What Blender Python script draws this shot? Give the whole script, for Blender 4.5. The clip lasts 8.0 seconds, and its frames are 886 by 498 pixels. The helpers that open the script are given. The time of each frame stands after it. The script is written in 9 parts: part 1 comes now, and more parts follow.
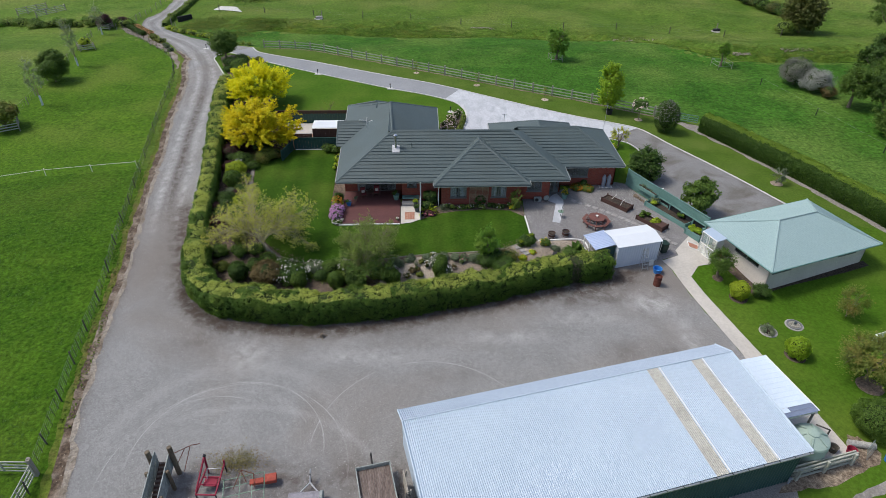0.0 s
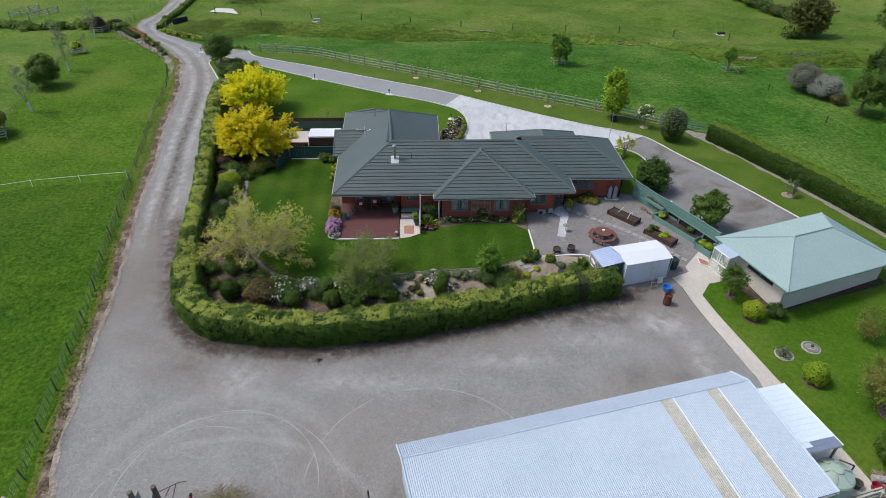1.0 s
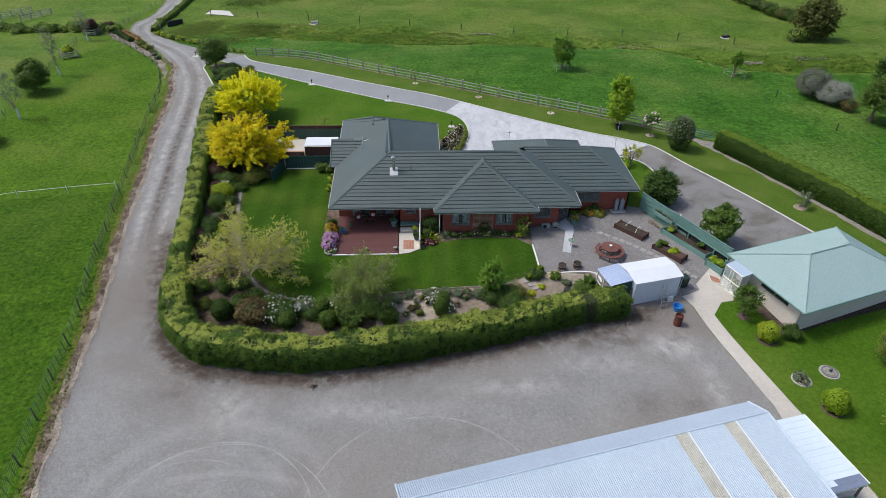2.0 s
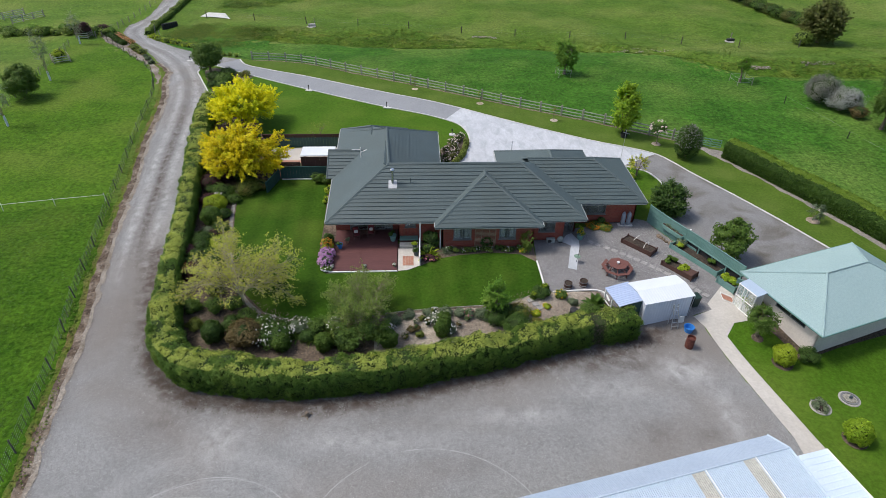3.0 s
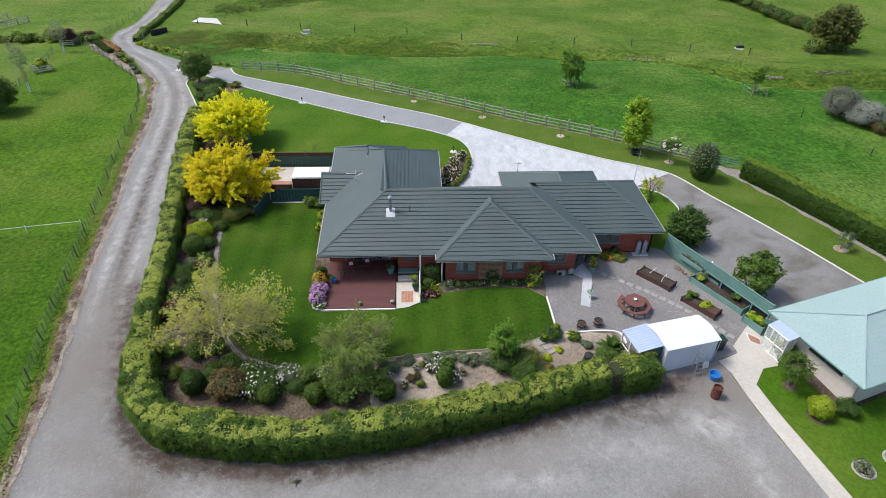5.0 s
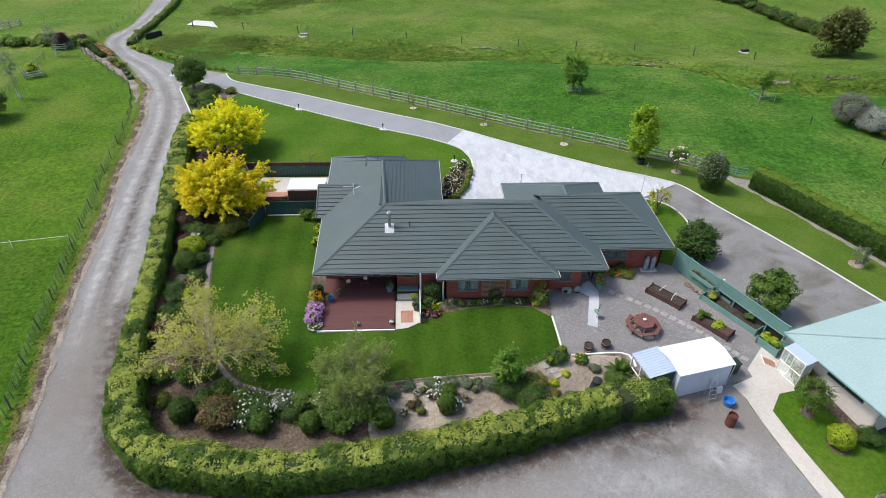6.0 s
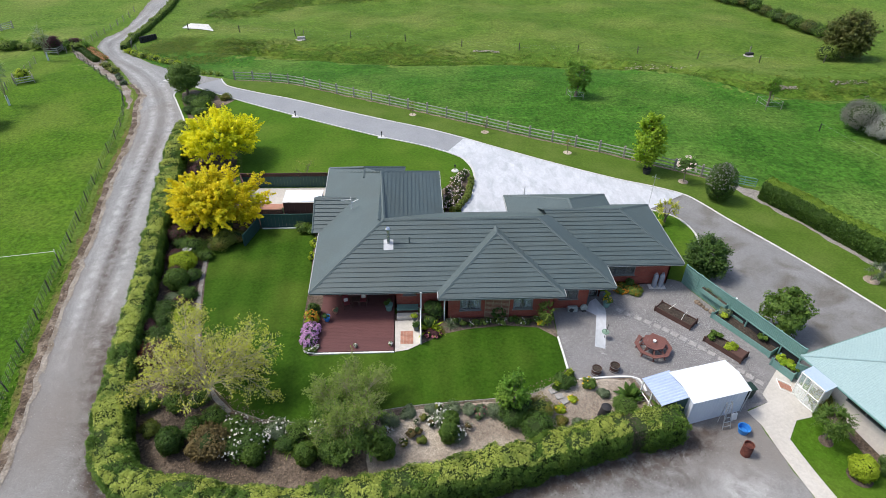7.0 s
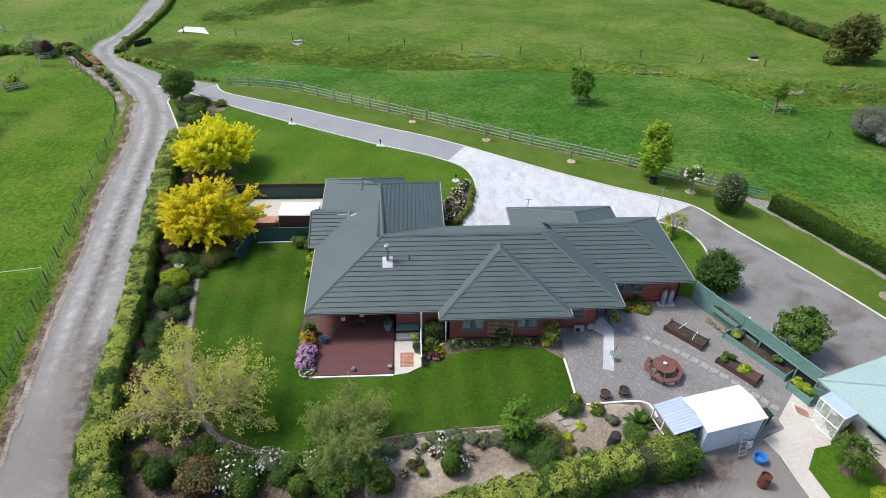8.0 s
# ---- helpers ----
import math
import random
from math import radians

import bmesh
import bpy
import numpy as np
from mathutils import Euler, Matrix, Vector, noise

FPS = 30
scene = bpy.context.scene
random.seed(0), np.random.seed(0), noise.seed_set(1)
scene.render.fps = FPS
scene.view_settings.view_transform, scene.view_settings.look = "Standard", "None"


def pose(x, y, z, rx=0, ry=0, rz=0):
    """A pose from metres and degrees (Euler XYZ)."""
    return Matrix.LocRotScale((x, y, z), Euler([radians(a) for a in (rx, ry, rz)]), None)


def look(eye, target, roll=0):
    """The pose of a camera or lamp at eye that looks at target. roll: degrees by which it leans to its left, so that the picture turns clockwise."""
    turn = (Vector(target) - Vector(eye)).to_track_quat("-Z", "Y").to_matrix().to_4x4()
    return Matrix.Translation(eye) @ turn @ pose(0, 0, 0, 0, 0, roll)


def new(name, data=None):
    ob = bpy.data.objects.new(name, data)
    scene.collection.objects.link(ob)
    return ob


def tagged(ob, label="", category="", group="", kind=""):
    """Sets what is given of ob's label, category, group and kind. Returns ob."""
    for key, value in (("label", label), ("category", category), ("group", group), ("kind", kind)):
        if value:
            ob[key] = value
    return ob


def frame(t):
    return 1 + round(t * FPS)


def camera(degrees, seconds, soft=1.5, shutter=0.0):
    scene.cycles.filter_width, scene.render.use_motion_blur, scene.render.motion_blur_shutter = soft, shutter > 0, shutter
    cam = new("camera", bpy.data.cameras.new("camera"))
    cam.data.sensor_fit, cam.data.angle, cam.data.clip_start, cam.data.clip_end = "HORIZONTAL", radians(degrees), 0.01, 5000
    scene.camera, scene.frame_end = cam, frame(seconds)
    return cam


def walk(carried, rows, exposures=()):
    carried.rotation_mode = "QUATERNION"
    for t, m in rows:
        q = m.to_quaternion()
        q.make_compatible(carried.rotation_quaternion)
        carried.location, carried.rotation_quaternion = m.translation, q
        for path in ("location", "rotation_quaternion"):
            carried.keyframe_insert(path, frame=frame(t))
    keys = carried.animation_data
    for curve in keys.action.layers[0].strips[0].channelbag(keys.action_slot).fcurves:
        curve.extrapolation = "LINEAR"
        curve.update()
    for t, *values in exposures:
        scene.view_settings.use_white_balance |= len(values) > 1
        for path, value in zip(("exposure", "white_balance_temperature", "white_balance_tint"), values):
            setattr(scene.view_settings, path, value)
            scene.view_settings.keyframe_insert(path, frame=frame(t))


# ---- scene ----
cam = camera(73.7, 8.0, soft=0.5)
ROWS = [
    (0.0, 0.603, 0.904, 28.705, -2.501, -35.368, 0.581),
    (0.5, 0.574, 2.095, 28.705, -2.563, -35.398, 0.635),
    (1.0, 0.544, 3.285, 28.706, -2.624, -35.427, 0.685),
    (1.5, 0.515, 4.470, 28.709, -2.686, -35.455, 0.731),
    (3.0, 0.428, 7.994, 28.727, -2.869, -35.535, 0.846),
    (3.5, 0.399, 9.153, 28.736, -2.930, -35.559, 0.877),
    (4.0, 0.370, 10.301, 28.746, -2.990, -35.583, 0.904),
    (4.5, 0.341, 11.438, 28.759, -3.051, -35.606, 0.927),
    (6.0, 0.255, 14.765, 28.805, -3.230, -35.670, 0.974),
    (6.5, 0.226, 15.841, 28.824, -3.290, -35.690, 0.982),
    (7.0, 0.198, 16.900, 28.844, -3.349, -35.709, 0.986),
    (7.5, 0.169, 17.938, 28.866, -3.408, -35.726, 0.987),
    (8.0, 0.141, 18.955, 28.890, -3.466, -35.743, 0.984),
]


def aim(x, y, z, yaw, pitch, roll):
    a, b = radians(yaw), radians(pitch)
    way = Vector((-math.sin(a) * math.cos(b), math.cos(a) * math.cos(b), math.sin(b)))
    return look((x, y, z), Vector((x, y, z)) + way * 10, roll)


walk(cam, [(t, aim(*r)) for t, *r in ROWS], exposures=[(0.0, 0.22), (1.5, 0.22), (3.0, 0.34), (4.5, 0.5), (6.0, 0.6), (8.0, 0.64)])

# ---- light: bright cloud, the sun ahead and to the west ----
world = bpy.data.worlds.new("sky")
scene.world = world
world.use_nodes = True
wn = world.node_tree
sky = wn.nodes.new("ShaderNodeTexSky")
sky.sky_type, sky.sun_disc = "NISHITA", False
sky.sun_elevation, sky.sun_rotation = radians(57), radians(-77)
sky.air_density, sky.dust_density = 1.0, 3.0
wn.links.new(sky.outputs[0], wn.nodes["Background"].inputs[0])
wn.nodes["Background"].inputs[1].default_value = 0.13
sun = new("sun", bpy.data.lights.new("sun", "SUN"))
sun.data.energy, sun.data.angle, sun.data.color = 2.0, radians(14), (1.0, 0.96, 0.89)
sun.matrix_basis = look((-60, 62, 95), (0, 48, 0))

# ---- materials ----
def mat(name, c1, c2, scale=1.0, fine=20.0, rough=0.85, metal=0.0, bump=0.0, c3=None, big=0.12, mix=0.5, island=0.0, spec=0.3, wear=None, stretch=(1, 1, 1), grain=0.0, gscale=9.0, stripe=None, arcs=(), bumpd=0.03, warp=0.0, dirt=None, lane=None):
    """Two scales of noise between c1 and c2, broad patches of c3, bump from the fine noise."""
    m = bpy.data.materials.new(name)
    m.use_nodes = True
    nt = m.node_tree
    N, L = nt.nodes.new, nt.links.new
    bs = nt.nodes["Principled BSDF"]
    bs.inputs["Roughness"].default_value, bs.inputs["Metallic"].default_value = rough, metal
    bs.inputs["Specular IOR Level"].default_value = spec
    geo = N("ShaderNodeNewGeometry")
    mp = N("ShaderNodeMapping")
    mp.inputs["Scale"].default_value = stretch
    L(geo.outputs["Position"], mp.inputs["Vector"])

    def tex(s, detail=4.0):
        t = N("ShaderNodeTexNoise")
        t.inputs["Scale"].default_value, t.inputs["Detail"].default_value = s, detail
        t.inputs["Distortion"].default_value = warp
        L(mp.outputs[0], t.inputs["Vector"])
        return t.outputs["Fac"]

    def ramp(src, a, b):
        r = N("ShaderNodeMapRange")
        r.inputs["From Min"].default_value, r.inputs["From Max"].default_value = a, b
        L(src, r.inputs["Value"])
        return r.outputs[0]

    def blend(f, a, b):
        x = N("ShaderNodeMix")
        x.data_type = "RGBA"
        if isinstance(f, float):
            x.inputs[0].default_value = f
        else:
            L(f, x.inputs[0])
        for k, v in ((6, a), (7, b)):
            if isinstance(v, tuple):
                x.inputs[k].default_value = (*v, 1)
            else:
                L(v, x.inputs[k])
        return x.outputs[2]

    f1, f2 = tex(scale), tex(fine, 3.0)
    ad = N("ShaderNodeMath")
    ad.operation = "ADD"
    L(f1, ad.inputs[0])
    L(f2, ad.inputs[1])
    fac = ramp(ad.outputs[0], 1.0 - mix * 0.6, 1.0 + mix * 0.6)
    if island:
        mx = N("ShaderNodeMix")
        mx.inputs[0].default_value = island
        L(fac, mx.inputs[2])
        L(geo.outputs["Random Per Island"], mx.inputs[3])
        fac = mx.outputs[0]
    col = blend(fac, c1, c2)
    if c3:
        col = blend(ramp(tex(big, 5.0), 0.47, 0.68), col, c3)
    if wear:
        at = N("ShaderNodeAttribute")
        at.attribute_name = "wear"
        wn2 = N("ShaderNodeMath")
        wn2.operation = "MULTIPLY"
        L(at.outputs["Fac"], wn2.inputs[0])
        L(ramp(tex(1.3, 8.0), 0.32, 0.66), wn2.inputs[1])
        col = blend(wn2.outputs[0], col, wear)
    if dirt:
        at2 = N("ShaderNodeAttribute")
        at2.attribute_name = "dirt"
        dm = N("ShaderNodeMath")
        dm.operation = "MULTIPLY"
        L(at2.outputs["Fac"], dm.inputs[0])
        L(ramp(tex(1.6, 6.0), 0.2, 0.62), dm.inputs[1])
        col = blend(dm.outputs[0], col, dirt)
    if lane:  # streaks dragged along the wheel ways
        ac_, ru_, sm = N("ShaderNodeAttribute"), N("ShaderNodeAttribute"), N("ShaderNodeCombineXYZ")
        ac_.attribute_name, ru_.attribute_name = "across", "run"
        L(ac_.outputs["Fac"], sm.inputs[0])
        L(ru_.outputs["Fac"], sm.inputs[1])
        st_ = N("ShaderNodeTexNoise")
        st_.inputs["Scale"].default_value, st_.inputs["Detail"].default_value = 1.0, 5.0
        L(sm.outputs[0], st_.inputs["Vector"])
        ly_ = N("ShaderNodeSeparateXYZ")
        L(geo.outputs["Position"], ly_.inputs[0])
        for lo_, hi_, shade in ((0.5, 0.68, wear), (0.47, 0.3, dirt)):
            lm_ = N("ShaderNodeMath")
            lm_.operation = "MULTIPLY"
            L(ramp(st_.outputs["Fac"], lo_, hi_), lm_.inputs[0])
            L(ramp(ly_.outputs[1], lane[1], lane[2]), lm_.inputs[1])
            ls_ = N("ShaderNodeMath")
            ls_.operation = "MULTIPLY"
            ls_.inputs[1].default_value = lane[0] if shade is wear else lane[0] * 0.6
            L(lm_.outputs[0], ls_.inputs[0])
            col = blend(ls_.outputs[0], col, shade)
    if arcs:
        sp = N("ShaderNodeSeparateXYZ")
        L(geo.outputs["Position"], sp.inputs[0])
    for cx, cy, rad, w, k in arcs:  # faint wheel arcs
        flat = N("ShaderNodeVectorMath")
        flat.operation = "MULTIPLY"
        flat.inputs[1].default_value = (1, 1, 0)
        L(geo.outputs["Position"], flat.inputs[0])
        dist = N("ShaderNodeVectorMath")
        dist.operation = "DISTANCE"
        dist.inputs[1].default_value = (cx, cy, 0)
        L(flat.outputs[0], dist.inputs[0])
        off = N("ShaderNodeMath")
        off.operation = "SUBTRACT"
        L(dist.outputs["Value"], off.inputs[0])
        off.inputs[1].default_value = rad
        ab = N("ShaderNodeMath")
        ab.operation = "ABSOLUTE"
        L(off.outputs[0], ab.inputs[0])
        line = ramp(ab.outputs[0], w, w * 0.2)
        cut = N("ShaderNodeMath")
        cut.operation = "MULTIPLY"
        L(line, cut.inputs[0])
        L(ramp(tex(0.22 + 0.031 * (len(nt.nodes) % 7), 3.0), 0.34, 0.55), cut.inputs[1])
        half = N("ShaderNodeMath")
        half.operation = "MULTIPLY"
        L(cut.outputs[0], half.inputs[0])
        L(ramp(sp.outputs[1], cy - 1.0, cy + 1.0), half.inputs[1])
        cut = half
        cut2 = N("ShaderNodeMath")
        cut2.operation = "MULTIPLY"
        cut2.inputs[1].default_value = k
        L(cut.outputs[0], cut2.inputs[0])
        col = blend(cut2.outputs[0], col, wear or c2)

    def times(src, f):
        sc = N("ShaderNodeVectorMath")
        sc.operation = "SCALE"
        L(src, sc.inputs[0])
        L(f, sc.inputs["Scale"])
        return sc.outputs[0]

    if grain:
        for gs, k in ((gscale, 1.0), (gscale * 2.6, 0.75), (gscale * 6.5, 0.6)):
            g = N("ShaderNodeMapRange")
            g.inputs["From Min"].default_value, g.inputs["From Max"].default_value = 0.3, 0.7
            g.inputs["To Min"].default_value, g.inputs["To Max"].default_value = 1 - grain * k, 1 + grain * k
            L(tex(gs, 2.0), g.inputs["Value"])
            col = times(col, g.outputs[0])
    if stripe:
        wv = N("ShaderNodeTexWave")
        wv.bands_direction = stripe[0]
        wv.inputs["Scale"].default_value, wv.inputs["Distortion"].default_value, wv.inputs["Detail Scale"].default_value = stripe[1], 1.5, 0.4
        L(geo.outputs["Position"], wv.inputs["Vector"])
        g = N("ShaderNodeMapRange")
        g.inputs["To Min"].default_value, g.inputs["To Max"].default_value = 1 - stripe[2], 1 + stripe[2]
        L(wv.outputs["Fac"], g.inputs["Value"])
        col = times(col, g.outputs[0])
    L(col, bs.inputs["Base Color"])
    if bump:
        b = N("ShaderNodeBump")
        b.inputs["Strength"].default_value, b.inputs["Distance"].default_value = min(1.0, bump), bumpd
        L(f2, b.inputs["Height"])
        L(b.outputs[0], bs.inputs["Normal"])
    return m


def leafy(name, c1, c2, c3=None, glow=0.25, big=0.7):
    """Foliage: each leaf its own tone, patches of new growth, a little light through the leaf."""
    m = mat(name, c1, c2, 1.3, 9.0, 0.55, c3=c3, big=big, island=0.6, spec=0.25)
    nt = m.node_tree
    bs, out = nt.nodes["Principled BSDF"], nt.nodes["Material Output"]
    tr, mx = nt.nodes.new("ShaderNodeBsdfTranslucent"), nt.nodes.new("ShaderNodeMixShader")
    src = bs.inputs["Base Color"].links[0].from_socket
    nt.links.new(src, tr.inputs[0])
    mx.inputs[0].default_value = glow
    nt.links.new(bs.outputs[0], mx.inputs[1])
    nt.links.new(tr.outputs[0], mx.inputs[2])
    nt.links.new(mx.outputs[0], out.inputs[0])
    return m


M_PADDOCK = mat("paddock grass", (0.058, 0.12, 0.014), (0.108, 0.18, 0.027), 0.22, 1.2, 0.95, bump=1.0, c3=(0.142, 0.185, 0.042), big=0.07, grain=0.29, gscale=2.6, spec=0.1, bumpd=0.16)
M_LUSH = mat("lush paddock grass", (0.043, 0.106, 0.006), (0.079, 0.156, 0.011), 0.25, 1.6, 0.95, bump=0.9, c3=(0.1, 0.158, 0.02), big=0.1, grain=0.26, gscale=3.2, spec=0.1, bumpd=0.1)
M_NEAR = mat("green paddock grass", (0.026, 0.088, 0.008), (0.057, 0.152, 0.017), 0.22, 1.2, 0.95, bump=1.0, c3=(0.096, 0.168, 0.03), big=0.075, grain=0.36, gscale=2.6, spec=0.1, bumpd=0.16)
M_GULLY = mat("rough gully grass", (0.04, 0.092, 0.009), (0.085, 0.15, 0.017), 0.5, 2.0, 0.95, bump=1.0, c3=(0.12, 0.165, 0.024), big=0.22, grain=0.3, gscale=2.2, spec=0.1, bumpd=0.16)
M_NEARTUFT = leafy("green pasture tufts", (0.034, 0.098, 0.009), (0.08, 0.175, 0.021), (0.092, 0.165, 0.028), 0.45)
M_TUFT = leafy("pasture tufts", (0.068, 0.135, 0.016), (0.12, 0.195, 0.03), (0.13, 0.18, 0.035), 0.45)
M_SOUTH = mat("deep green paddock grass", (0.028, 0.078, 0.004), (0.056, 0.122, 0.008), 0.25, 1.6, 0.95, bump=0.9, c3=(0.075, 0.128, 0.013), big=0.1, grain=0.29, gscale=3.2, spec=0.1, bumpd=0.1)
M_SOUTHTUFT = leafy("deep green tufts", (0.034, 0.09, 0.005), (0.07, 0.15, 0.01), None, 0.45)
M_LUSHTUFT = leafy("lush tufts", (0.048, 0.112, 0.007), (0.092, 0.176, 0.015), None, 0.45)
M_RANK = leafy("rank grass", (0.085, 0.15, 0.015), (0.145, 0.21, 0.029), (0.17, 0.205, 0.03), 0.5)
M_RUSH = leafy("rushes", (0.06, 0.125, 0.012), (0.11, 0.185, 0.024), (0.12, 0.175, 0.027), 0.5)
# Front lawn: the mown green darkened, its shading set in the colour.
M_FRONTLAWN = mat("darkened front lawn", (0.024, 0.064, 0.004), (0.04, 0.09, 0.007), 0.3, 4.0, 0.95, bump=0.4, c3=(0.062, 0.106, 0.012), big=0.16, grain=0.14, gscale=5.0, stripe=("X", 0.16, 0.1), spec=0.1)
M_LAWN = mat("mown lawn", (0.042, 0.102, 0.006), (0.068, 0.14, 0.011), 0.3, 5.0, 0.95, bump=0.5, c3=(0.088, 0.145, 0.017), big=0.14, grain=0.14, gscale=4.0, spec=0.1)
M_GRAVEL = mat("gravel", (0.193, 0.195, 0.195), (0.284, 0.286, 0.284), 0.16, 6.0, 0.95, bump=0.2, mix=0.55, c3=(0.205, 0.19, 0.176), big=0.08, wear=(0.47, 0.47, 0.465), grain=0.24, gscale=19.0, lane=(0.13, 40.0, 50.0), warp=0.5, dirt=(0.085, 0.066, 0.056), arcs=((-10.9, 22.3, 5.59, 0.05, 0.46), (-12.3, 21.9, 4.83, 0.05, 0.35), (0.7, 22.5, 6.86, 0.045, 0.46), (-10.7, 20.8, 6.94, 0.045, 0.42), (-11.2, 22.0, 7.3, 0.7, 0.12), (-10.6, 15.0, 10.8, 0.35, 0.14), (-11.6, 22.1, 5.2, 0.5, 0.14)))
M_COURT = mat("pea gravel", (0.155, 0.15, 0.15), (0.25, 0.243, 0.243), 0.6, 9.0, 0.95, bump=0.9, mix=0.8, grain=0.26, gscale=13.0)
M_DRIVE = mat("pale chip seal", (0.232, 0.243, 0.26), (0.278, 0.29, 0.307), 0.4, 5.0, 0.95, bump=0.2, grain=0.06, gscale=9.0)
M_VERGE = mat("dry mown verge", (0.055, 0.105, 0.012), (0.085, 0.14, 0.02), 0.4, 6.0, 0.95, bump=0.5, c3=(0.1, 0.145, 0.028), big=0.16, grain=0.13, gscale=5.0, spec=0.1)
M_ASPHALT = mat("worn chip seal", (0.178, 0.178, 0.177), (0.23, 0.23, 0.229), 0.4, 9.0, 0.95, bump=0.5, c3=(0.125, 0.115, 0.1), big=0.33, grain=0.15, gscale=12.0, warp=0.6)
M_CONC = mat("concrete", (0.44, 0.46, 0.495), (0.55, 0.57, 0.605), 0.35, 2.2, 0.75, bump=0.05, c3=(0.39, 0.415, 0.445), big=1.1, grain=0.05, gscale=5.0, warp=0.8, stretch=(1, 0.45, 1))
M_PATH = mat("warm concrete", (0.45, 0.425, 0.385), (0.55, 0.52, 0.475), 0.6, 5.0, 0.85, bump=0.15, grain=0.06)
M_KERB = mat("kerb concrete", (0.48, 0.48, 0.46), (0.6, 0.6, 0.58), 1.5, 8.0, 0.85, grain=0.1)
M_MULCH = mat("bark mulch", (0.06, 0.045, 0.034), (0.15, 0.115, 0.088), 0.5, 7.0, 0.95, bump=1.0, c3=(0.19, 0.15, 0.115), big=0.5, grain=0.36, gscale=6.0)
M_SHADEMULCH = mat("mulch darkened as shade", (0.04, 0.03, 0.024), (0.1, 0.075, 0.058), 0.6, 7.0, 0.95, bump=1.0, grain=0.3, gscale=7.0)
M_STRAW = mat("dry straw mulch", (0.21, 0.165, 0.13), (0.4, 0.335, 0.272), 0.35, 4.0, 0.95, bump=1.0, c3=(0.54, 0.47, 0.385), big=0.24, grain=0.26, gscale=7.0)
M_LANEBED = mat("stony brown soil", (0.13, 0.1, 0.078), (0.25, 0.21, 0.175), 0.7, 4.0, 0.95, bump=0.8, c3=(0.3, 0.275, 0.245), big=0.5, grain=0.28, gscale=5.0)
M_LOAM = mat("dark garden loam", (0.03, 0.024, 0.019), (0.075, 0.058, 0.045), 1.5, 9.0, 0.95, bump=0.8, grain=0.3)
M_OLDRING = mat("mossy old stone", (0.17, 0.165, 0.135), (0.31, 0.3, 0.26), 2.5, 9.0, 0.95, bump=0.4, grain=0.3)
M_SOIL = mat("bare soil", (0.14, 0.1, 0.07), (0.27, 0.22, 0.165), 0.9, 6.0, 0.95, bump=0.8, grain=0.35, gscale=6.0)
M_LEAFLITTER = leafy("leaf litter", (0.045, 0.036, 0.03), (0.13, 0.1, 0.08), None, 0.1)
M_BANK = mat("dark eroded soil", (0.06, 0.042, 0.03), (0.145, 0.108, 0.078), 0.9, 6.0, 0.95, bump=0.8, c3=(0.24, 0.2, 0.16), big=0.9, grain=0.32, gscale=6.0)
M_BANKTAN = mat("pale tan silt", (0.19, 0.165, 0.135), (0.35, 0.315, 0.27), 0.7, 5.0, 0.95, bump=0.6, c3=(0.15, 0.12, 0.09), big=0.5, grain=0.28, gscale=7.0)
M_DRYSTRIP = mat("yellowing long grass", (0.06, 0.105, 0.012), (0.12, 0.155, 0.026), 0.8, 4.0, 0.95, bump=0.9, c3=(0.14, 0.115, 0.045), big=0.5, grain=0.25, gscale=5.0, spec=0.1, bumpd=0.1)
M_BANKPALE = mat("pale washed silt", (0.2, 0.185, 0.17), (0.29, 0.27, 0.25), 0.6, 4.0, 0.95, bump=0.6, grain=0.2, gscale=6.0)
M_ROOF = mat("grey-green roof tile", (0.066, 0.093, 0.096), (0.086, 0.116, 0.119), 0.5, 8.0, 0.5, spec=0.4, bump=0.1, c3=(0.074, 0.098, 0.097), big=0.35, grain=0.09)
M_ROOFCAP = mat("roof ridge cap", (0.07, 0.096, 0.099), (0.09, 0.118, 0.122), 0.7, 8.0, 0.5, spec=0.4, grain=0.08)
M_PALEGUTTER = mat("pale grey gutter paint", (0.36, 0.37, 0.37), (0.44, 0.45, 0.45), 2.0, 20.0, 0.5)
M_FASCIA = mat("white fascia", (0.7, 0.7, 0.68), (0.8, 0.8, 0.78), 2.0, 20.0, 0.5)
M_SOFFIT = mat("soffit board", (0.5, 0.48, 0.45), (0.58, 0.56, 0.53), 2.0, 20.0, 0.7)
M_GLASS = mat("window glass", (0.02, 0.025, 0.03), (0.03, 0.035, 0.04), 1.0, 5.0, 0.05, spec=0.8)
M_DARKPOST = mat("dark old post", (0.06, 0.056, 0.048), (0.14, 0.13, 0.11), 1.5, 9.0, 0.9)
M_PANE = bpy.data.materials.new("clear window glass")
M_PANE.use_nodes = True
pb_ = M_PANE.node_tree.nodes["Principled BSDF"]
pb_.inputs["Base Color"].default_value, pb_.inputs["Roughness"].default_value = (0.75, 0.8, 0.8, 1), 0.04
pb_.inputs["Transmission Weight"].default_value, pb_.inputs["IOR"].default_value = 0.9, 1.15
M_CURTAIN = mat("pale net curtain", (0.38, 0.38, 0.38), (0.5, 0.5, 0.49), 3.0, 20.0, 0.9)
M_TRAILER = mat("weathered deck boards", (0.075, 0.055, 0.048), (0.23, 0.185, 0.165), 0.7, 7.0, 0.9, stretch=(5, 0.5, 1), grain=0.25)
M_DULL = mat("dull grey-green paint", (0.24, 0.27, 0.26), (0.33, 0.36, 0.35), 1.0, 9.0, 0.7, grain=0.15)
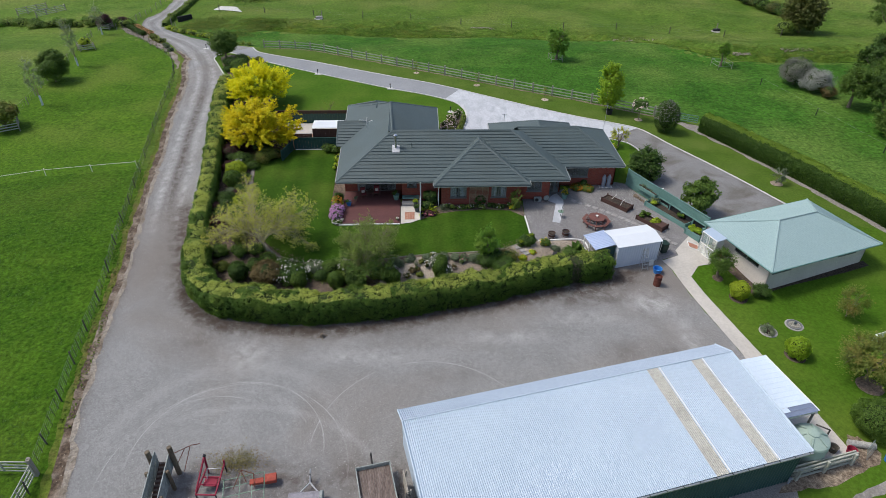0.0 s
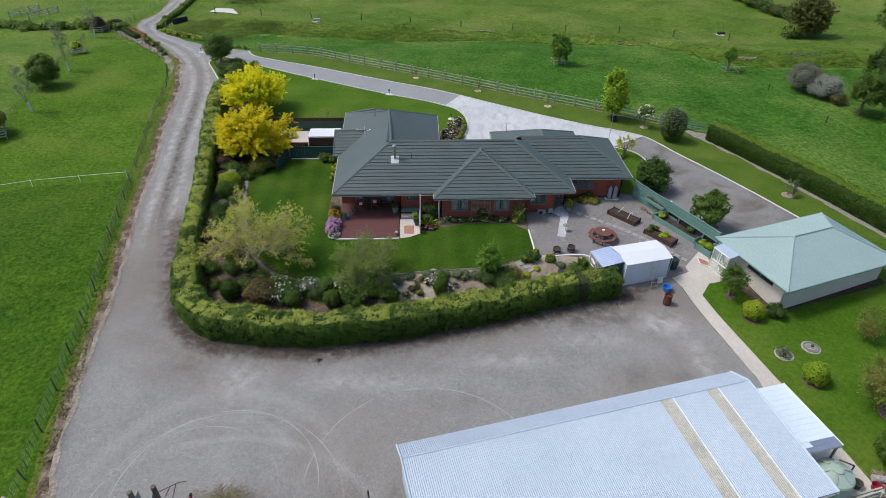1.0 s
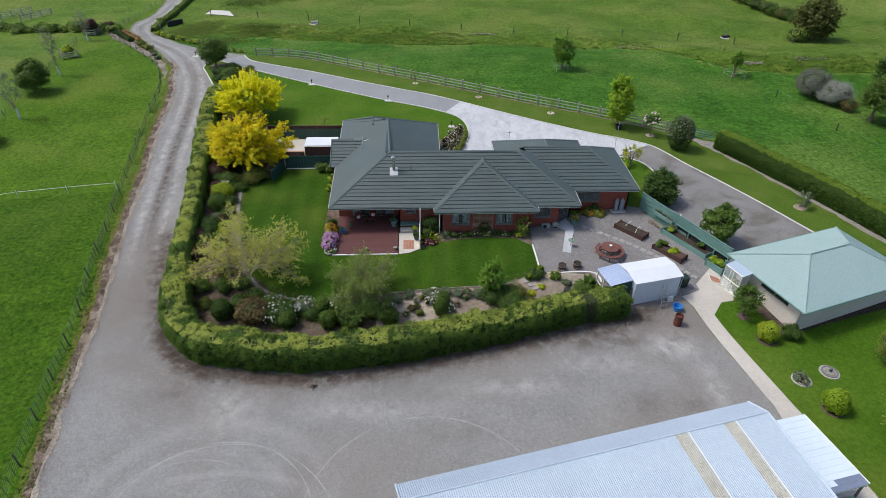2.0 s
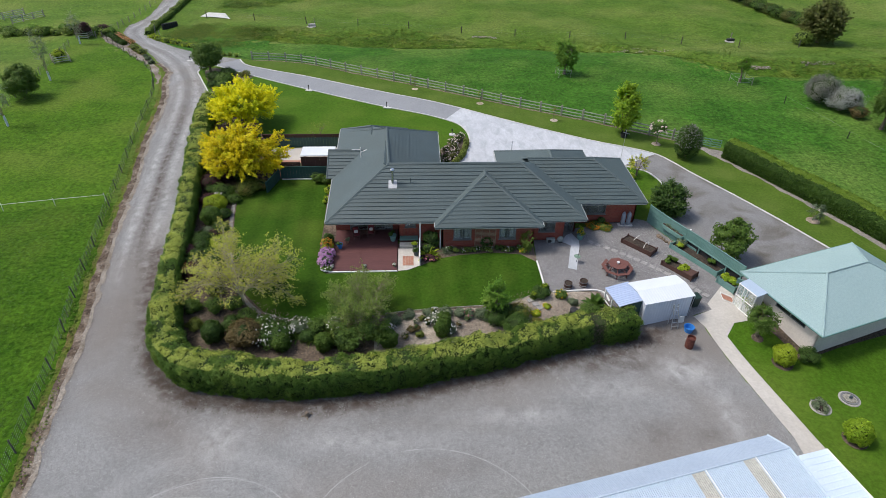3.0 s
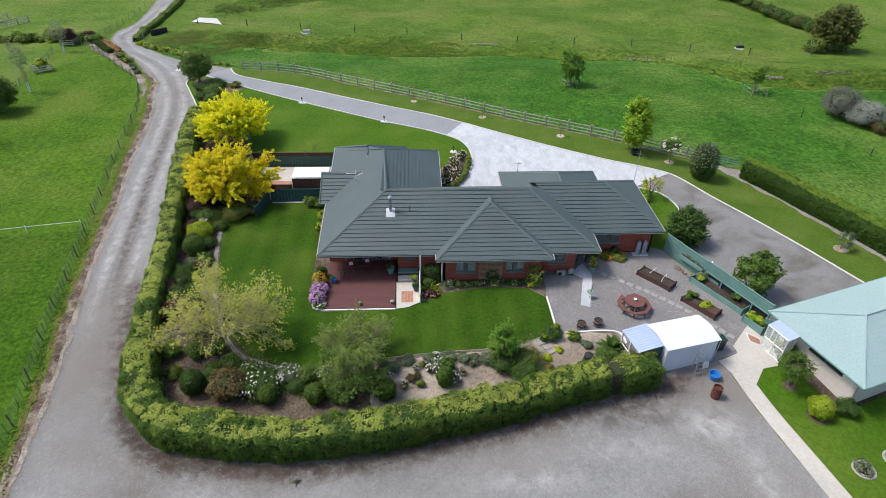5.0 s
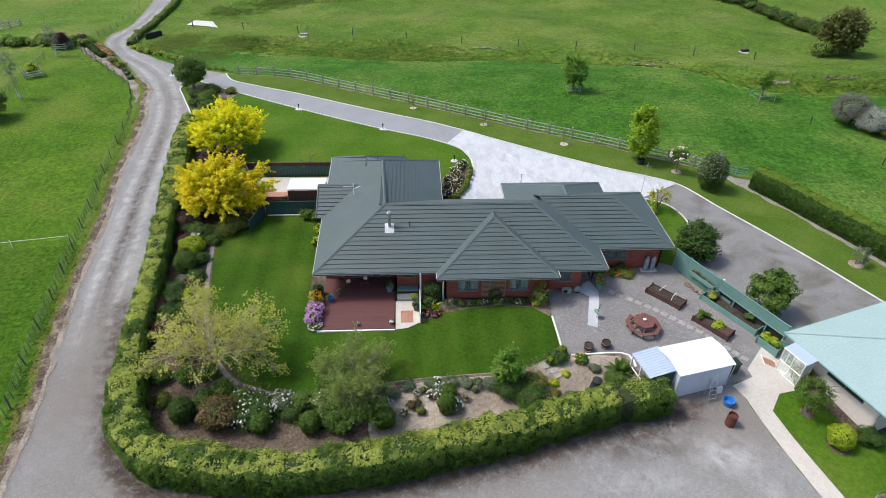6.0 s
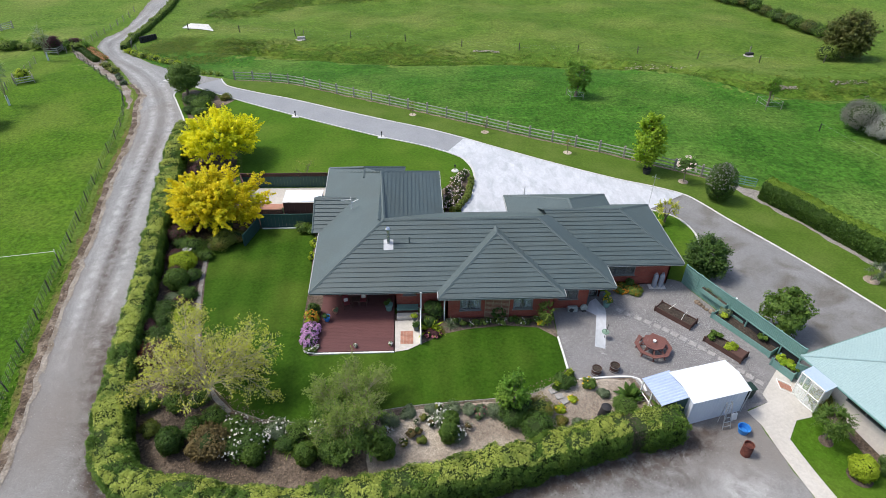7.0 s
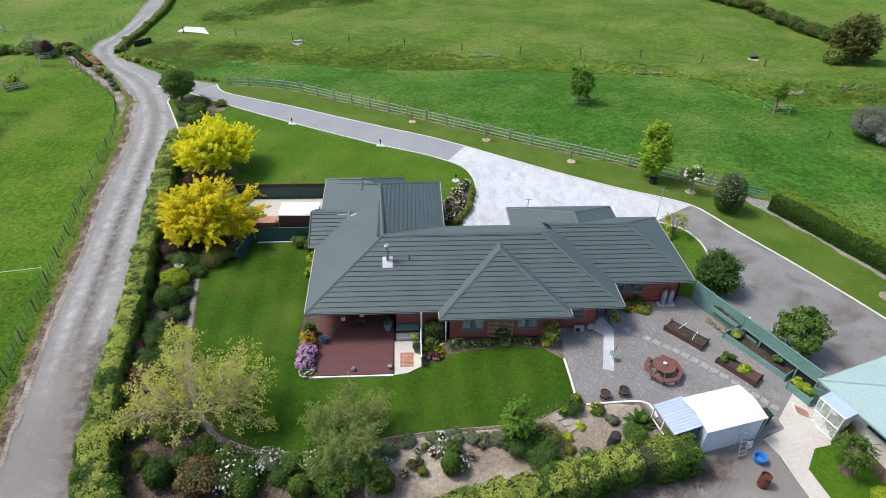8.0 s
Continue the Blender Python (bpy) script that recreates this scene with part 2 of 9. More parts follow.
M_ROLLER = mat("dull violet-grey steel", (0.17, 0.165, 0.19), (0.3, 0.29, 0.32), 1.0, 7.0, 0.5, spec=0.5, grain=0.15)
M_OLDGREEN = mat("faded green paint", (0.13, 0.22, 0.16), (0.26, 0.36, 0.29), 2.0, 9.0, 0.8, grain=0.2)
M_SLAT = mat("light brown slat timber", (0.3, 0.2, 0.13), (0.42, 0.3, 0.2), 2.0, 9.0, 0.8)
M_FRAME = mat("grey aluminium", (0.15, 0.155, 0.155), (0.2, 0.205, 0.205), 2.0, 20.0, 0.45)
M_DECK = mat("stained decking", (0.095, 0.04, 0.04), (0.13, 0.055, 0.053), 0.8, 6.0, 0.65, bump=0.2, stretch=(0.3, 4, 1), island=0.3, grain=0.1)
M_TEALROOF = mat("pale green sheet roof", (0.275, 0.385, 0.39), (0.31, 0.425, 0.43), 0.3, 6.0, 0.6, spec=0.25, grain=0.04)
M_TEAL = mat("green steel fence", (0.12, 0.24, 0.215), (0.16, 0.29, 0.265), 0.8, 8.0, 0.6, grain=0.08)
M_DARKGREEN = mat("dark green steel", (0.028, 0.075, 0.07), (0.04, 0.095, 0.09), 0.6, 15.0, 0.5)
M_ZINC = mat("zinc corrugated sheet", (0.415, 0.5, 0.595), (0.465, 0.555, 0.65), 0.25, 6.0, 0.65, metal=0.0, spec=0.15, grain=0.04)
# Zinc darkened for the far slope, whose shade is put in the colour.
M_ZINCSHADE = mat("zinc sheet darkened on the far slope", (0.32, 0.39, 0.49), (0.37, 0.445, 0.545), 0.3, 6.0, 0.65, spec=0.15, grain=0.05)
M_SKYLIGHT = mat("fibreglass roof light", (0.36, 0.35, 0.31), (0.5, 0.49, 0.44), 1.2, 6.0, 0.7, grain=0.12)
M_WHITE = mat("white painted steel", (0.64, 0.68, 0.73), (0.72, 0.76, 0.8), 0.6, 12.0, 0.45)
M_SHEDWALL = mat("pale grey shed wall", (0.55, 0.6, 0.68), (0.66, 0.7, 0.77), 0.6, 12.0, 0.5)
M_CREAM = mat("cream wall cladding", (0.62, 0.57, 0.53), (0.7, 0.65, 0.6), 0.8, 8.0, 0.85, grain=0.05)
M_WOOD = mat("weathered timber", (0.22, 0.2, 0.17), (0.36, 0.33, 0.29), 1.2, 14.0, 0.9, island=0.5)
M_POST = mat("fence timber", (0.31, 0.32, 0.28), (0.46, 0.47, 0.41), 1.2, 8.0, 0.9, island=0.4)
M_DARKWOOD = mat("brown stained timber", (0.055, 0.03, 0.024), (0.1, 0.054, 0.044), 1.5, 18.0, 0.8, island=0.4)
M_TABLE = mat("red-brown table timber", (0.13, 0.055, 0.046), (0.2, 0.088, 0.074), 1.5, 18.0, 0.7, island=0.5)
M_BARK = mat("bark", (0.13, 0.105, 0.08), (0.22, 0.18, 0.14), 3.0, 18.0, 0.95, bump=0.5)
M_TWIG = mat("pale twigs", (0.34, 0.3, 0.18), (0.5, 0.45, 0.29), 3.0, 18.0, 0.9, bump=0.5)
M_PALEBARK = mat("pale bark", (0.25, 0.22, 0.14), (0.37, 0.33, 0.22), 3.0, 18.0, 0.95, bump=0.5)
M_BINGREEN = mat("dark green plastic", (0.012, 0.032, 0.024), (0.02, 0.046, 0.035), 2.0, 14.0, 0.5)
M_BLACK = mat("black rubber", (0.02, 0.02, 0.022), (0.035, 0.035, 0.038), 3.0, 20.0, 0.7)
M_STEEL = mat("galvanised steel", (0.42, 0.44, 0.46), (0.54, 0.56, 0.58), 2.0, 20.0, 0.4, metal=0.7)
M_RUST = mat("rusty steel", (0.075, 0.025, 0.02), (0.17, 0.06, 0.042), 2.0, 8.0, 0.85, bump=0.3, grain=0.15)
M_BLUE = mat("blue plastic", (0.03, 0.18, 0.5), (0.04, 0.22, 0.58), 2.0, 20.0, 0.4)
M_RED = mat("red machine paint", (0.21, 0.012, 0.035), (0.3, 0.025, 0.055), 2.0, 14.0, 0.6)
M_ORANGE = mat("faded red-orange machine paint", (0.27, 0.045, 0.032), (0.38, 0.085, 0.055), 2.0, 14.0, 0.7, grain=0.2)
M_TERRA = mat("red brick paver", (0.36, 0.17, 0.12), (0.5, 0.28, 0.2), 2.0, 14.0, 0.85)
M_CHROME = mat("bright flue steel", (0.55, 0.56, 0.57), (0.65, 0.66, 0.67), 2.0, 20.0, 0.25, metal=0.9)
M_CYL = mat("grey gas bottle paint", (0.22, 0.25, 0.3), (0.3, 0.33, 0.38), 2.0, 20.0, 0.45)
M_TANK = mat("pale green tank plastic", (0.3, 0.4, 0.35), (0.36, 0.46, 0.41), 1.0, 14.0, 0.5)
M_STONE = mat("pale stone", (0.3, 0.29, 0.27), (0.43, 0.42, 0.395), 1.5, 8.0, 0.9, bump=0.3, grain=0.2)
M_SLAB = mat("stepping slab", (0.26, 0.25, 0.242), (0.36, 0.348, 0.335), 1.5, 8.0, 0.9, grain=0.16)
M_CHIP = leafy("loose stones", (0.24, 0.235, 0.23), (0.46, 0.455, 0.45), None, 0.0)
M_BARKCHIP = leafy("bark chips", (0.05, 0.034, 0.024), (0.26, 0.195, 0.135), None, 0.0)
M_STRAWBIT = leafy("straw bits", (0.19, 0.165, 0.13), (0.4, 0.355, 0.295), None, 0.0)
M_POT = mat("dark glazed pot", (0.03, 0.05, 0.06), (0.06, 0.09, 0.1), 2.0, 14.0, 0.35)
M_CUSHION = mat("pillow cloth", (0.6, 0.56, 0.53), (0.72, 0.68, 0.65), 4.0, 30.0, 0.9, bump=0.3)
M_CRIMSON = mat("dark red cloth", (0.13, 0.025, 0.03), (0.2, 0.04, 0.045), 4.0, 30.0, 0.9, bump=0.3)


def brick_wall():
    m = bpy.data.materials.new("red brick")
    m.use_nodes = True
    nt = m.node_tree
    bs = nt.nodes["Principled BSDF"]
    bs.inputs["Roughness"].default_value = 0.9
    geo, sep, com = nt.nodes.new("ShaderNodeNewGeometry"), nt.nodes.new("ShaderNodeSeparateXYZ"), nt.nodes.new("ShaderNodeCombineXYZ")
    add, br = nt.nodes.new("ShaderNodeMath"), nt.nodes.new("ShaderNodeTexBrick")
    nt.links.new(geo.outputs["Position"], sep.inputs[0])
    nt.links.new(sep.outputs[0], add.inputs[0])
    nt.links.new(sep.outputs[1], add.inputs[1])
    nt.links.new(add.outputs[0], com.inputs[0])
    nt.links.new(sep.outputs[2], com.inputs[1])
    nt.links.new(com.outputs[0], br.inputs["Vector"])
    br.inputs["Scale"].default_value = 1.0
    br.inputs["Color1"].default_value, br.inputs["Color2"].default_value = (0.235, 0.045, 0.03, 1), (0.32, 0.072, 0.044, 1)
    br.inputs["Mortar"].default_value = (0.24, 0.12, 0.09, 1)
    br.inputs["Brick Width"].default_value, br.inputs["Row Height"].default_value, br.inputs["Mortar Size"].default_value = 0.24, 0.086, 0.008
    nt.links.new(br.outputs["Color"], bs.inputs["Base Color"])
    bp = nt.nodes.new("ShaderNodeBump")
    bp.inputs["Strength"].default_value, bp.inputs["Distance"].default_value = 0.4, 0.01
    bp.invert = True
    nt.links.new(br.outputs["Fac"], bp.inputs["Height"])
    nt.links.new(bp.outputs[0], bs.inputs["Normal"])
    return m


M_BRICK = brick_wall()
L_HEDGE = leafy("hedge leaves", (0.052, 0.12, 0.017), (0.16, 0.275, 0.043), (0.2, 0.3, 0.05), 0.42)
# Hedge top: lime new growth, brightened in colour for the light on it.
L_HEDGETOP = leafy("brightened hedge new growth", (0.265, 0.35, 0.066), (0.66, 0.71, 0.17), (0.16, 0.24, 0.045), 0.43, 0.5)
L_VIVID = leafy("vivid hedge leaves", (0.075, 0.18, 0.017), (0.18, 0.35, 0.04), (0.2, 0.32, 0.04), 0.4)
# Boundary hedge: shaded face and lit top are painted as two leaf colours.
L_SHADEFACE = leafy("hedge face with shade painted in", (0.03, 0.078, 0.01), (0.1, 0.185, 0.026), None, 0.3)
L_LITTOP = leafy("lime hedge top painted lit", (0.12, 0.22, 0.02), (0.26, 0.38, 0.045), None, 0.4)
L_BOX = leafy("box leaves", (0.15, 0.21, 0.04), (0.31, 0.38, 0.08), None, 0.3)
L_SPRING = leafy("fresh green leaves", (0.18, 0.33, 0.024), (0.5, 0.66, 0.055), None, 0.5)
L_POPLAR = leafy("pale poplar leaves", (0.17, 0.22, 0.12), (0.3, 0.36, 0.22), None, 0.35)
# Core of hedges and shrubs: the shade inside is painted dark.
L_CORESHADE = mat("inner foliage", (0.018, 0.036, 0.008), (0.04, 0.065, 0.014), 2.0, 10.0, 0.95)
L_DARK = leafy("dark green leaves", (0.03, 0.075, 0.014), (0.1, 0.18, 0.032), None, 0.32)
L_MID = leafy("green leaves", (0.052, 0.115, 0.019), (0.17, 0.27, 0.044), None, 0.36)
L_MIDDARK = leafy("deep green leaves", (0.036, 0.09, 0.014), (0.11, 0.195, 0.032), None, 0.3)
L_BRONZE = leafy("bronze leaves", (0.09, 0.07, 0.028), (0.2, 0.15, 0.055))
L_RED = leafy("red leaves", (0.16, 0.03, 0.025), (0.34, 0.09, 0.05))
L_LIME = leafy("lime leaves", (0.25, 0.36, 0.022), (0.5, 0.6, 0.05), None, 0.4)
L_GOLD = leafy("golden leaves", (0.62, 0.53, 0.012), (1.0, 0.88, 0.028), (0.6, 0.62, 0.024), 0.48)
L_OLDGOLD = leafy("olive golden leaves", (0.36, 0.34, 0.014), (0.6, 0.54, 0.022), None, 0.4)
L_YELLOW = leafy("bright yellow leaves", (0.74, 0.71, 0.013), (1.0, 0.95, 0.026), (0.6, 0.66, 0.024), 0.5)
L_PALE = leafy("pale spring leaves", (0.33, 0.36, 0.05), (0.64, 0.66, 0.11), None, 0.45)
L_FINE = leafy("fine green leaves", (0.12, 0.19, 0.03), (0.3, 0.4, 0.085), None, 0.42)
L_GREY = leafy("grey-green leaves", (0.1, 0.14, 0.075), (0.22, 0.275, 0.16), None, 0.3)
L_ASH = leafy("ashen leaves", (0.13, 0.14, 0.11), (0.25, 0.26, 0.22), None, 0.3)
L_OLIVE = leafy("dark olive leaves", (0.05, 0.075, 0.016), (0.16, 0.185, 0.042), (0.15, 0.15, 0.045), 0.35)
L_PURPLE = leafy("purple leaves", (0.05, 0.02, 0.025), (0.11, 0.045, 0.05))
L_RUSSET = leafy("russet leaves", (0.1, 0.15, 0.026), (0.24, 0.28, 0.05), (0.25, 0.19, 0.05), 0.35)
F_WHITE = leafy("white flowers", (0.7, 0.68, 0.64), (0.82, 0.8, 0.76))
F_MAUVE = leafy("mauve flowers", (0.48, 0.24, 0.48), (0.66, 0.4, 0.64))
F_PINK = leafy("pink flowers", (0.5, 0.12, 0.18), (0.65, 0.25, 0.3))
F_ORANGE = leafy("orange flowers", (0.45, 0.16, 0.02), (0.6, 0.32, 0.03))
F_BLUSH = leafy("blush flowers", (0.14, 0.2, 0.08), (0.75, 0.6, 0.56))
F_ROSE = leafy("pale rose flowers", (0.62, 0.48, 0.46), (0.85, 0.75, 0.72))
F_SALMON = leafy("salmon flowers", (0.55, 0.22, 0.1), (0.68, 0.4, 0.22))
F_YELLOW = leafy("yellow flowers", (0.7, 0.5, 0.02), (0.8, 0.62, 0.05))

# ---- shaping tools ----
rng = np.random.default_rng(7)


def ss(a, b, v):
    u = np.clip((v - a) / (b - a), 0, 1)
    return u * u * (3 - 2 * u)


CREST = np.array([(-34, 115), (-31, 113.4), (-23.2, 109.8), (-16.7, 107.6), (-10.4, 106.8), (-2.9, 105.4), (4.5, 104.4), (14.9, 106.0), (22, 105.6), (29.2, 104.4), (34.4, 102.4), (39.6, 98.8), (43, 93.2), (45.2, 90.0), (48, 88.0), (52.5, 86.9), (60, 86.7), (80, 88)], float)
BANK = np.array([(-34, 118), (-31, 118.2), (-15.6, 119.0), (-3.2, 118.6), (5, 115.6), (16, 114.2), (29.4, 112.0), (35.2, 108.2), (42.5, 105.0), (46.5, 100), (53, 96.6), (61, 96.2), (80, 97)], float)


def gz(x, y):
    """Height of the ground: a terrace for the house, lower yard, and a gully with a sharp near crest in the far paddock."""
    z = -0.95 * (1 - ss(35, 45, y)) + 0.35 * ss(58, 85, y) - 1.95 * ss(93, 113, y)
    near_, far_ = np.interp(x, CREST[:, 0], CREST[:, 1]), np.interp(x, BANK[:, 0], BANK[:, 1])
    u = (y - near_) / np.maximum(far_ - near_, 2.0)
    lip = 0.3 * np.exp(-(((y - near_) / 3.0) ** 2))
    cut = ss(0.0, 0.32, u) * (1 - 0.55 * ss(0.45, 0.72, u) - 0.45 * ss(0.82, 1.04, u))
    roll = 0.4 * np.sin(x * 0.085 + 0.6 * np.sin(y * 0.11)) * np.cos(y * 0.14 + 0.05 * x) + 0.2 * np.sin(x * 0.21 + y * 0.17) + 0.1 * np.sin(x * 0.63 + 1.7 * np.sin(y * 0.3)) * np.cos(y * 0.55)
    side = ss(-33, -25, x) * (1 - ss(66, 78, x))
    return z + roll * ss(92, 108, y) + (lip - 1.35 * cut) * side


def at(x, y, dz=0.0, rz=0.0):
    return pose(x, y, float(gz(x, y)) + dz, 0, 0, rz)


def thing(name, m, label, category, group="", kind=""):
    ob = new(name)
    ob.empty_display_size = 0.2
    ob.matrix_basis = m
    return tagged(ob, label, category, group, kind)


def part(name, bm, material, parent, label=""):
    """Links a bmesh as one mesh object under a thing or a part."""
    me = bpy.data.meshes.new(name)
    bm.to_mesh(me)
    bm.free()
    return part_me(name, me, material, parent, label)


def part_me(name, me, material, parent, label=""):
    if not me.materials:
        me.materials.append(material)
    ob = new(name, me)
    ob.parent = parent
    if label:
        ob["label"] = label
    if name in ("leaves", "flowers", "blossom", "crown", "top_growth", "side_leaves", "climber"):
        ob["kind"] = "stuff"
    return ob


def quads(name, verts, faces, material):
    me = bpy.data.meshes.new(name)
    me.from_pydata(verts, [], faces)
    me.update()
    me.materials.append(material)
    return me


def arrays(name, v, f, material, smooth=False):
    """A mesh from numpy arrays of vertices and of four- or three-cornered faces."""
    v, f = np.ascontiguousarray(v, np.float32), np.ascontiguousarray(f, np.int32)
    me = bpy.data.meshes.new(name)
    n, k = f.shape
    me.vertices.add(len(v))
    me.vertices.foreach_set("co", v.ravel())
    me.loops.add(n * k)
    me.loops.foreach_set("vertex_index", f.ravel())
    me.polygons.add(n)
    me.polygons.foreach_set("loop_start", np.arange(0, n * k, k, dtype=np.int32))
    me.polygons.foreach_set("loop_total", np.full(n, k, np.int32))
    if smooth:
        me.polygons.foreach_set("use_smooth", np.ones(n, bool))
    me.update(calc_edges=True)
    me.materials.append(material)
    return me


def box(bm, cx, cy, cz, sx, sy, sz, rz=0.0, rx=0.0, ry=0.0):
    """A box by its middle and its sizes."""
    m = pose(cx, cy, cz, rx, ry, rz) @ Matrix.Diagonal((sx, sy, sz, 1))
    return bmesh.ops.create_cube(bm, size=1, matrix=m)["verts"]


def bev(bm, w=0.01):
    bmesh.ops.bevel(bm, geom=list(bm.edges), offset=w, segments=1, affect="EDGES")
    return bm


def cube(*a, w=0.0, **k):
    bm = bmesh.new()
    box(bm, *a, **k)
    return bev(bm, w) if w else bm


def turned(bm, profile, n=20, m=None):
    """A solid of revolution round z: profile of (radius, z), closed at both ends."""
    rings = [[bm.verts.new((r * math.cos(2 * math.pi * i / n), r * math.sin(2 * math.pi * i / n), z)) for i in range(n)] for r, z in profile]
    made = [v for r in rings for v in r]
    for a, b in zip(rings, rings[1:]):
        for i in range(n):
            bm.faces.new((a[i], a[(i + 1) % n], b[(i + 1) % n], b[i]))
    bm.faces.new(rings[0][::-1])
    bm.faces.new(rings[-1])
    if m is not None:
        bmesh.ops.transform(bm, matrix=m, verts=made)
    return bm


def lathe(profile, n=20, m=None):
    return turned(bmesh.new(), profile, n, m)


def rod(bm, a, b, r, r2=None, n=6):
    """A tapered bar from a to b."""
    a, b = Vector(a), Vector(b)
    d = b - a
    m = Matrix.Translation(a) @ d.to_track_quat("Z", "Y").to_matrix().to_4x4()
    return turned(bm, [(r, 0), (r if r2 is None else r2, d.length)], n, m)


def ring(r0, r1, z0, z1, n=24):
    """An open band round z, without lids."""
    bm = bmesh.new()
    prof = [(r0, z0), (r1, z0), (r1, z1), (r0, z1)]
    rr = [[bm.verts.new((r * math.cos(2 * math.pi * i / n), r * math.sin(2 * math.pi * i / n), z)) for i in range(n)] for r, z in prof]
    for a, b in zip(rr, rr[1:] + rr[:1]):
        for i in range(n):
            bm.faces.new((a[i], a[(i + 1) % n], b[(i + 1) % n], b[i]))
    return bm


def rods(pairs, r, n=6):
    bm = bmesh.new()
    for a, b in pairs:
        rod(bm, a, b, r, None, n)
    return bm


def prism(poly, z0, z1):
    bm = bmesh.new()
    lo = [bm.verts.new((x, y, z0)) for x, y in poly]
    hi = [bm.verts.new((x, y, z1)) for x, y in poly]
    n = len(poly)
    bm.faces.new(lo[::-1])
    bm.faces.new(hi)
    for i in range(n):
        bm.faces.new((lo[i], lo[(i + 1) % n], hi[(i + 1) % n], hi[i]))
    bmesh.ops.recalc_face_normals(bm, faces=bm.faces)
    return bm


def inside(px, py, poly):
    """Which of the points lie in the polygon."""
    hit = np.zeros(len(px), bool)
    n = len(poly)
    for i in range(n):
        x1, y1 = poly[i]
        x2, y2 = poly[(i + 1) % n]
        if y1 != y2:
            hit ^= ((y1 > py) != (y2 > py)) & (px < (x2 - x1) * (py - y1) / (y2 - y1) + x1)
    return hit


def along(pts, step):
    """Even steps along a smooth line through pts."""
    p = np.array(pts, float)
    q = []
    for i in range(len(p) - 1):
        a, b = p[max(i - 1, 0)], p[min(i + 2, len(p) - 1)]
        for u in np.linspace(0, 1, 12, endpoint=False):
            c0, c1 = p[i], p[i + 1]
            m0, m1 = (c1 - a) / 2, (b - c0) / 2
            q.append((2 * u**3 - 3 * u**2 + 1) * c0 + (u**3 - 2 * u**2 + u) * m0 + (-2 * u**3 + 3 * u**2) * c1 + (u**3 - u**2) * m1)
    q.append(p[-1])
    q = np.array(q)
    d = np.r_[0, np.cumsum(np.linalg.norm(np.diff(q, axis=0), axis=1))]
    s = np.linspace(0, d[-1], max(2, int(round(d[-1] / step)) + 1))
    return np.stack([np.interp(s, d, q[:, k]) for k in range(q.shape[1])], 1)


def near(px, py, line):
    """Distance of points to a line of points."""
    best = np.full(len(px), 1e9)
    for a, b in zip(line[:-1], line[1:]):
        d = b - a
        u = np.clip(((px - a[0]) * d[0] + (py - a[1]) * d[1]) / max(d @ d, 1e-9), 0, 1)
        best = np.minimum(best, np.hypot(px - a[0] - u * d[0], py - a[1] - u * d[1]))
    return best


def sheet(name, poly, material, off, label, category, grid=1.0, jag=0.0, wear=None, kind="structure", dirt=None, ways=None):
    """A thin layer of ground that follows the slope inside an outline."""
    from mathutils.geometry import delaunay_2d_cdt
    p = np.array(poly, float)
    edge = []
    for a, b in zip(p, np.roll(p, -1, 0)):
        n = max(1, int(np.linalg.norm(b - a) / (0.5 if jag else grid)))
        for i in range(n):
            q = a + (b - a) * i / n
            if jag:
                q = q + jag * np.array((noise.noise((q[0] * 0.9, q[1] * 0.9, 1)), noise.noise((q[0] * 0.9, q[1] * 0.9, 8))))
            edge.append(q)
    edge = np.array(edge)
    gx, gy = np.meshgrid(np.arange(p[:, 0].min(), p[:, 0].max(), grid), np.arange(p[:, 1].min(), p[:, 1].max(), grid))
    gx, gy = gx.ravel(), gy.ravel()
    keep = inside(gx, gy, edge) & (near(gx, gy, np.vstack([edge, edge[:1]])) > grid * 0.35)
    pts = [Vector(q) for q in edge] + [Vector((a, b)) for a, b in zip(gx[keep], gy[keep])]
    vs, _, fs, *_ = delaunay_2d_cdt(pts, [], [list(range(len(edge)))], 1, 1e-4)
    x, y = np.array([v[0] for v in vs]), np.array([v[1] for v in vs])
    me = quads(name, np.stack([x, y, gz(x, y) + off], 1).tolist(), [f if (vs[f[1]] - vs[f[0]]).cross(vs[f[2]] - vs[f[0]]) > 0 else f[::-1] for f in fs], material)
    if wear:
        at_ = me.attributes.new("wear", "FLOAT", "POINT")
        at_.data.foreach_set("value", wear(x, y).astype(np.float32))
    if ways:
        for nm_, val_ in zip(("across", "run"), ways(x, y)):
            me.attributes.new(nm_, "FLOAT", "POINT").data.foreach_set("value", val_.astype(np.float32))
    if dirt:
        at_ = me.attributes.new("dirt", "FLOAT", "POINT")
        at_.data.foreach_set("value", dirt(x, y).astype(np.float32))
    return tagged(new(name, me), label, category, kind=kind)


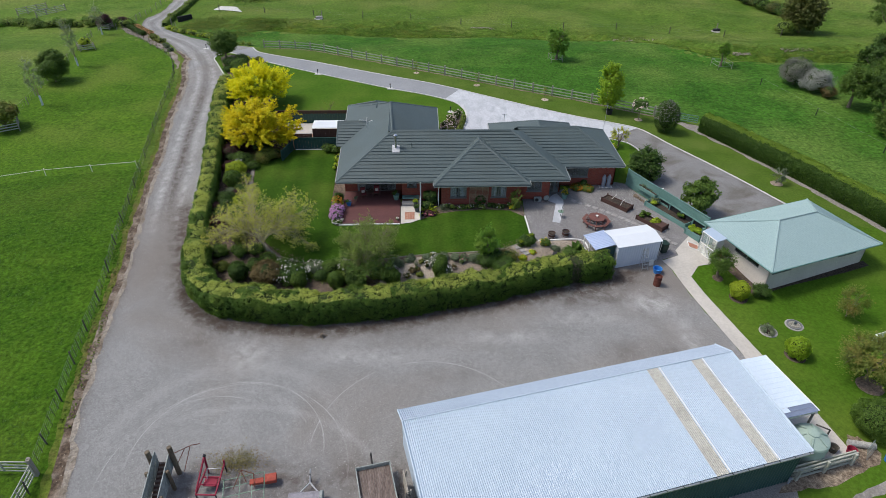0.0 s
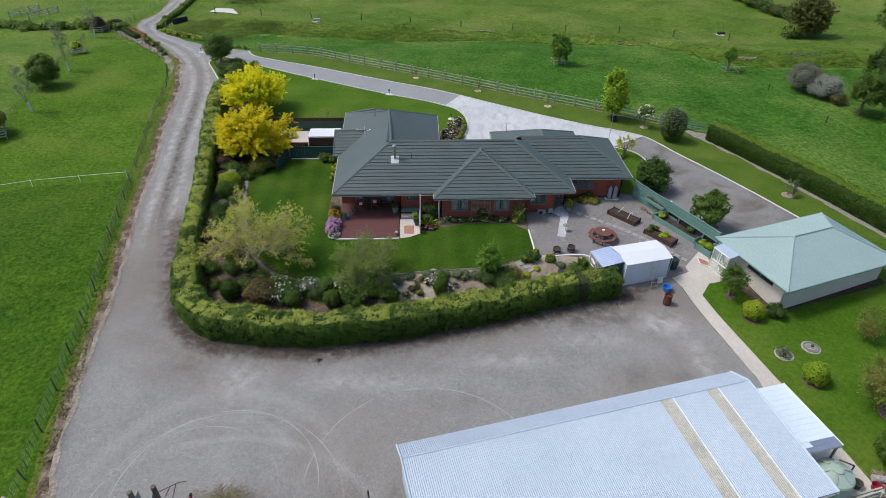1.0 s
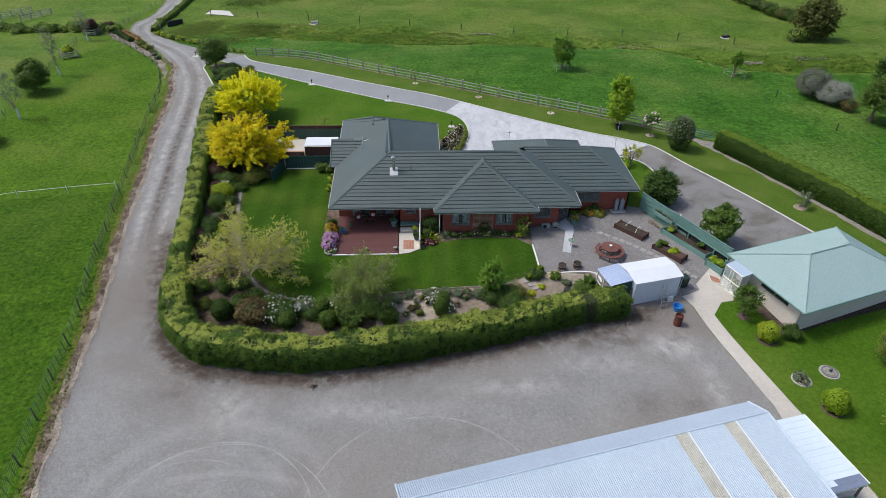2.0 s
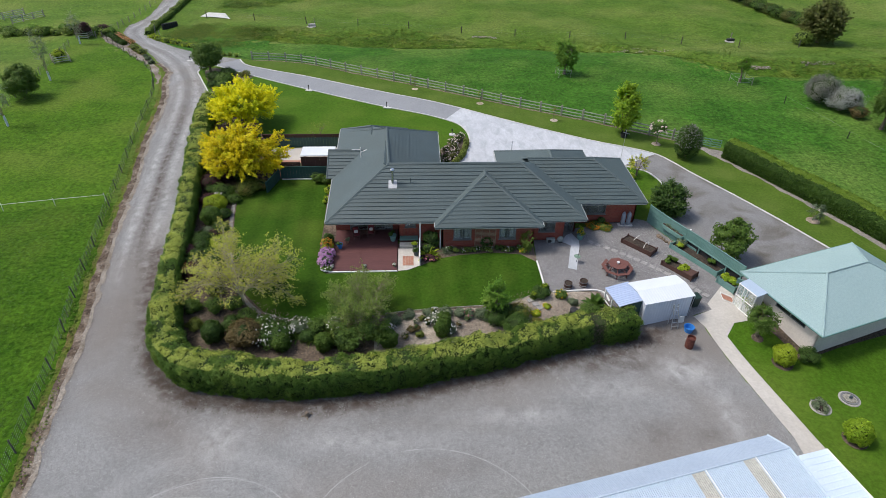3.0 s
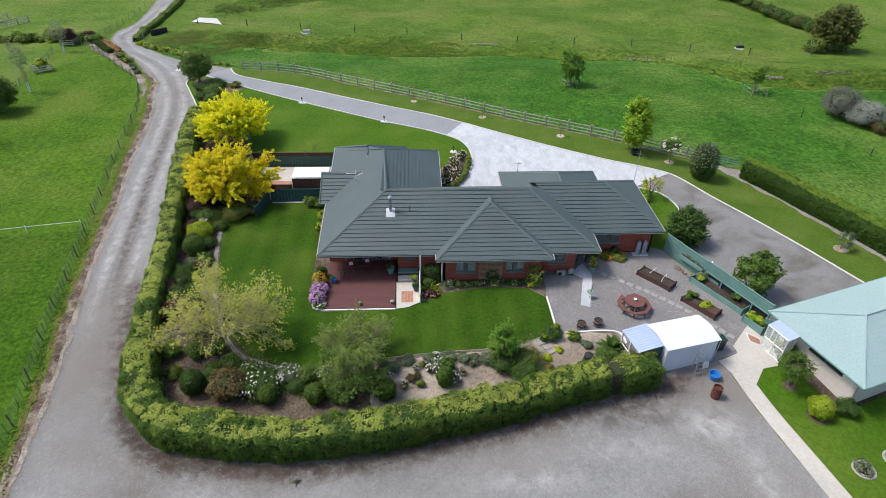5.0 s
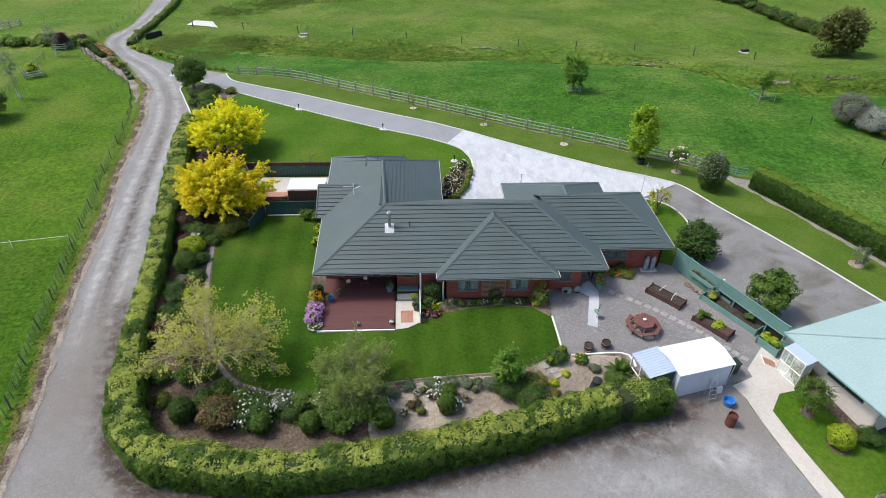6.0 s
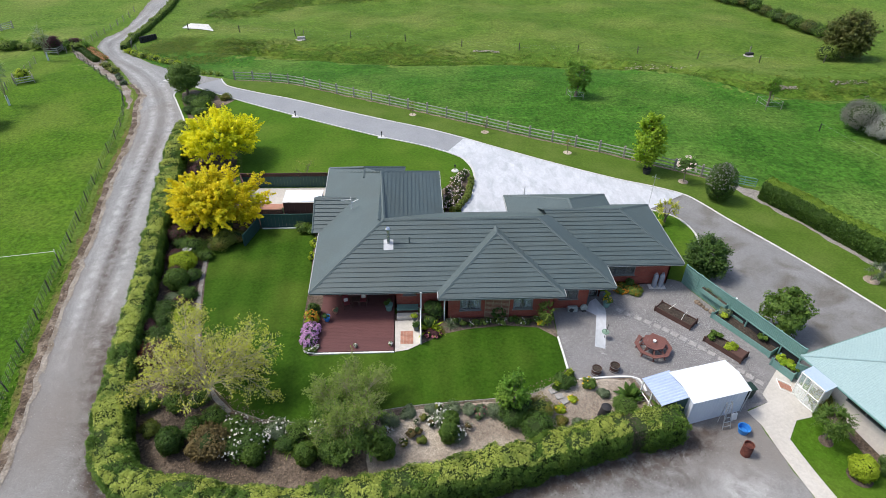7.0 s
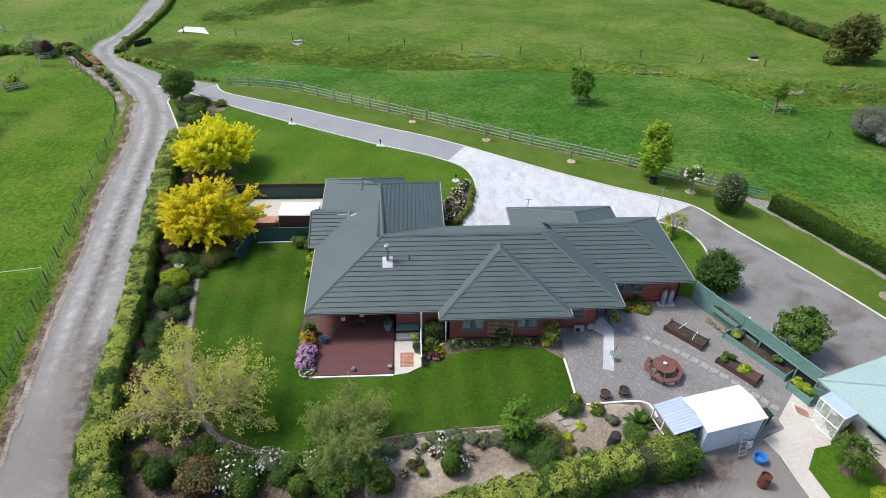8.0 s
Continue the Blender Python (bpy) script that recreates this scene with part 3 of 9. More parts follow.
def ribbon(name, pts, w, h, material, label, category, step=0.6, kind="structure"):
    """A low kerb that follows a line over the ground."""
    p = along(pts, step)
    t = np.gradient(p, axis=0)
    t /= np.linalg.norm(t, axis=1)[:, None]
    nrm = np.stack([-t[:, 1], t[:, 0]], 1)
    v = []
    for s, up in ((-0.5, -0.05), (-0.5, h), (0.5, h), (0.5, -0.05)):
        q = p + nrm * w * s
        v.append(np.stack([q[:, 0], q[:, 1], gz(p[:, 0], p[:, 1]) + up], 1))
    v, n = np.stack(v, 1), len(p)
    f = [(i * 4 + k, (i + 1) * 4 + k, (i + 1) * 4 + k + 1, i * 4 + k + 1) for i in range(n - 1) for k in range(3)]
    f += [(0, 1, 2, 3), (n * 4 - 1, n * 4 - 2, n * 4 - 3, n * 4 - 4)]
    me = quads(name, v.reshape(-1, 3).tolist(), f, material)
    return tagged(new(name, me), label, category, kind=kind)


# ---- foliage ----
def leaves(name, c, nrm, size, material, ratio=0.6):
    """Small four-cornered leaves at c, turned roughly to nrm."""
    n = len(c)
    nrm = nrm + rng.normal(0, 0.55, (n, 3))
    nrm /= np.linalg.norm(nrm, axis=1)[:, None] + 1e-9
    t = np.cross(nrm, rng.normal(0, 1, (n, 3)))
    t /= np.linalg.norm(t, axis=1)[:, None] + 1e-9
    b = np.cross(nrm, t)
    s = (size * rng.uniform(0.6, 1.35, n))[:, None]
    bend = nrm * s * 0.25
    v = np.stack([c - t * s, c + b * s * ratio + bend, c + t * s, c - b * s * ratio + bend], 1).reshape(-1, 3)
    return arrays(name, v, np.arange(4 * n).reshape(-1, 4), material)


def ball_points(n):
    d = rng.normal(0, 1, (n, 3))
    return d / np.linalg.norm(d, axis=1)[:, None]


def clumps(n_clump, per, radii, centre, lump, hollow=0.55, low=-0.6, spray=False):
    """Leaf places in rounded clumps spread through an uneven crown."""
    d = ball_points(n_clump * 3)
    d = d[d[:, 2] > low][:n_clump]
    r = rng.uniform(hollow, 1.0, len(d)) ** 0.7 * rng.uniform(0.82, 1.12, len(d))
    cc = d * r[:, None] * np.array(radii) + np.array(centre)
    if spray:  # shoots that reach outwards, leaves along them
        m = max(4, per // 9)
        way = d[:, None] * 0.9 + rng.normal(0, 0.75, (len(cc), m, 3)) + np.array((0, 0, 0.25))
        way /= np.linalg.norm(way, axis=2)[:, :, None]
        k = per // m
        t = np.linspace(0.1, 1.0, k)[None, None, :, None] * (lump * rng.uniform(0.9, 2.0, (len(cc), m)))[:, :, None, None]
        p = cc[:, None, None] + way[:, :, None] * t + rng.normal(0, lump * 0.09, (len(cc), m, k, 3))
        nr = np.broadcast_to(d[:, None, None] * 0.6 + np.array((0, 0, 0.8)), p.shape)
        return cc, p.reshape(-1, 3), nr.reshape(-1, 3)
    e = ball_points(len(cc) * per).reshape(len(cc), per, 3)
    rad = lump * rng.uniform(0.6, 1.35, len(cc))[:, None, None] * rng.uniform(0.55, 1.05, (len(cc), per, 1))
    p = cc[:, None] + e * rad * np.array((1, 1, 0.75))
    nr = e * 0.7 + d[:, None] * 0.6 + np.array((0, 0, 0.5))
    return cc, p.reshape(-1, 3), nr.reshape(-1, 3)


def tube(v, f, pts, radii, n=6):
    """Adds a bent tapered tube to lists of vertices and faces."""
    base = len(v)
    for i, (p, r) in enumerate(zip(pts, radii)):
        d = Vector(pts[min(i + 1, len(pts) - 1)]) - Vector(pts[max(i - 1, 0)])
        q = d.to_track_quat("Z", "Y")
        for k in range(n):
            a = 2 * math.pi * k / n
            v.append(tuple(Vector(p) + q @ Vector((r * math.cos(a), r * math.sin(a), 0))))
    for i in range(len(pts) - 1):
        for k in range(n):
            f.append((base + i * n + k, base + i * n + (k + 1) % n, base + (i + 1) * n + (k + 1) % n, base + (i + 1) * n + k))


def limbs(tops, height, r, fork, material, twigs=0.35):
    """Trunk from the base to the fork, limbs out to the clumps."""
    v, f = [], []
    bendx, bendy = rng.uniform(-0.12, 0.12, 2)
    top = (bendx * fork, bendy * fork, fork)
    tube(v, f, [(0, 0, -0.15), (bendx * fork * 0.3, bendy * fork * 0.6, fork * 0.5), top], [r * 1.25, r * 0.95, r * 0.75], 8)
    tops = [np.array(c) for c in tops]
    mains, rest = [tops[0]], list(tops[1:])
    while rest and len(mains) < 6:  # spread the main limbs round the crown
        far_ = max(range(len(rest)), key=lambda k: min(np.linalg.norm(rest[k] - m) for m in mains))
        mains.append(rest.pop(far_))
    joints = []
    for c in mains:
        s = np.array(top) * rng.uniform(0.7, 1.0)
        sag = np.array((0, 0, 0.07 * height))
        a = s + (c - s) * 0.3 + sag + rng.normal(0, 0.03 * height, 3)
        b = s + (c - s) * 0.66 + sag * 0.9 + rng.normal(0, 0.03 * height, 3)
        tube(v, f, [tuple(s), tuple(a), tuple(b), tuple(c)], [r * 0.5, r * 0.36, r * 0.22, r * 0.06], 5)
        joints += [a, b, (a + b) / 2]
    for c in mains + rest:
        if any(c is m for m in mains):
            mid = joints[1 + 3 * [c is m for m in mains].index(True)]
        else:
            s = min(joints, key=lambda q: np.linalg.norm(q - c) + rng.uniform(0, 0.1 * height))
            mid = (s + c) / 2 + np.array((0, 0, 0.04 * height)) + rng.normal(0, 0.035 * height, 3)
            tube(v, f, [tuple(s), tuple(mid), tuple(c)], [r * 0.2, r * 0.13, r * 0.05], 5)
        for _ in range(int(twigs * 6)):
            u = c + rng.normal(0, 0.1 * height, 3)
            m2 = (mid + u) / 2 + rng.normal(0, 0.03 * height, 3)
            tube(v, f, [tuple(mid), tuple(m2), tuple(u)], [r * 0.11, r * 0.075, r * 0.03], 4)
    return quads("trunk", v, f, material)


def tree(name, x, y, height, rad, leaf, label, n=60, per=150, size=0.11, lump=0.6, fork=0.3, bark=None, squash=None, trunk=None, group="", low=-0.5, hollow=0.45, twigs=0.35, arms=16, spray=True):
    """A tree: bent trunk, limbs, and a crown of small leaves in clumps with gaps."""
    ob = thing(name, at(x, y), label, "tree", group)
    base = height * fork
    half = (height - base) / 2
    rz = squash or half
    cc, p, nr = clumps(n, per, (rad, rad, rz), (0, 0, base + half), lump, hollow, low, spray)
    k = rng.permutation(len(cc))[: max(6, min(arms, n // 4))]
    part_me("trunk", limbs(cc[k], height, trunk or 0.045 * height, base * 0.9, bark or M_BARK, twigs), None, ob)
    part_me("crown", leaves("crown", p, nr, size, leaf), None, ob)
    return ob


def shrub(name, x, y, r, h, leaf, label, n=14, per=130, size=0.07, lump=0.42, flowers=None, fl_n=40, fl_size=0.08, group="", category="shrub", clipped=False):
    """A bush on short stems; clipped ones are dense and even."""
    ob = thing(name, at(x, y), label, category, group)
    bm = bmesh.new()
    bmesh.ops.create_icosphere(bm, subdivisions=2, radius=1, matrix=Matrix.Translation((0, 0, h * 0.5)) @ Matrix.Diagonal((r * 0.66, r * 0.66, h * 0.4, 1)))
    for q in bm.verts:
        q.co *= 1 + 0.16 * noise.noise(q.co * 2.1 + Vector((x, y, 0)))
    part("inner_foliage", bm, L_CORESHADE, ob, "inner foliage with shade painted dark")
    if clipped:
        d = ball_points(n * per)
        lumps = np.array([1 + 0.2 * noise.noise(Vector(e_) * 1.9 + Vector((x, y, 0))) + 0.1 * noise.noise(Vector(e_) * 5 + Vector((y, x, 0))) for e_ in d])[:, None]
        p = d * np.array((r, r, h * 0.52)) * lumps * rng.uniform(0.88, 1.06, (len(d), 1)) + np.array((0, 0, h * 0.5))
        nr = d
    else:
        _, p, nr = clumps(n, per, (r * 0.72, r * 0.72, h * 0.36), (0, 0, h * 0.52), lump * r, 0.7, -0.7)
    p[:, 2] = np.maximum(p[:, 2], 0.02)
    part_me("leaves", leaves("leaves", p, nr, size, leaf), None, ob)
    if flowers:
        d = ball_points(fl_n * 2)
        d = d[d[:, 2] > -0.1][:fl_n]
        q = d * np.array((r, r, h * 0.5)) * rng.uniform(0.92, 1.12, (len(d), 1)) + np.array((0, 0, h * 0.52))
        part_me("blossom", leaves("blossom", np.repeat(q, 3, 0) + rng.normal(0, fl_size * 0.4, (3 * len(q), 3)), np.repeat(d, 3, 0) + np.array((0, 0, 0.5)), fl_size, flowers, 0.9), None, ob)
    bm = bmesh.new()
    for a in range(3):
        rod(bm, (0, 0, -0.1), (0.3 * r * math.cos(a * 2.1), 0.3 * r * math.sin(a * 2.1), h * 0.4), 0.03, 0.015, 5)
    part("stems", bm, M_BARK, ob)
    return ob


def strappy(name, x, y, z, r, leaf, label, n=60, width=0.05, up=0.9, group=""):
    """A tuft of long arching sword-shaped leaves."""
    ob = thing(name, pose(x, y, z), label, "plant", group)
    v, f = [], []
    for i in range(n):
        a, el = rng.uniform(0, 2 * math.pi), rng.uniform(0.35, 1.3)
        d = np.array((math.cos(a) * math.cos(el), math.sin(a) * math.cos(el), math.sin(el) * up))
        side = np.array((-math.sin(a), math.cos(a), 0)) * width / 2
        ln = r * rng.uniform(0.7, 1.15)
        b = len(v)
        for k, w in ((0.05, 0.7), (0.45, 1.0), (0.8, 0.7), (1.0, 0.1)):
            p = d * ln * k - np.array((0, 0, 0.35 * ln * k * k * math.cos(el)))
            p[2] = max(p[2], 0.02)
            v += [tuple(p - side * w), tuple(p + side * w)]
        f += [(b + 2 * k, b + 2 * k + 1, b + 2 * k + 3, b + 2 * k + 2) for k in range(3)]
    part_me("leaves", quads("leaves", v, f, leaf), None, ob)
    return ob


def hedge(name, line, width, height, label, density=260, size=0.075, top_mat=None, side_mat=None, lumpy=0.2, bare=(), gaps=1.0, slim=None, rough=1.0, patchy=False, taller=None):
    """A clipped hedge along a line: core painted dark for inner shade, leafy sides, and new growth on the top
    brightened as if lit.
    """
    p = along(line, 0.45)
    mid = p[len(p) // 2]
    ob = thing(name, at(mid[0], mid[1]), label, "hedge")
    off = np.array((mid[0], mid[1], float(gz(mid[0], mid[1]))))
    t = np.gradient(p, axis=0)
    t /= np.linalg.norm(t, axis=1)[:, None]
    nrm = np.stack([-t[:, 1], t[:, 0]], 1)
    prof = [(-0.5, -0.05), (-0.53, 0.35), (-0.5, 0.8), (-0.42, 0.95), (-0.2, 1.0), (0.2, 1.0), (0.42, 0.95), (0.5, 0.8), (0.53, 0.35), (0.5, -0.05)]
    k, n = len(prof), len(p)
    rings = []
    for i in range(n):
        g = float(gz(*p[i]))
        hh = height * (1 + lumpy * noise.noise((p[i][0] * 0.55, p[i][1] * 0.55, 3)) + 0.1 * noise.noise((p[i][0] * 1.7, p[i][1] * 1.7, 5)))
        ww = width * (1 + lumpy * noise.noise((p[i][0] * 0.6, p[i][1] * 0.6, 9)))
        if taller:
            hh *= 1 + taller[0] * (1 - float(ss(taller[1], taller[2], p[i][1]))) * (1 - 0.45 * float(ss(0, 8, p[i][0])))
        if slim:
            ww *= 1 - (1 - slim[2]) * float(ss(slim[0], slim[1], p[i][1]) - ss(slim[3], slim[4], p[i][1]))
        rings.append([(p[i][0] + nrm[i][0] * ww * a, p[i][1] + nrm[i][1] * ww * a, g + hh * b) for a, b in prof])
    v = np.array(rings) - off
    f = [(i * k + j, (i + 1) * k + j, (i + 1) * k + j + 1, i * k + j + 1) for i in range(n - 1) for j in range(k - 1)]
    f += [tuple(range(k))[::-1], tuple((n - 1) * k + j for j in range(k))]
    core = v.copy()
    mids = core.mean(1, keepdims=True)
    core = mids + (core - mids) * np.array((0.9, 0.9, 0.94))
    part_me("inner_foliage", quads("inner_foliage", core.reshape(-1, 3).tolist(), f, L_CORESHADE), None, ob, "inner foliage with shade painted dark")
    a, b, c, d = v[:-1, :-1], v[1:, :-1], v[1:, 1:], v[:-1, 1:]
    dead = []
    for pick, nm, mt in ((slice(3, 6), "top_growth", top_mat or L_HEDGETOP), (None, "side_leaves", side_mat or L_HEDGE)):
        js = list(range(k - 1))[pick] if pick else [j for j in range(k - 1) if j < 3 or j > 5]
        A, B, C, D = (q[:, js].reshape(-1, 3) for q in (a, b, c, d))
        if not pick:
            e0, e1 = v[0], v[-1]
            for e in (e0, e1):
                A = np.vstack([A, e[1][None], e[0][None]])
                B = np.vstack([B, e[2][None], e[1][None]])
                C = np.vstack([C, e[7][None], e[8][None]])
                D = np.vstack([D, e[8][None], e[9][None]])
        nn = np.cross(B - A, D - A)
        area = np.linalg.norm(nn, axis=1)
        nn = nn / (area[:, None] + 1e-9)
        cnt = rng.poisson(area * density)
        idx = np.repeat(np.arange(len(A)), cnt)
        u, w = rng.uniform(0, 1, (2, len(idx), 1))
        q = A[idx] * (1 - u) * (1 - w) + B[idx] * u * (1 - w) + C[idx] * u * w + D[idx] * (1 - u) * w
        outw = q - np.repeat(mids[:-1], len(js), 0).reshape(-1, 3)[np.minimum(idx, (n - 1) * len(js) - 1)]
        outw /= np.linalg.norm(outw, axis=1)[:, None] + 1e-9
        wq = q + off
        bul = np.array([noise.noise((a_ * 1.5, b_ * 1.5, c_ * 1.5)) + 0.5 * noise.noise((a_ * 4, b_ * 4, c_ * 4)) for a_, b_, c_ in wq])
        for bx_, by_, br_ in bare:
            far_ = np.hypot(wq[:, 0] - bx_, wq[:, 1] - by_) + rng.normal(0, 0.12, len(wq)) > br_
            dead.append(np.hstack([q[~far_], outw[~far_]])[::2])
            q, outw, bul, wq, idx = q[far_], outw[far_], bul[far_], wq[far_], idx[far_]
        gap_ = np.array([noise.noise((a_ * 3.1, b_ * 3.1, c_ * 3.1 + 7)) for a_, b_, c_ in wq])
        thick = rng.uniform(0, 1, len(wq)) < np.clip(0.62 + 1.9 * gap_ + 0.5 * bul, 0.1, 1) * gaps + 1 - gaps
        q, outw, bul, idx = q[thick], outw[thick], bul[thick], idx[thick]
        q += outw * (bul[:, None] * 0.21 * rough + rng.normal(0.02, 0.05, (len(idx), 1))) + rng.normal(0, 0.03, q.shape)
        if pick and patchy:
            old = np.array([noise.noise((a_ * 0.62, b_ * 0.62, 11)) + 0.6 * noise.noise((a_ * 1.7, b_ * 1.7, 4)) for a_, b_, _ in q + off]) + rng.normal(0, 0.1, len(q)) < -0.2
            part_me("side_leaves", leaves("side_leaves", q[old] - 0.05 * outw[old], outw[old] + np.array((0, 0, 0.3)), size, side_mat or L_HEDGE), None, ob, "darker patches of old growth")
            q, outw = q[~old], outw[~old]
        part_me(nm, leaves(nm, q, outw + np.array((0, 0, 0.3)), size, mt), None, ob)
    if dead:
        w = np.vstack(dead)
        part_me("dead_leaves", leaves("dead_leaves", w[:, :3] - 0.1 * w[:, 3:] + rng.normal(0, 0.06, (len(w), 3)), w[:, 3:], size * 0.8, M_LEAFLITTER), None, ob, "brown dead patch")
    return ob

# ---- ground ----
def stretch_axis(lo, hi, step, far):
    mid = np.arange(lo, hi + step, step)
    out = np.array([4, 10, 25, 60, 140, 320, 700, far])
    return np.r_[(lo - out)[::-1], mid, hi + out]


gx, gy = np.meshgrid(stretch_axis(-70, 90, 1.0, 1500), stretch_axis(0, 150, 1.0, 1500))
rows_, cols_ = gx.shape
gv = np.stack([gx.ravel(), gy.ravel(), gz(gx.ravel(), gy.ravel())], 1)
gi = np.arange(rows_ * cols_).reshape(rows_, cols_)
gf = np.stack([gi[:-1, :-1], gi[:-1, 1:], gi[1:, 1:], gi[1:, :-1]], -1).reshape(-1, 4)
tagged(new("ground", arrays("ground", gv, gf, M_PADDOCK, True)), "green paddock grass with paler grazed patches", "grass", kind="structure")

HEDGE = [(-24.9, 79), (-23.85, 72), (-22.35, 64.5), (-20.85, 57), (-19.7, 51.5), (-18.85, 46.5), (-18.0, 42.3), (-17.2, 39), (-16.2, 36.8), (-14.4, 35.3), (-12, 34.7), (-9.0, 34.2), (-5.6, 34.2), (-1, 34.8), (4, 35.9), (9.6, 37.4), (15.6, 38.7)]
GRAVEL_W = [(-17.5, 8), (-19.3, 19.9), (-20.8, 25.3), (-22.1, 31.2), (-22.9, 35.9), (-23.3, 40.3), (-24.4, 45.5), (-25.9, 52.7), (-27.6, 61.5), (-29.3, 69), (-30.5, 77.1), (-31.7, 82.3), (-33.3, 87.5), (-34.0, 91), (-36.8, 95), (-39.4, 99.3), (-46.6, 110.5), (-50.7, 116.2), (-52.0, 120.6), (-52.5, 124.2), (-51.5, 128.7), (-52.1, 137.4), (-54, 165)]
GRAVEL_E = [(-49, 165), (-48.2, 137.4), (-48.2, 125.5), (-47.7, 118.4), (-45.2, 114.1), (-40.4, 109.5), (-34.8, 103.4), (-28.9, 99.6), (-26, 98)]
DRIVE_N = [(-26, 98), (-24.2, 94.3), (-20.1, 91.8), (-14.6, 89.1), (-7.7, 85.2), (-2.7, 82.5), (2, 80.1), (5.9, 77.7)]
DRIVE_S = [(-28.6, 94.0), (-24.1, 90.8), (-19.3, 87.6), (-13.7, 84.1), (-8.1, 80.8), (-3.4, 78.2), (1.2, 76), (3.8, 74.4)]
ISLAND = [(-28.6, 94.0), (-29.9, 92.6), (-30.1, 91.0), (-29.2, 89.0), (-27.1, 84.5), (-26.1, 82.2)]
CONC_OUT = [(5.9, 77.7), (10.4, 74.6), (15.6, 71.2), (20.5, 68.3), (23.4, 66.9), (26.2, 65.2)]
CONC_IN = [(3.8, 74.4), (5.4, 72.9), (6.2, 70.6), (6.2, 67.7), (5.5, 65.2), (4.5, 63.2)]
SEAL_OUT = [(26.2, 65.2), (27.5, 63.2), (28.6, 60.9), (31.1, 56.2), (33.2, 51.9), (34.4, 49.2), (36, 45.6)]
SEAL_IN = [(23.3, 54.6), (24.4, 57.0), (24.7, 59.0), (24.0, 61.2), (21.9, 62.6)]
FAR_HEDGE_IN = [(41.9, 43.0), (40.4, 46.6), (38.2, 52.6), (35.4, 59.5), (33.3, 63.8)]
RAIL_FENCE = [(-24.0, 97.4), (-17.0, 95.6), (-9.6, 91.3), (-2.9, 87.5), (5.0, 82.9), (13.2, 78.0), (20.8, 73.9), (26.8, 70.2), (31.6, 67.3)]
LAWN = [(-8.4, 60.2), (-13.8, 60.4), (-16.7, 58.3), (-16.1, 53.9), (-15.1, 49.0), (-13.9, 45.2), (-12.6, 42.7), (-11.0, 41.0), (-9.2, 40.3), (-6.9, 40.0), (-4.4, 40.2), (-1.1, 40.8), (2.2, 41.1), (5.6, 41.3), (7.7, 41.6), (9.0, 42.3), (10.0, 43.4), (10.0, 46.1), (8.8, 47.2), (6.5, 47.5), (3.7, 47.2), (2.2, 46.8), (0.6, 45.9), (-0.4, 45.4), (-1.4, 45.2), (-6.9, 45.0), (-7.8, 47.0), (-7.9, 52.3)]

ROAD_MID = along([(-20.5, 40), (-22.6, 48), (-24.3, 57), (-26, 66), (-27.4, 75), (-29, 83), (-32.5, 92), (-38, 101), (-45, 110), (-49.5, 118), (-50.2, 126), (-50, 137)], 1.0)


# washed-out pale patches and darker damp or dirty ones on the yard: x, y, half sizes, strength
WASHED = ((18.2, 35.0, 1.6, 1.1, 0.5), (15.6, 36.9, 1.1, 0.6, 0.4), (12.4, 33.4, 2.4, 0.6, 0.35), (6.5, 31.6, 3.0, 0.5, 0.3), (-3.5, 30.0, 3.4, 0.6, 0.3), (-11.5, 30.4, 1.6, 1.8, 0.3), (19.6, 31.5, 0.8, 2.4, 0.3))
DAMP = ((15.2, 35.7, 1.3, 0.7, 0.3), (16.4, 38.0, 0.9, 0.5, 0.75), (14.6, 30.0, 1.5, 1.2, 0.25), (17.9, 29.9, 1.1, 0.8, 0.22), (12.8, 35.4, 1.6, 0.7, 0.3), (-15.5, 31.6, 1.6, 1.2, 0.2), (2.5, 28.2, 2.6, 0.8, 0.16), (18.6, 38.6, 1.3, 0.4, 0.4), (-6.2, 20.2, 1.6, 1.0, 0.4), (-9.6, 21.0, 2.0, 1.0, 0.4), (-3.6, 20.6, 1.0, 1.6, 0.35), (-12.4, 20.6, 1.0, 1.4, 0.35), (-0.9, 20.2, 0.5, 2.2, 0.6))


def lane_ways(x, y):
    """How far across the lane and how far along it, in steps that suit dragged streaks."""
    mid = np.interp(y, ROAD_MID[:, 1], ROAD_MID[:, 0])
    return (x - mid) * 2.4, y * 0.14


def track_wear(x, y):
    d = near(x, y, ROAD_MID)
    w = 0.62 * np.exp(-(((d - 1.0) / 0.34) ** 2)) + 0.18 * np.exp(-(((d - 2.05) / 0.3) ** 2))
    pale = sum(1.7 * k * np.exp(-(((x - a) / r) ** 2) - ((y - b) / s) ** 2) for a, b, r, s, k in WASHED)
    return np.clip(w * ss(40.5, 52, y) + pale, 0, 1)


FOOT = along([(-20.9, 48), (-19.9, 44), (-18.6, 39.5), (-17.3, 36.2), (-14.8, 34.0), (-12, 33.3), (-9, 32.9), (-5.6, 32.9), (-1, 33.6), (4, 34.8), (9.6, 36.2), (15.6, 37.6), (17.0, 38.3)], 0.5)


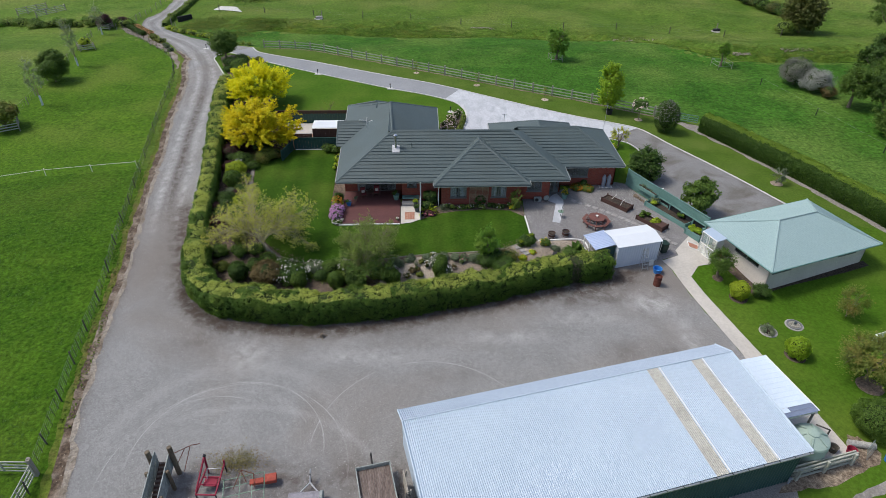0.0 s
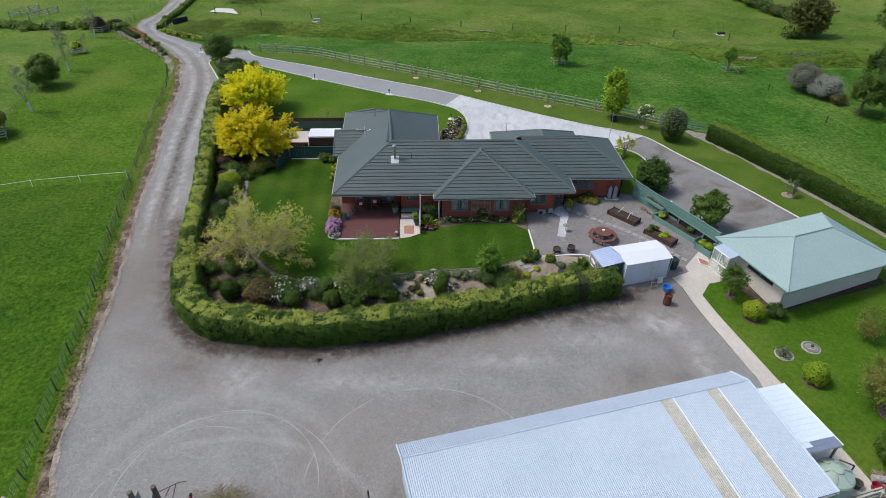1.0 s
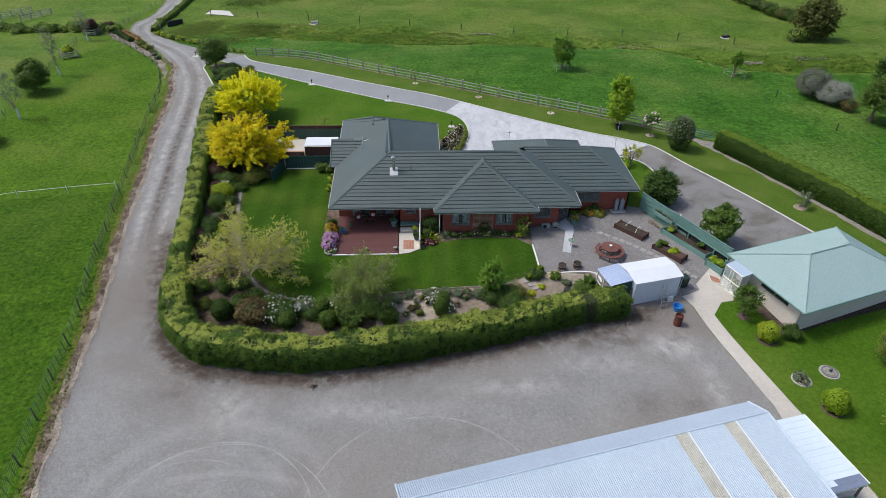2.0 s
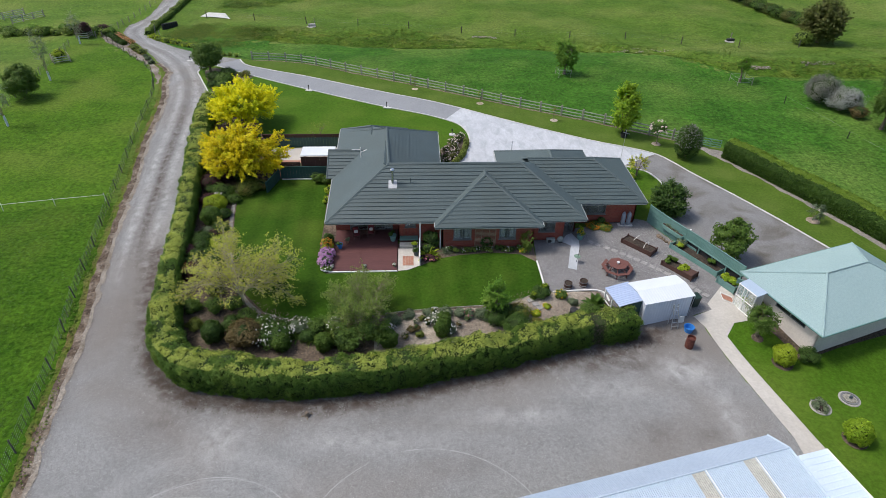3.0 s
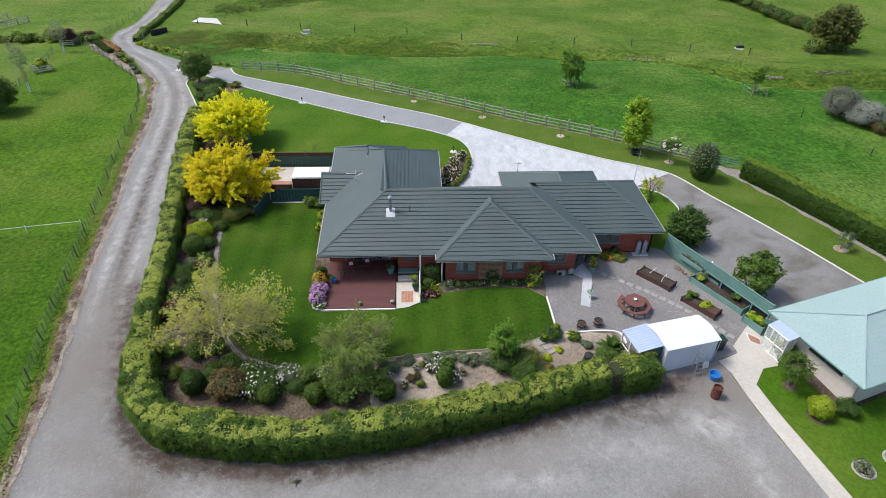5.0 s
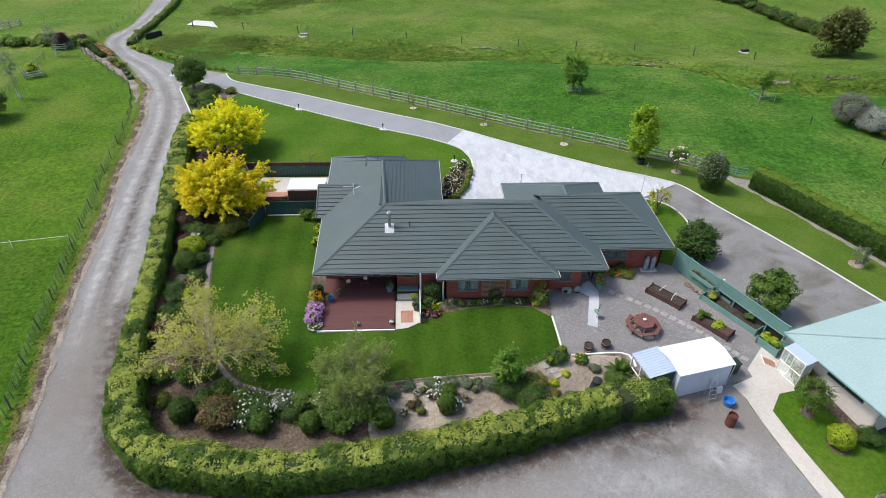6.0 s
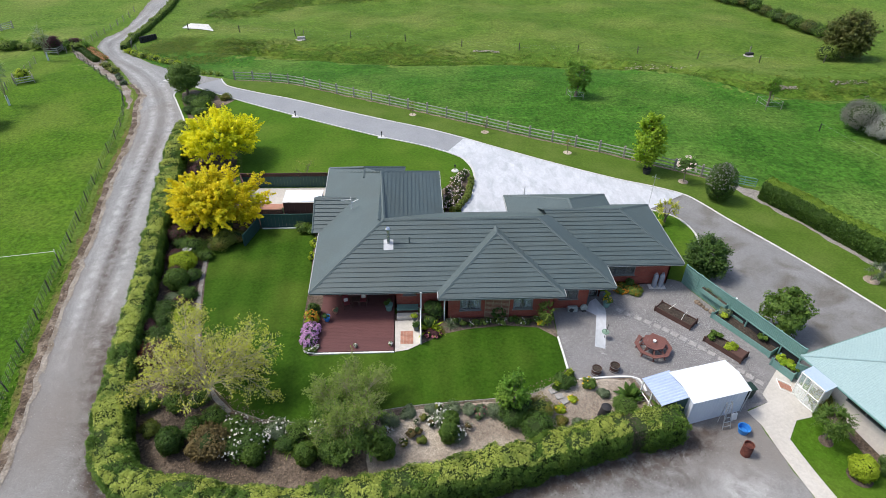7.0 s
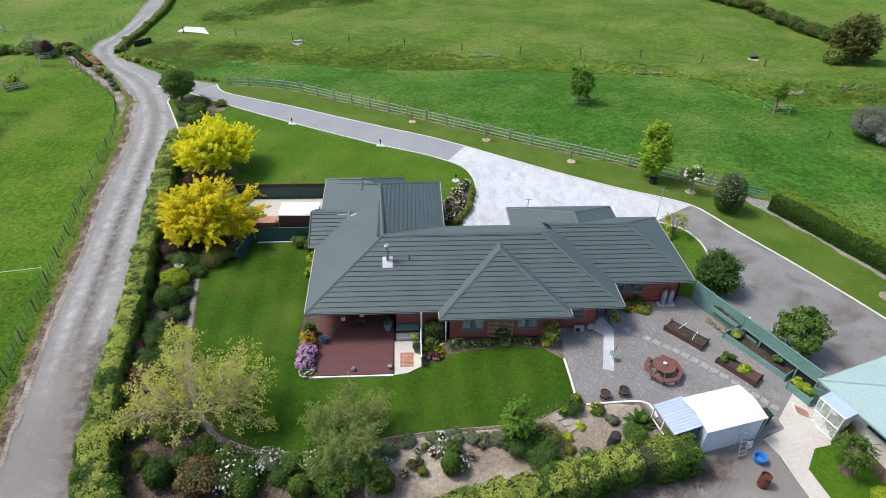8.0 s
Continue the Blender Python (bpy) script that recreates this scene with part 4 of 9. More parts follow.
def foot_dirt(x, y):
    """Dark leaf mould along the hedge, brown ground round the old machines."""
    d = near(x, y, FOOT)
    old = np.exp(-(((x + 8.5) / 4.5) ** 2) - ((y - 20.5) / 2.2) ** 2)
    side = 0.6 * np.exp(-((near(x, y, np.array(GRAVEL_W)) / 0.5) ** 2))
    rut = side + 1.0 * np.exp(-((near(x, y, ROAD_MID) / 0.42) ** 2)) * ss(44, 54, y) * (1 - 0.75 * ss(72, 84, y))
    rut = rut + sum(1.6 * k * np.exp(-(((x - a) / r) ** 2) - ((y - b) / s) ** 2) for a, b, r, s, k in DAMP)
    return np.clip(rut + 0.95 * np.exp(-((d / 0.85) ** 2)) + 0.3 * np.exp(-((d / 2.2) ** 2)) + 0.35 * old, 0, 1)


sheet("gravel_yard", GRAVEL_W + GRAVEL_E + ISLAND + HEDGE + [(15.8, 39.8), (20.4, 40.8), (20.7, 39.9), (21.1, 38.8), (22.8, 29.4), (23.0, 19.0), (21.5, 17.6), (8, 15.5), (0, 8)], M_GRAVEL, 0.025, "grey gravel lane and yard with pale tyre tracks", "gravel", 0.36, 0.16, track_wear, dirt=foot_dirt, ways=lane_ways)
sheet("drive", DRIVE_N + DRIVE_S[::-1], M_DRIVE, 0.03, "grey chip-seal driveway", "driveway", 1.0)
sheet("concrete_apron", CONC_OUT + [(21.9, 62.6), (19.9, 62.2), (17.0, 61.0), (8.3, 61.0), (4.6, 61.0)] + CONC_IN[::-1], M_CONC, 0.035, "pale concrete turning apron with stains", "driveway", 1.0)
sheet("sealed_drive", SEAL_OUT + [(34.5, 45.0), (25.4, 42.6), (21.6, 50.9), (21.2, 52.2)] + SEAL_IN, M_ASPHALT, 0.03, "worn grey chip-seal drive beside the garage", "driveway", 1.0)
sheet("garden_bed", HEDGE[1:] + [(14.6, 41.4), (14.2, 42.5), (10.5, 42.5), (10.1, 43.4), (10.0, 46.1), (10.1, 49), (-6.6, 49), (-7, 60), (-13, 61), (-17, 67.6), (-18.5, 75.0), (-22, 78)], M_MULCH, 0.03, "garden bed of brown bark mulch inside the hedge", "garden bed", 0.9)
# Shade beside the hedge, painted as a darker sheet of mulch.
sheet("west_bed", [(-17.9, 44.5), (-19.9, 53), (-21.6, 61), (-22.2, 68), (-18.0, 68), (-15.0, 60.4), (-17.1, 58.3), (-16.5, 53.9), (-15.5, 49.0), (-14.6, 45.6)], M_SHADEMULCH, 0.045, "mulch of the west border darkened for hedge shade", "garden bed", 0.8, 0.5)
sheet("straw_bed", [(-2.6, 36.3), (-2.9, 38.2), (-1.8, 40.2), (2.2, 40.9), (5.6, 41.1), (7.7, 41.4), (9.2, 42.2), (10.2, 42.6), (13.8, 42.3), (14.2, 41.2), (13.0, 39.4), (9.6, 38.6), (4, 37.2)], M_STRAW, 0.042, "front border covered with pale dry straw mulch", "garden bed", 0.7, 0.35)
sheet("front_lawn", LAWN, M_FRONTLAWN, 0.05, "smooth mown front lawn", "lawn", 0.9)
sheet("north_lawn", [(-28.0, 93.4)] + DRIVE_S[1:] + CONC_IN[1:] + [(2.6, 62), (-7.7, 62), (-7.8, 67.6), (-16.3, 67.7), (-18, 75), (-25.5, 80.5)] + ISLAND[::-1][:-1], M_LAWN, 0.02, "mown lawn between driveway and house", "lawn", 1.0)
sheet("verge", DRIVE_N + CONC_OUT[1:] + SEAL_OUT[1:] + FAR_HEDGE_IN + [(33.7, 66.2)] + RAIL_FENCE[::-1], M_VERGE, 0.022, "mown grass verge along the driveway", "lawn", 1.0)
sheet("east_lawn", [(21.2, 52.2)] + SEAL_IN + [(19.8, 62.2), (19.5, 52.4)], M_LAWN, 0.04, "small lawn beside the house", "lawn", 0.8)
sheet("garage_lawn", [(24.1, 29.1), (22.4, 37.9), (23.4, 39.1), (24.6, 39.4), (26, 41.5), (35, 45.2), (36.2, 45.4), (41.9, 43.0), (46, 33), (52, 15), (40, 14.5), (26.6, 16.8), (26.0, 21.0)], M_LAWN, 0.028, "mown lawn round the garage with shrubs", "lawn", 1.0)
sheet("courtyard", [(10.0, 46.1), (10.1, 43.4), (10.5, 42.5), (14.2, 42.5), (14.6, 41.3), (16.3, 39.1), (20.6, 39.9), (22.2, 40.4), (22.1, 41), (23, 41.9), (24.8, 43), (21.3, 50.8), (20.9, 52), (20, 52.4), (10.3, 50)], M_COURT, 0.04, "grey pea gravel courtyard", "gravel", 0.8)
sheet("concrete_path", [(23, 41.9), (22.1, 41), (22.2, 40.4), (20.6, 39.8), (21.1, 38.8), (22.8, 29.4), (22.7, 26), (23.2, 20.2), (25.7, 21.0), (25.0, 25.4), (24.15, 29.1), (22.4, 37.9), (23.4, 39.1), (24.5, 39.3), (24.9, 40.4), (24.9, 42.6), (24.0, 42.9)], M_PATH, 0.055, "warm grey concrete path", "path", 0.9)
sheet("west_paddock", [(-110, 5), (-19.9, 5), (-20.6, 20.0), (-21.6, 24.5), (-23.1, 31.7), (-24.7, 39.7), (-26.2, 47.4), (-28.2, 56.2), (-31.0, 70.7), (-33.1, 82.3), (-35.8, 90.0), (-38.3, 94.1), (-43.2, 100.4), (-51.6, 111.2), (-56, 108), (-52, 90), (-50, 78), (-49, 66), (-60, 55), (-110, 60)], M_LUSH, 0.012, "lush green grass of the west paddock", "grass", 1.5, 0.3)
W_ = GRAVEL_W[1:15]
for w0, w1, mt, up, jag, nm, lab, cat in ((-0.95, -0.25, M_DRYSTRIP, 0.036, 0.3, "lane_grass", "strip of yellowing long grass under the wire fence", "grass"), (-0.5, 0.06, M_BANK, 0.048, 0.22, "bank_edge", "eroded brown soil edge of the gravel lane", "soil"), (0.0, 0.4, M_BANKTAN, 0.042, 0.4, "silt_edge", "pale washed silt along the edge of the lane", "soil")):
    sheet(nm, [(a + w1, b) for a, b in W_] + [(a + w0, b) for a, b in W_][::-1], mt, up, lab, cat, 0.4, jag)
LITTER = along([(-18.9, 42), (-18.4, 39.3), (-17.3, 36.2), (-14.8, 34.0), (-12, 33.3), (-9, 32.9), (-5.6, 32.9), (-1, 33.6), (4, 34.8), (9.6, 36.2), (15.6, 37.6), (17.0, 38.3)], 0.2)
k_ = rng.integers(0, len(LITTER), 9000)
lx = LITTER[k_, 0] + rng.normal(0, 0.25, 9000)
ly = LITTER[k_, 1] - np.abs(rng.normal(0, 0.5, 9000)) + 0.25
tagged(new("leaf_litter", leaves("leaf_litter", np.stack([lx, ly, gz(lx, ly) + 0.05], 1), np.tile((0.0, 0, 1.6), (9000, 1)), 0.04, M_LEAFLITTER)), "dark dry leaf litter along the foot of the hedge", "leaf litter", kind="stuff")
sheet("hedge_path", [(32.7, 64.0), (35.1, 59.4), (37.95, 52.5), (40.15, 46.5), (41.65, 42.8)] + [(42.4, 43.2), (40.9, 46.8), (38.7, 52.8), (35.9, 59.7), (34.1, 65.5), (32.3, 66.8), (31.4, 66.4)], M_BANKPALE, 0.035, "worn dirt track along the hedge", "path", 0.6, 0.4)
LANE_STRIP = [(-33.6, 86.5), (-36.4, 93.6), (-39.6, 98.6), (-43.8, 105.0), (-51.0, 115.6), (-53.6, 113.6), (-47.0, 105.2), (-41.6, 98.4), (-37.4, 93.2), (-34.3, 86.5)]
sheet("lane_bed", LANE_STRIP, M_LANEBED, 0.035, "strip of bare soil and stones beside the lane", "soil", 0.7, 0.4)
sheet("island_bed", [(-28.2, 92.9), (-29.3, 91.6), (-28.3, 88.6), (-26.3, 84.0), (-25.5, 81.5), (-23.0, 81.5), (-23.5, 86), (-22.0, 89.2), (-24.5, 90.6)], M_MULCH, 0.04, "garden bed at the lane junction", "garden bed", 0.7)
sheet("drive_bed", [(3.0, 62.5), (4.4, 63.2), (5.3, 65.2), (5.9, 67.7), (5.9, 69.8), (4.8, 69.3), (2.9, 66.6)], M_MULCH, 0.045, "flower bed beside the apron", "garden bed", 0.6)
sheet("lane_verge", [(-53.2, 112.8), (-51.6, 117.0), (-52.6, 121.0), (-53.2, 128), (-55.5, 128), (-55.2, 119)], M_VERGE, 0.03, "strip of grass beside the lane", "grass", 0.8, 0.3)
sheet("verge_rough", [(21.0, 19.2), (26.6, 21.0), (40, 15.6), (40, 11), (22, 13)], M_LAWN, 0.03, "rough grass beside the iron shed", "grass", 1.0, 0.4)

sheet("shed_soil", [(20.0, 18.9), (21.4, 18.9), (25.6, 20.1), (27.4, 21.2), (26.8, 22.4), (25.8, 22.5), (25.7, 21.1), (23.6, 20.4), (21.3, 19.8)], M_SOIL, 0.04, "bare soil and chips behind the iron shed", "soil", 0.5, 0.5)
sheet("farm_track", [(16, 15.6), (22.8, 18.1), (26.6, 19.5), (31, 21.0), (36, 22.4), (36, 21.7), (31, 20.3), (26.3, 18.9), (23.2, 17.6), (16, 15.0)], M_BANKPALE, 0.038, "narrow pale gravel track", "track", 0.6, 0.3)
for line, lab in ((DRIVE_N, "pale concrete kerb along the driveway"), (DRIVE_S, "pale concrete kerb along the driveway"), (CONC_OUT + SEAL_OUT[1:], "pale concrete kerb along the drive"), (CONC_IN, "pale concrete kerb round the lawn"), (SEAL_IN, "pale concrete kerb round the small lawn"), (ISLAND, "pale concrete kerb round the junction bed")):
    ribbon("kerb", line, 0.16, 0.09, M_KERB, lab, "kerb")
ribbon("lawn_edging", [(-16.95, 58.3), (-16.35, 53.9), (-15.35, 49.0), (-14.15, 45.2), (-12.8, 42.5), (-11.2, 40.8)], 0.32, 0.062, M_BANKPALE, "pale gravelly strip between lawn and border", "edging", 0.5)
for line, lab in (([(-11.0, 41.0), (-9.2, 40.3), (-6.9, 40.0), (-4.4, 40.2), (-1.1, 40.8), (2.2, 41.1), (5.6, 41.3), (7.7, 41.6), (9.0, 42.3)], "grey concrete mowing strip between lawn and bed"),):
    ribbon("lawn_edging", line, 0.1, 0.05, M_OLDRING, lab, "edging", 0.5)
for line in ([(10.0, 46.2), (10.05, 43.3)], [(10.6, 42.45), (14.2, 42.5), (14.7, 41.4)]):
    ribbon("courtyard_edging", line, 0.12, 0.12, M_FASCIA, "white timber edging board", "edging", 0.5)


# pasture tufts: countless small blades over the paddocks
def tufts(name, poly, count, size, material, label, dz=0.0, tall=1.0, soft=0.0):
    p = np.array(poly)
    n = int(count * 1.9)
    x, y = rng.uniform(p[:, 0].min(), p[:, 0].max(), n), rng.uniform(p[:, 1].min(), p[:, 1].max(), n)
    dens = np.array([noise.noise((a * 0.13, b * 0.2, 4)) + 0.6 * noise.noise((a * 0.5, b * 0.7, 2)) for a, b in zip(x, y)])
    k = inside(x, y, poly) & (dens > rng.uniform(-0.7, 0.5, n))
    if soft:
        k &= near(x, y, np.vstack([p, p[:1]])) > rng.uniform(0, soft, n)
    x, y = x[k][:count], y[k][:count]
    c = np.stack([x, y, gz(x, y) + 0.25 * size * tall + dz], 1)
    nr = np.tile((0, -0.25, 2.2 / tall), (len(x), 1)).astype(float)
    ob = new(name, leaves(name, c, nr, size, material, 0.45))
    return tagged(ob, label, "grass", kind="stuff")


SOUTHPAD = [(-110, 5), (-17.8, 5), (-19.7, 19.9), (-21.2, 25.3), (-22.5, 31.2), (-23.3, 35.9), (-23.75, 40.3), (-24.8, 45.5), (-26.3, 52.7), (-27.2, 56.4), (-37.1, 54.8), (-41, 53.4), (-62, 49.3), (-110, 40)]
sheet("south_paddock", SOUTHPAD, M_SOUTH, 0.02, "deep green grass of the south-west paddock", "grass", 1.5, 0.5)
tufts("paddock_tufts", [(-75, 15), (-20.7, 19), (-24.8, 40), (-27.9, 55), (-41, 53.2), (-75, 47)], 22000, 0.07, M_SOUTHTUFT, "short pasture tufts in the south-west paddock", 0.01)
tufts("paddock_tufts", [(-75, 48), (-41, 53.8), (-28.2, 56), (-29.5, 62), (-33.3, 82), (-38.5, 94), (-52, 112), (-75, 112)], 20000, 0.07, M_LUSHTUFT, "short pasture tufts in the west paddock")
DITCH = along([(a, b + 0.6) for a, b in CREST[1:]], 2.0)
FARSIDE = along(BANK[1:].tolist(), 2.0)
NEARPAD = [(-29, 101.5)] + RAIL_FENCE + [(34.5, 66.5), (43.5, 43), (58, 20), (95, 20)] + [(a, b) for a, b in DITCH[::-1]] + [(-36, 115.2), (-42, 114.8), (-45.0, 114.4), (-40.2, 109.7), (-34.6, 103.6)]
sheet("north_paddock", NEARPAD, M_NEAR, 0.012, "green paddock grass behind the rail fence", "grass", 1.5, 0.8)
tufts("paddock_tufts", NEARPAD, 60000, 0.11, M_NEARTUFT, "short pasture tufts in the north paddock")
tufts("paddock_tufts", [(a, b + 1.0) for a, b in FARSIDE] + [(95, 98), (95, 165), (-46, 165), (-46, 118), (-33, 119)], 45000, 0.12, M_TUFT, "short pasture tufts in the far paddock")
GULLY = [(a, b - 0.2) for a, b in DITCH] + [(a, b + 2.0) for a, b in FARSIDE[::-1]]
sheet("gully", [(a, b - 0.2) for a, b in DITCH] + [(a, b - 1.2) for a, b in FARSIDE[::-1]], M_GULLY, 0.03, "dark rough grass in the gully", "grass", 1.2, 1.8)
tufts("rank_grass", GULLY, 22000, 0.18, M_RANK, "yellowish rank grass along the gully", 0.02, 1.05, 2.0)
tufts("rank_grass", GULLY, 9000, 0.2, M_RUSH, "rank grass and rushes along the gully", 0.04, 1.05, 3.0)
FARGULLY = [(-38.5, 131.5), (-34.6, 129.5), (-31.5, 137), (-26, 142.5), (-16, 146.5), (-5, 150), (-8, 158), (-24, 154), (-34, 148), (-40, 139)]
sheet("gully", FARGULLY, M_GULLY, 0.03, "dark rough grass on the far gully bank", "grass", 1.4, 2.5)
tufts("rank_grass", FARGULLY, 9000, 0.28, M_RUSH, "rank grass on the far gully bank", 0.02, 1.05, 3.0)
tufts("rank_grass", [(-45.5, 117), (-43.5, 123.5), (-40, 123.6), (-33, 122.0), (-24, 119), (-28, 108), (-34, 108), (-42, 113)], 10000, 0.17, M_RANK, "rank grass at the head of the gully", 0.02, 1.05, 3.0)
tufts("rank_grass", [(-21.4, 24), (-25.0, 40), (-29.8, 62), (-33.4, 82), (-32.4, 82), (-28.5, 62), (-23.9, 40), (-20.5, 24)], 15000, 0.1, M_RANK, "long grass under the wire fence", 0.05, 1.4)


# loose stones on the yard, chips in the beds, blades on the lawns
def scatter(name, poly, count, size, material, label, category, dz, hole=None, tilt=2.5):
    p = np.array(poly)
    n = count * 3
    x, y = rng.uniform(p[:, 0].min(), p[:, 0].max(), n), rng.uniform(p[:, 1].min(), p[:, 1].max(), n)
    k = inside(x, y, poly)
    if hole:
        k &= ~inside(x, y, hole)
    x, y = x[k][:count], y[k][:count]
    me = leaves(name, np.stack([x, y, gz(x, y) + dz], 1), np.tile((0, 0, tilt), (len(x), 1)).astype(float), size, material, 0.7)
    return tagged(new(name, me), label, category, kind="stuff")


YARD = [(-18, 14), (-19.3, 19.9), (-22.1, 31.2), (-23.8, 40.3), (-27.9, 61.5), (-30.5, 77.1), (-27.0, 77.1), (-24.6, 64), (-22.5, 51.5), (-19.7, 41), (-16, 34.5), (-9, 32.5), (0, 33.3), (16, 37.3), (20.4, 38.8), (22.3, 29.4), (19, 27.6), (-1, 23), (0, 14)]
scatter("loose_stones", YARD, 11000, 0.03, M_CHIP, "loose grey stones over the gravel", "gravel", 0.045)
EDGE = along(GRAVEL_W[1:13], 0.3)
scatter("edge_stones", [(a - 0.2, b) for a, b in EDGE] + [(a + 0.55, b) for a, b in EDGE[::-1]], 4000, 0.045, M_STRAWBIT, "pale washed stones along the lane edge", "gravel", 0.06)
scatter("loose_stones", [(10.2, 46), (10.3, 43.6), (14.3, 42.7), (20.6, 42.5), (23, 42.1), (21.2, 50.5), (20, 51.6), (10.5, 49.0)], 9000, 0.028, M_CHIP, "loose pale stones in the courtyard", "gravel", 0.055)
BED = HEDGE[2:] + [(14.6, 41.4), (10.5, 42.3), (9.9, 43.2), (5, 41.1), (-6.9, 39.8), (-12.7, 42.5), (-16.4, 54), (-17.5, 66)]
scatter("bark_chips", BED, 18000, 0.055, M_BARKCHIP, "scattered bark chips and dry straw", "mulch", 0.06, [(-2.9, 35), (-2.9, 41), (14.4, 42.6), (14.4, 36)])
scatter("straw_bits", [(-2.4, 36.6), (-2.6, 40.2), (5, 41.0), (10, 42.5), (14, 42.2), (13, 39.6), (4, 37.4)], 14000, 0.03, M_STRAWBIT, "dry straw and bark bits", "mulch", 0.06)

p_ = along(RAIL_FENCE, 1.0)
sheet("fence_line", [(a, b - 0.28) for a, b in p_] + [(a, b + 0.12) for a, b in p_[::-1]], M_SOIL, 0.036, "strip of bare soil under the rail fence", "soil", 0.8, 0.2)

# ---- the house ----
EAVE = 2.45
house = thing("house", pose(0, 0, 0), "long red brick house with a dark grey-green hipped tile roof", "house")


def roof_plane(pts, course=0.37):
    """One slope of roof laid in overlapping courses from the eave (its first two points) upwards."""
    P = [Vector(p) for p in pts]
    u = (P[1] - P[0]).normalized()
    far = max(P[2:], key=lambda q: (q - P[0] - u * (q - P[0]).dot(u)).length)
    v = (far - P[0]) - u * (far - P[0]).dot(u)
    v.normalize()
    n = u.cross(v)
    flat = [((p - P[0]).dot(u), (p - P[0]).dot(v)) for p in P]
    top = max(b for a, b in flat)

    def clip(poly, lim, keep_above):
        out = []
        for (a, b), (c, d) in zip(poly, poly[1:] + poly[:1]):
            ina, inb = (b >= lim, d >= lim) if keep_above else (b <= lim, d <= lim)
            if ina:
                out.append((a, b))
            if ina != inb:
                k = (lim - b) / (d - b)
                out.append((a + (c - a) * k, lim))
        return out

    k = 0
    while k * course < top - 0.02:
        lo, hi = k * course, min((k + 1) * course, top)
        s = clip(clip(flat, lo, True), hi, False)
        k += 1
        if len(s) < 3:
            continue
        bm = bmesh.new()
        ups = [bm.verts.new(P[0] + u * a + v * b + n * (0.055 - 0.05 * (b - lo) / course)) for a, b in s]
        dns = [bm.verts.new(P[0] + u * a + v * b - n * 0.03) for a, b in s]
        bm.faces.new(ups)
        m = len(s)
        for i in range(m):
            try:
                bm.faces.new((ups[i], dns[i], dns[(i + 1) % m], ups[(i + 1) % m]))
            except ValueError:
                pass
        part("roof_course", bm, M_ROOF, roof)


def cap(a, b, w=0.13):
    """A folded ridge or hip cap."""
    a, b = Vector(a), Vector(b)
    d = (b - a).normalized()
    side = d.cross(Vector((0, 0, 1))).normalized() * w
    up = Vector((0, 0, 0.085))
    bm = bmesh.new()
    r = [[bm.verts.new(p + s + z) for s, z in ((side, -up * 0.5), (side * 0.9, up * 0.15), (side * 0, up), (-side * 0.9, up * 0.15), (-side, -up * 0.5))] for p in (a, b)]
    for i in range(4):
        bm.faces.new((r[0][i], r[0][i + 1], r[1][i + 1], r[1][i]))
    bm.faces.new(r[0][::-1])
    bm.faces.new(r[1])
    part("ridge_cap", bm, M_ROOFCAP, roof)


def fascia(a, b):
    a, b = Vector((*a, EAVE)), Vector((*b, EAVE))
    bm = bmesh.new()
    d = b - a
    box(bm, *((a + b) / 2 - Vector((0, 0, 0.1))), d.length, 0.03, 0.19, math.degrees(math.atan2(d.y, d.x)))
    part("fascia", bm, M_FASCIA, house, "white fascia board")
    bm = bmesh.new()
    nrm = Vector((d.y, -d.x, 0)).normalized() * 0.07
    box(bm, *((a + b) / 2 + nrm - Vector((0, 0, 0.03))), d.length, 0.05 if abs(d.y) > abs(d.x) else 0.11, 0.1, math.degrees(math.atan2(d.y, d.x)))
    part("gutter", bm, M_PALEGUTTER if abs(d.y) > abs(d.x) else M_ROOFCAP, house, "pale grey gutter" if abs(d.y) > abs(d.x) else "dark grey gutter")


roof = part("roof", cube(3.6, 53.6, EAVE + 0.2, 16, 4, 0.3), M_ROOF, house, "dark grey-green metal tile roof laid in courses")
E_, T = EAVE, math.tan(radians(28.6))
R1, R2 = (-2.05, 53.62, 5.19), (9.33, 53.62, 5.19)
NA, CA = (-2.5, 60.95, 5.2), (-4.1, 63.35, 4.38)
GA, GB = (6.17, 52.15, 4.84), (6.17, 53.0, 4.84)
WA, WB = (16.1, 55.37, 4.72), (10.2, 55.37, 4.72)
BA, BB = (12.5, 56.97, 4.7), (12.5, 55.37, 4.7)
DA, DB = (-7.85, 58.8, 3.98), (-4.2, 58.8, 3.98)
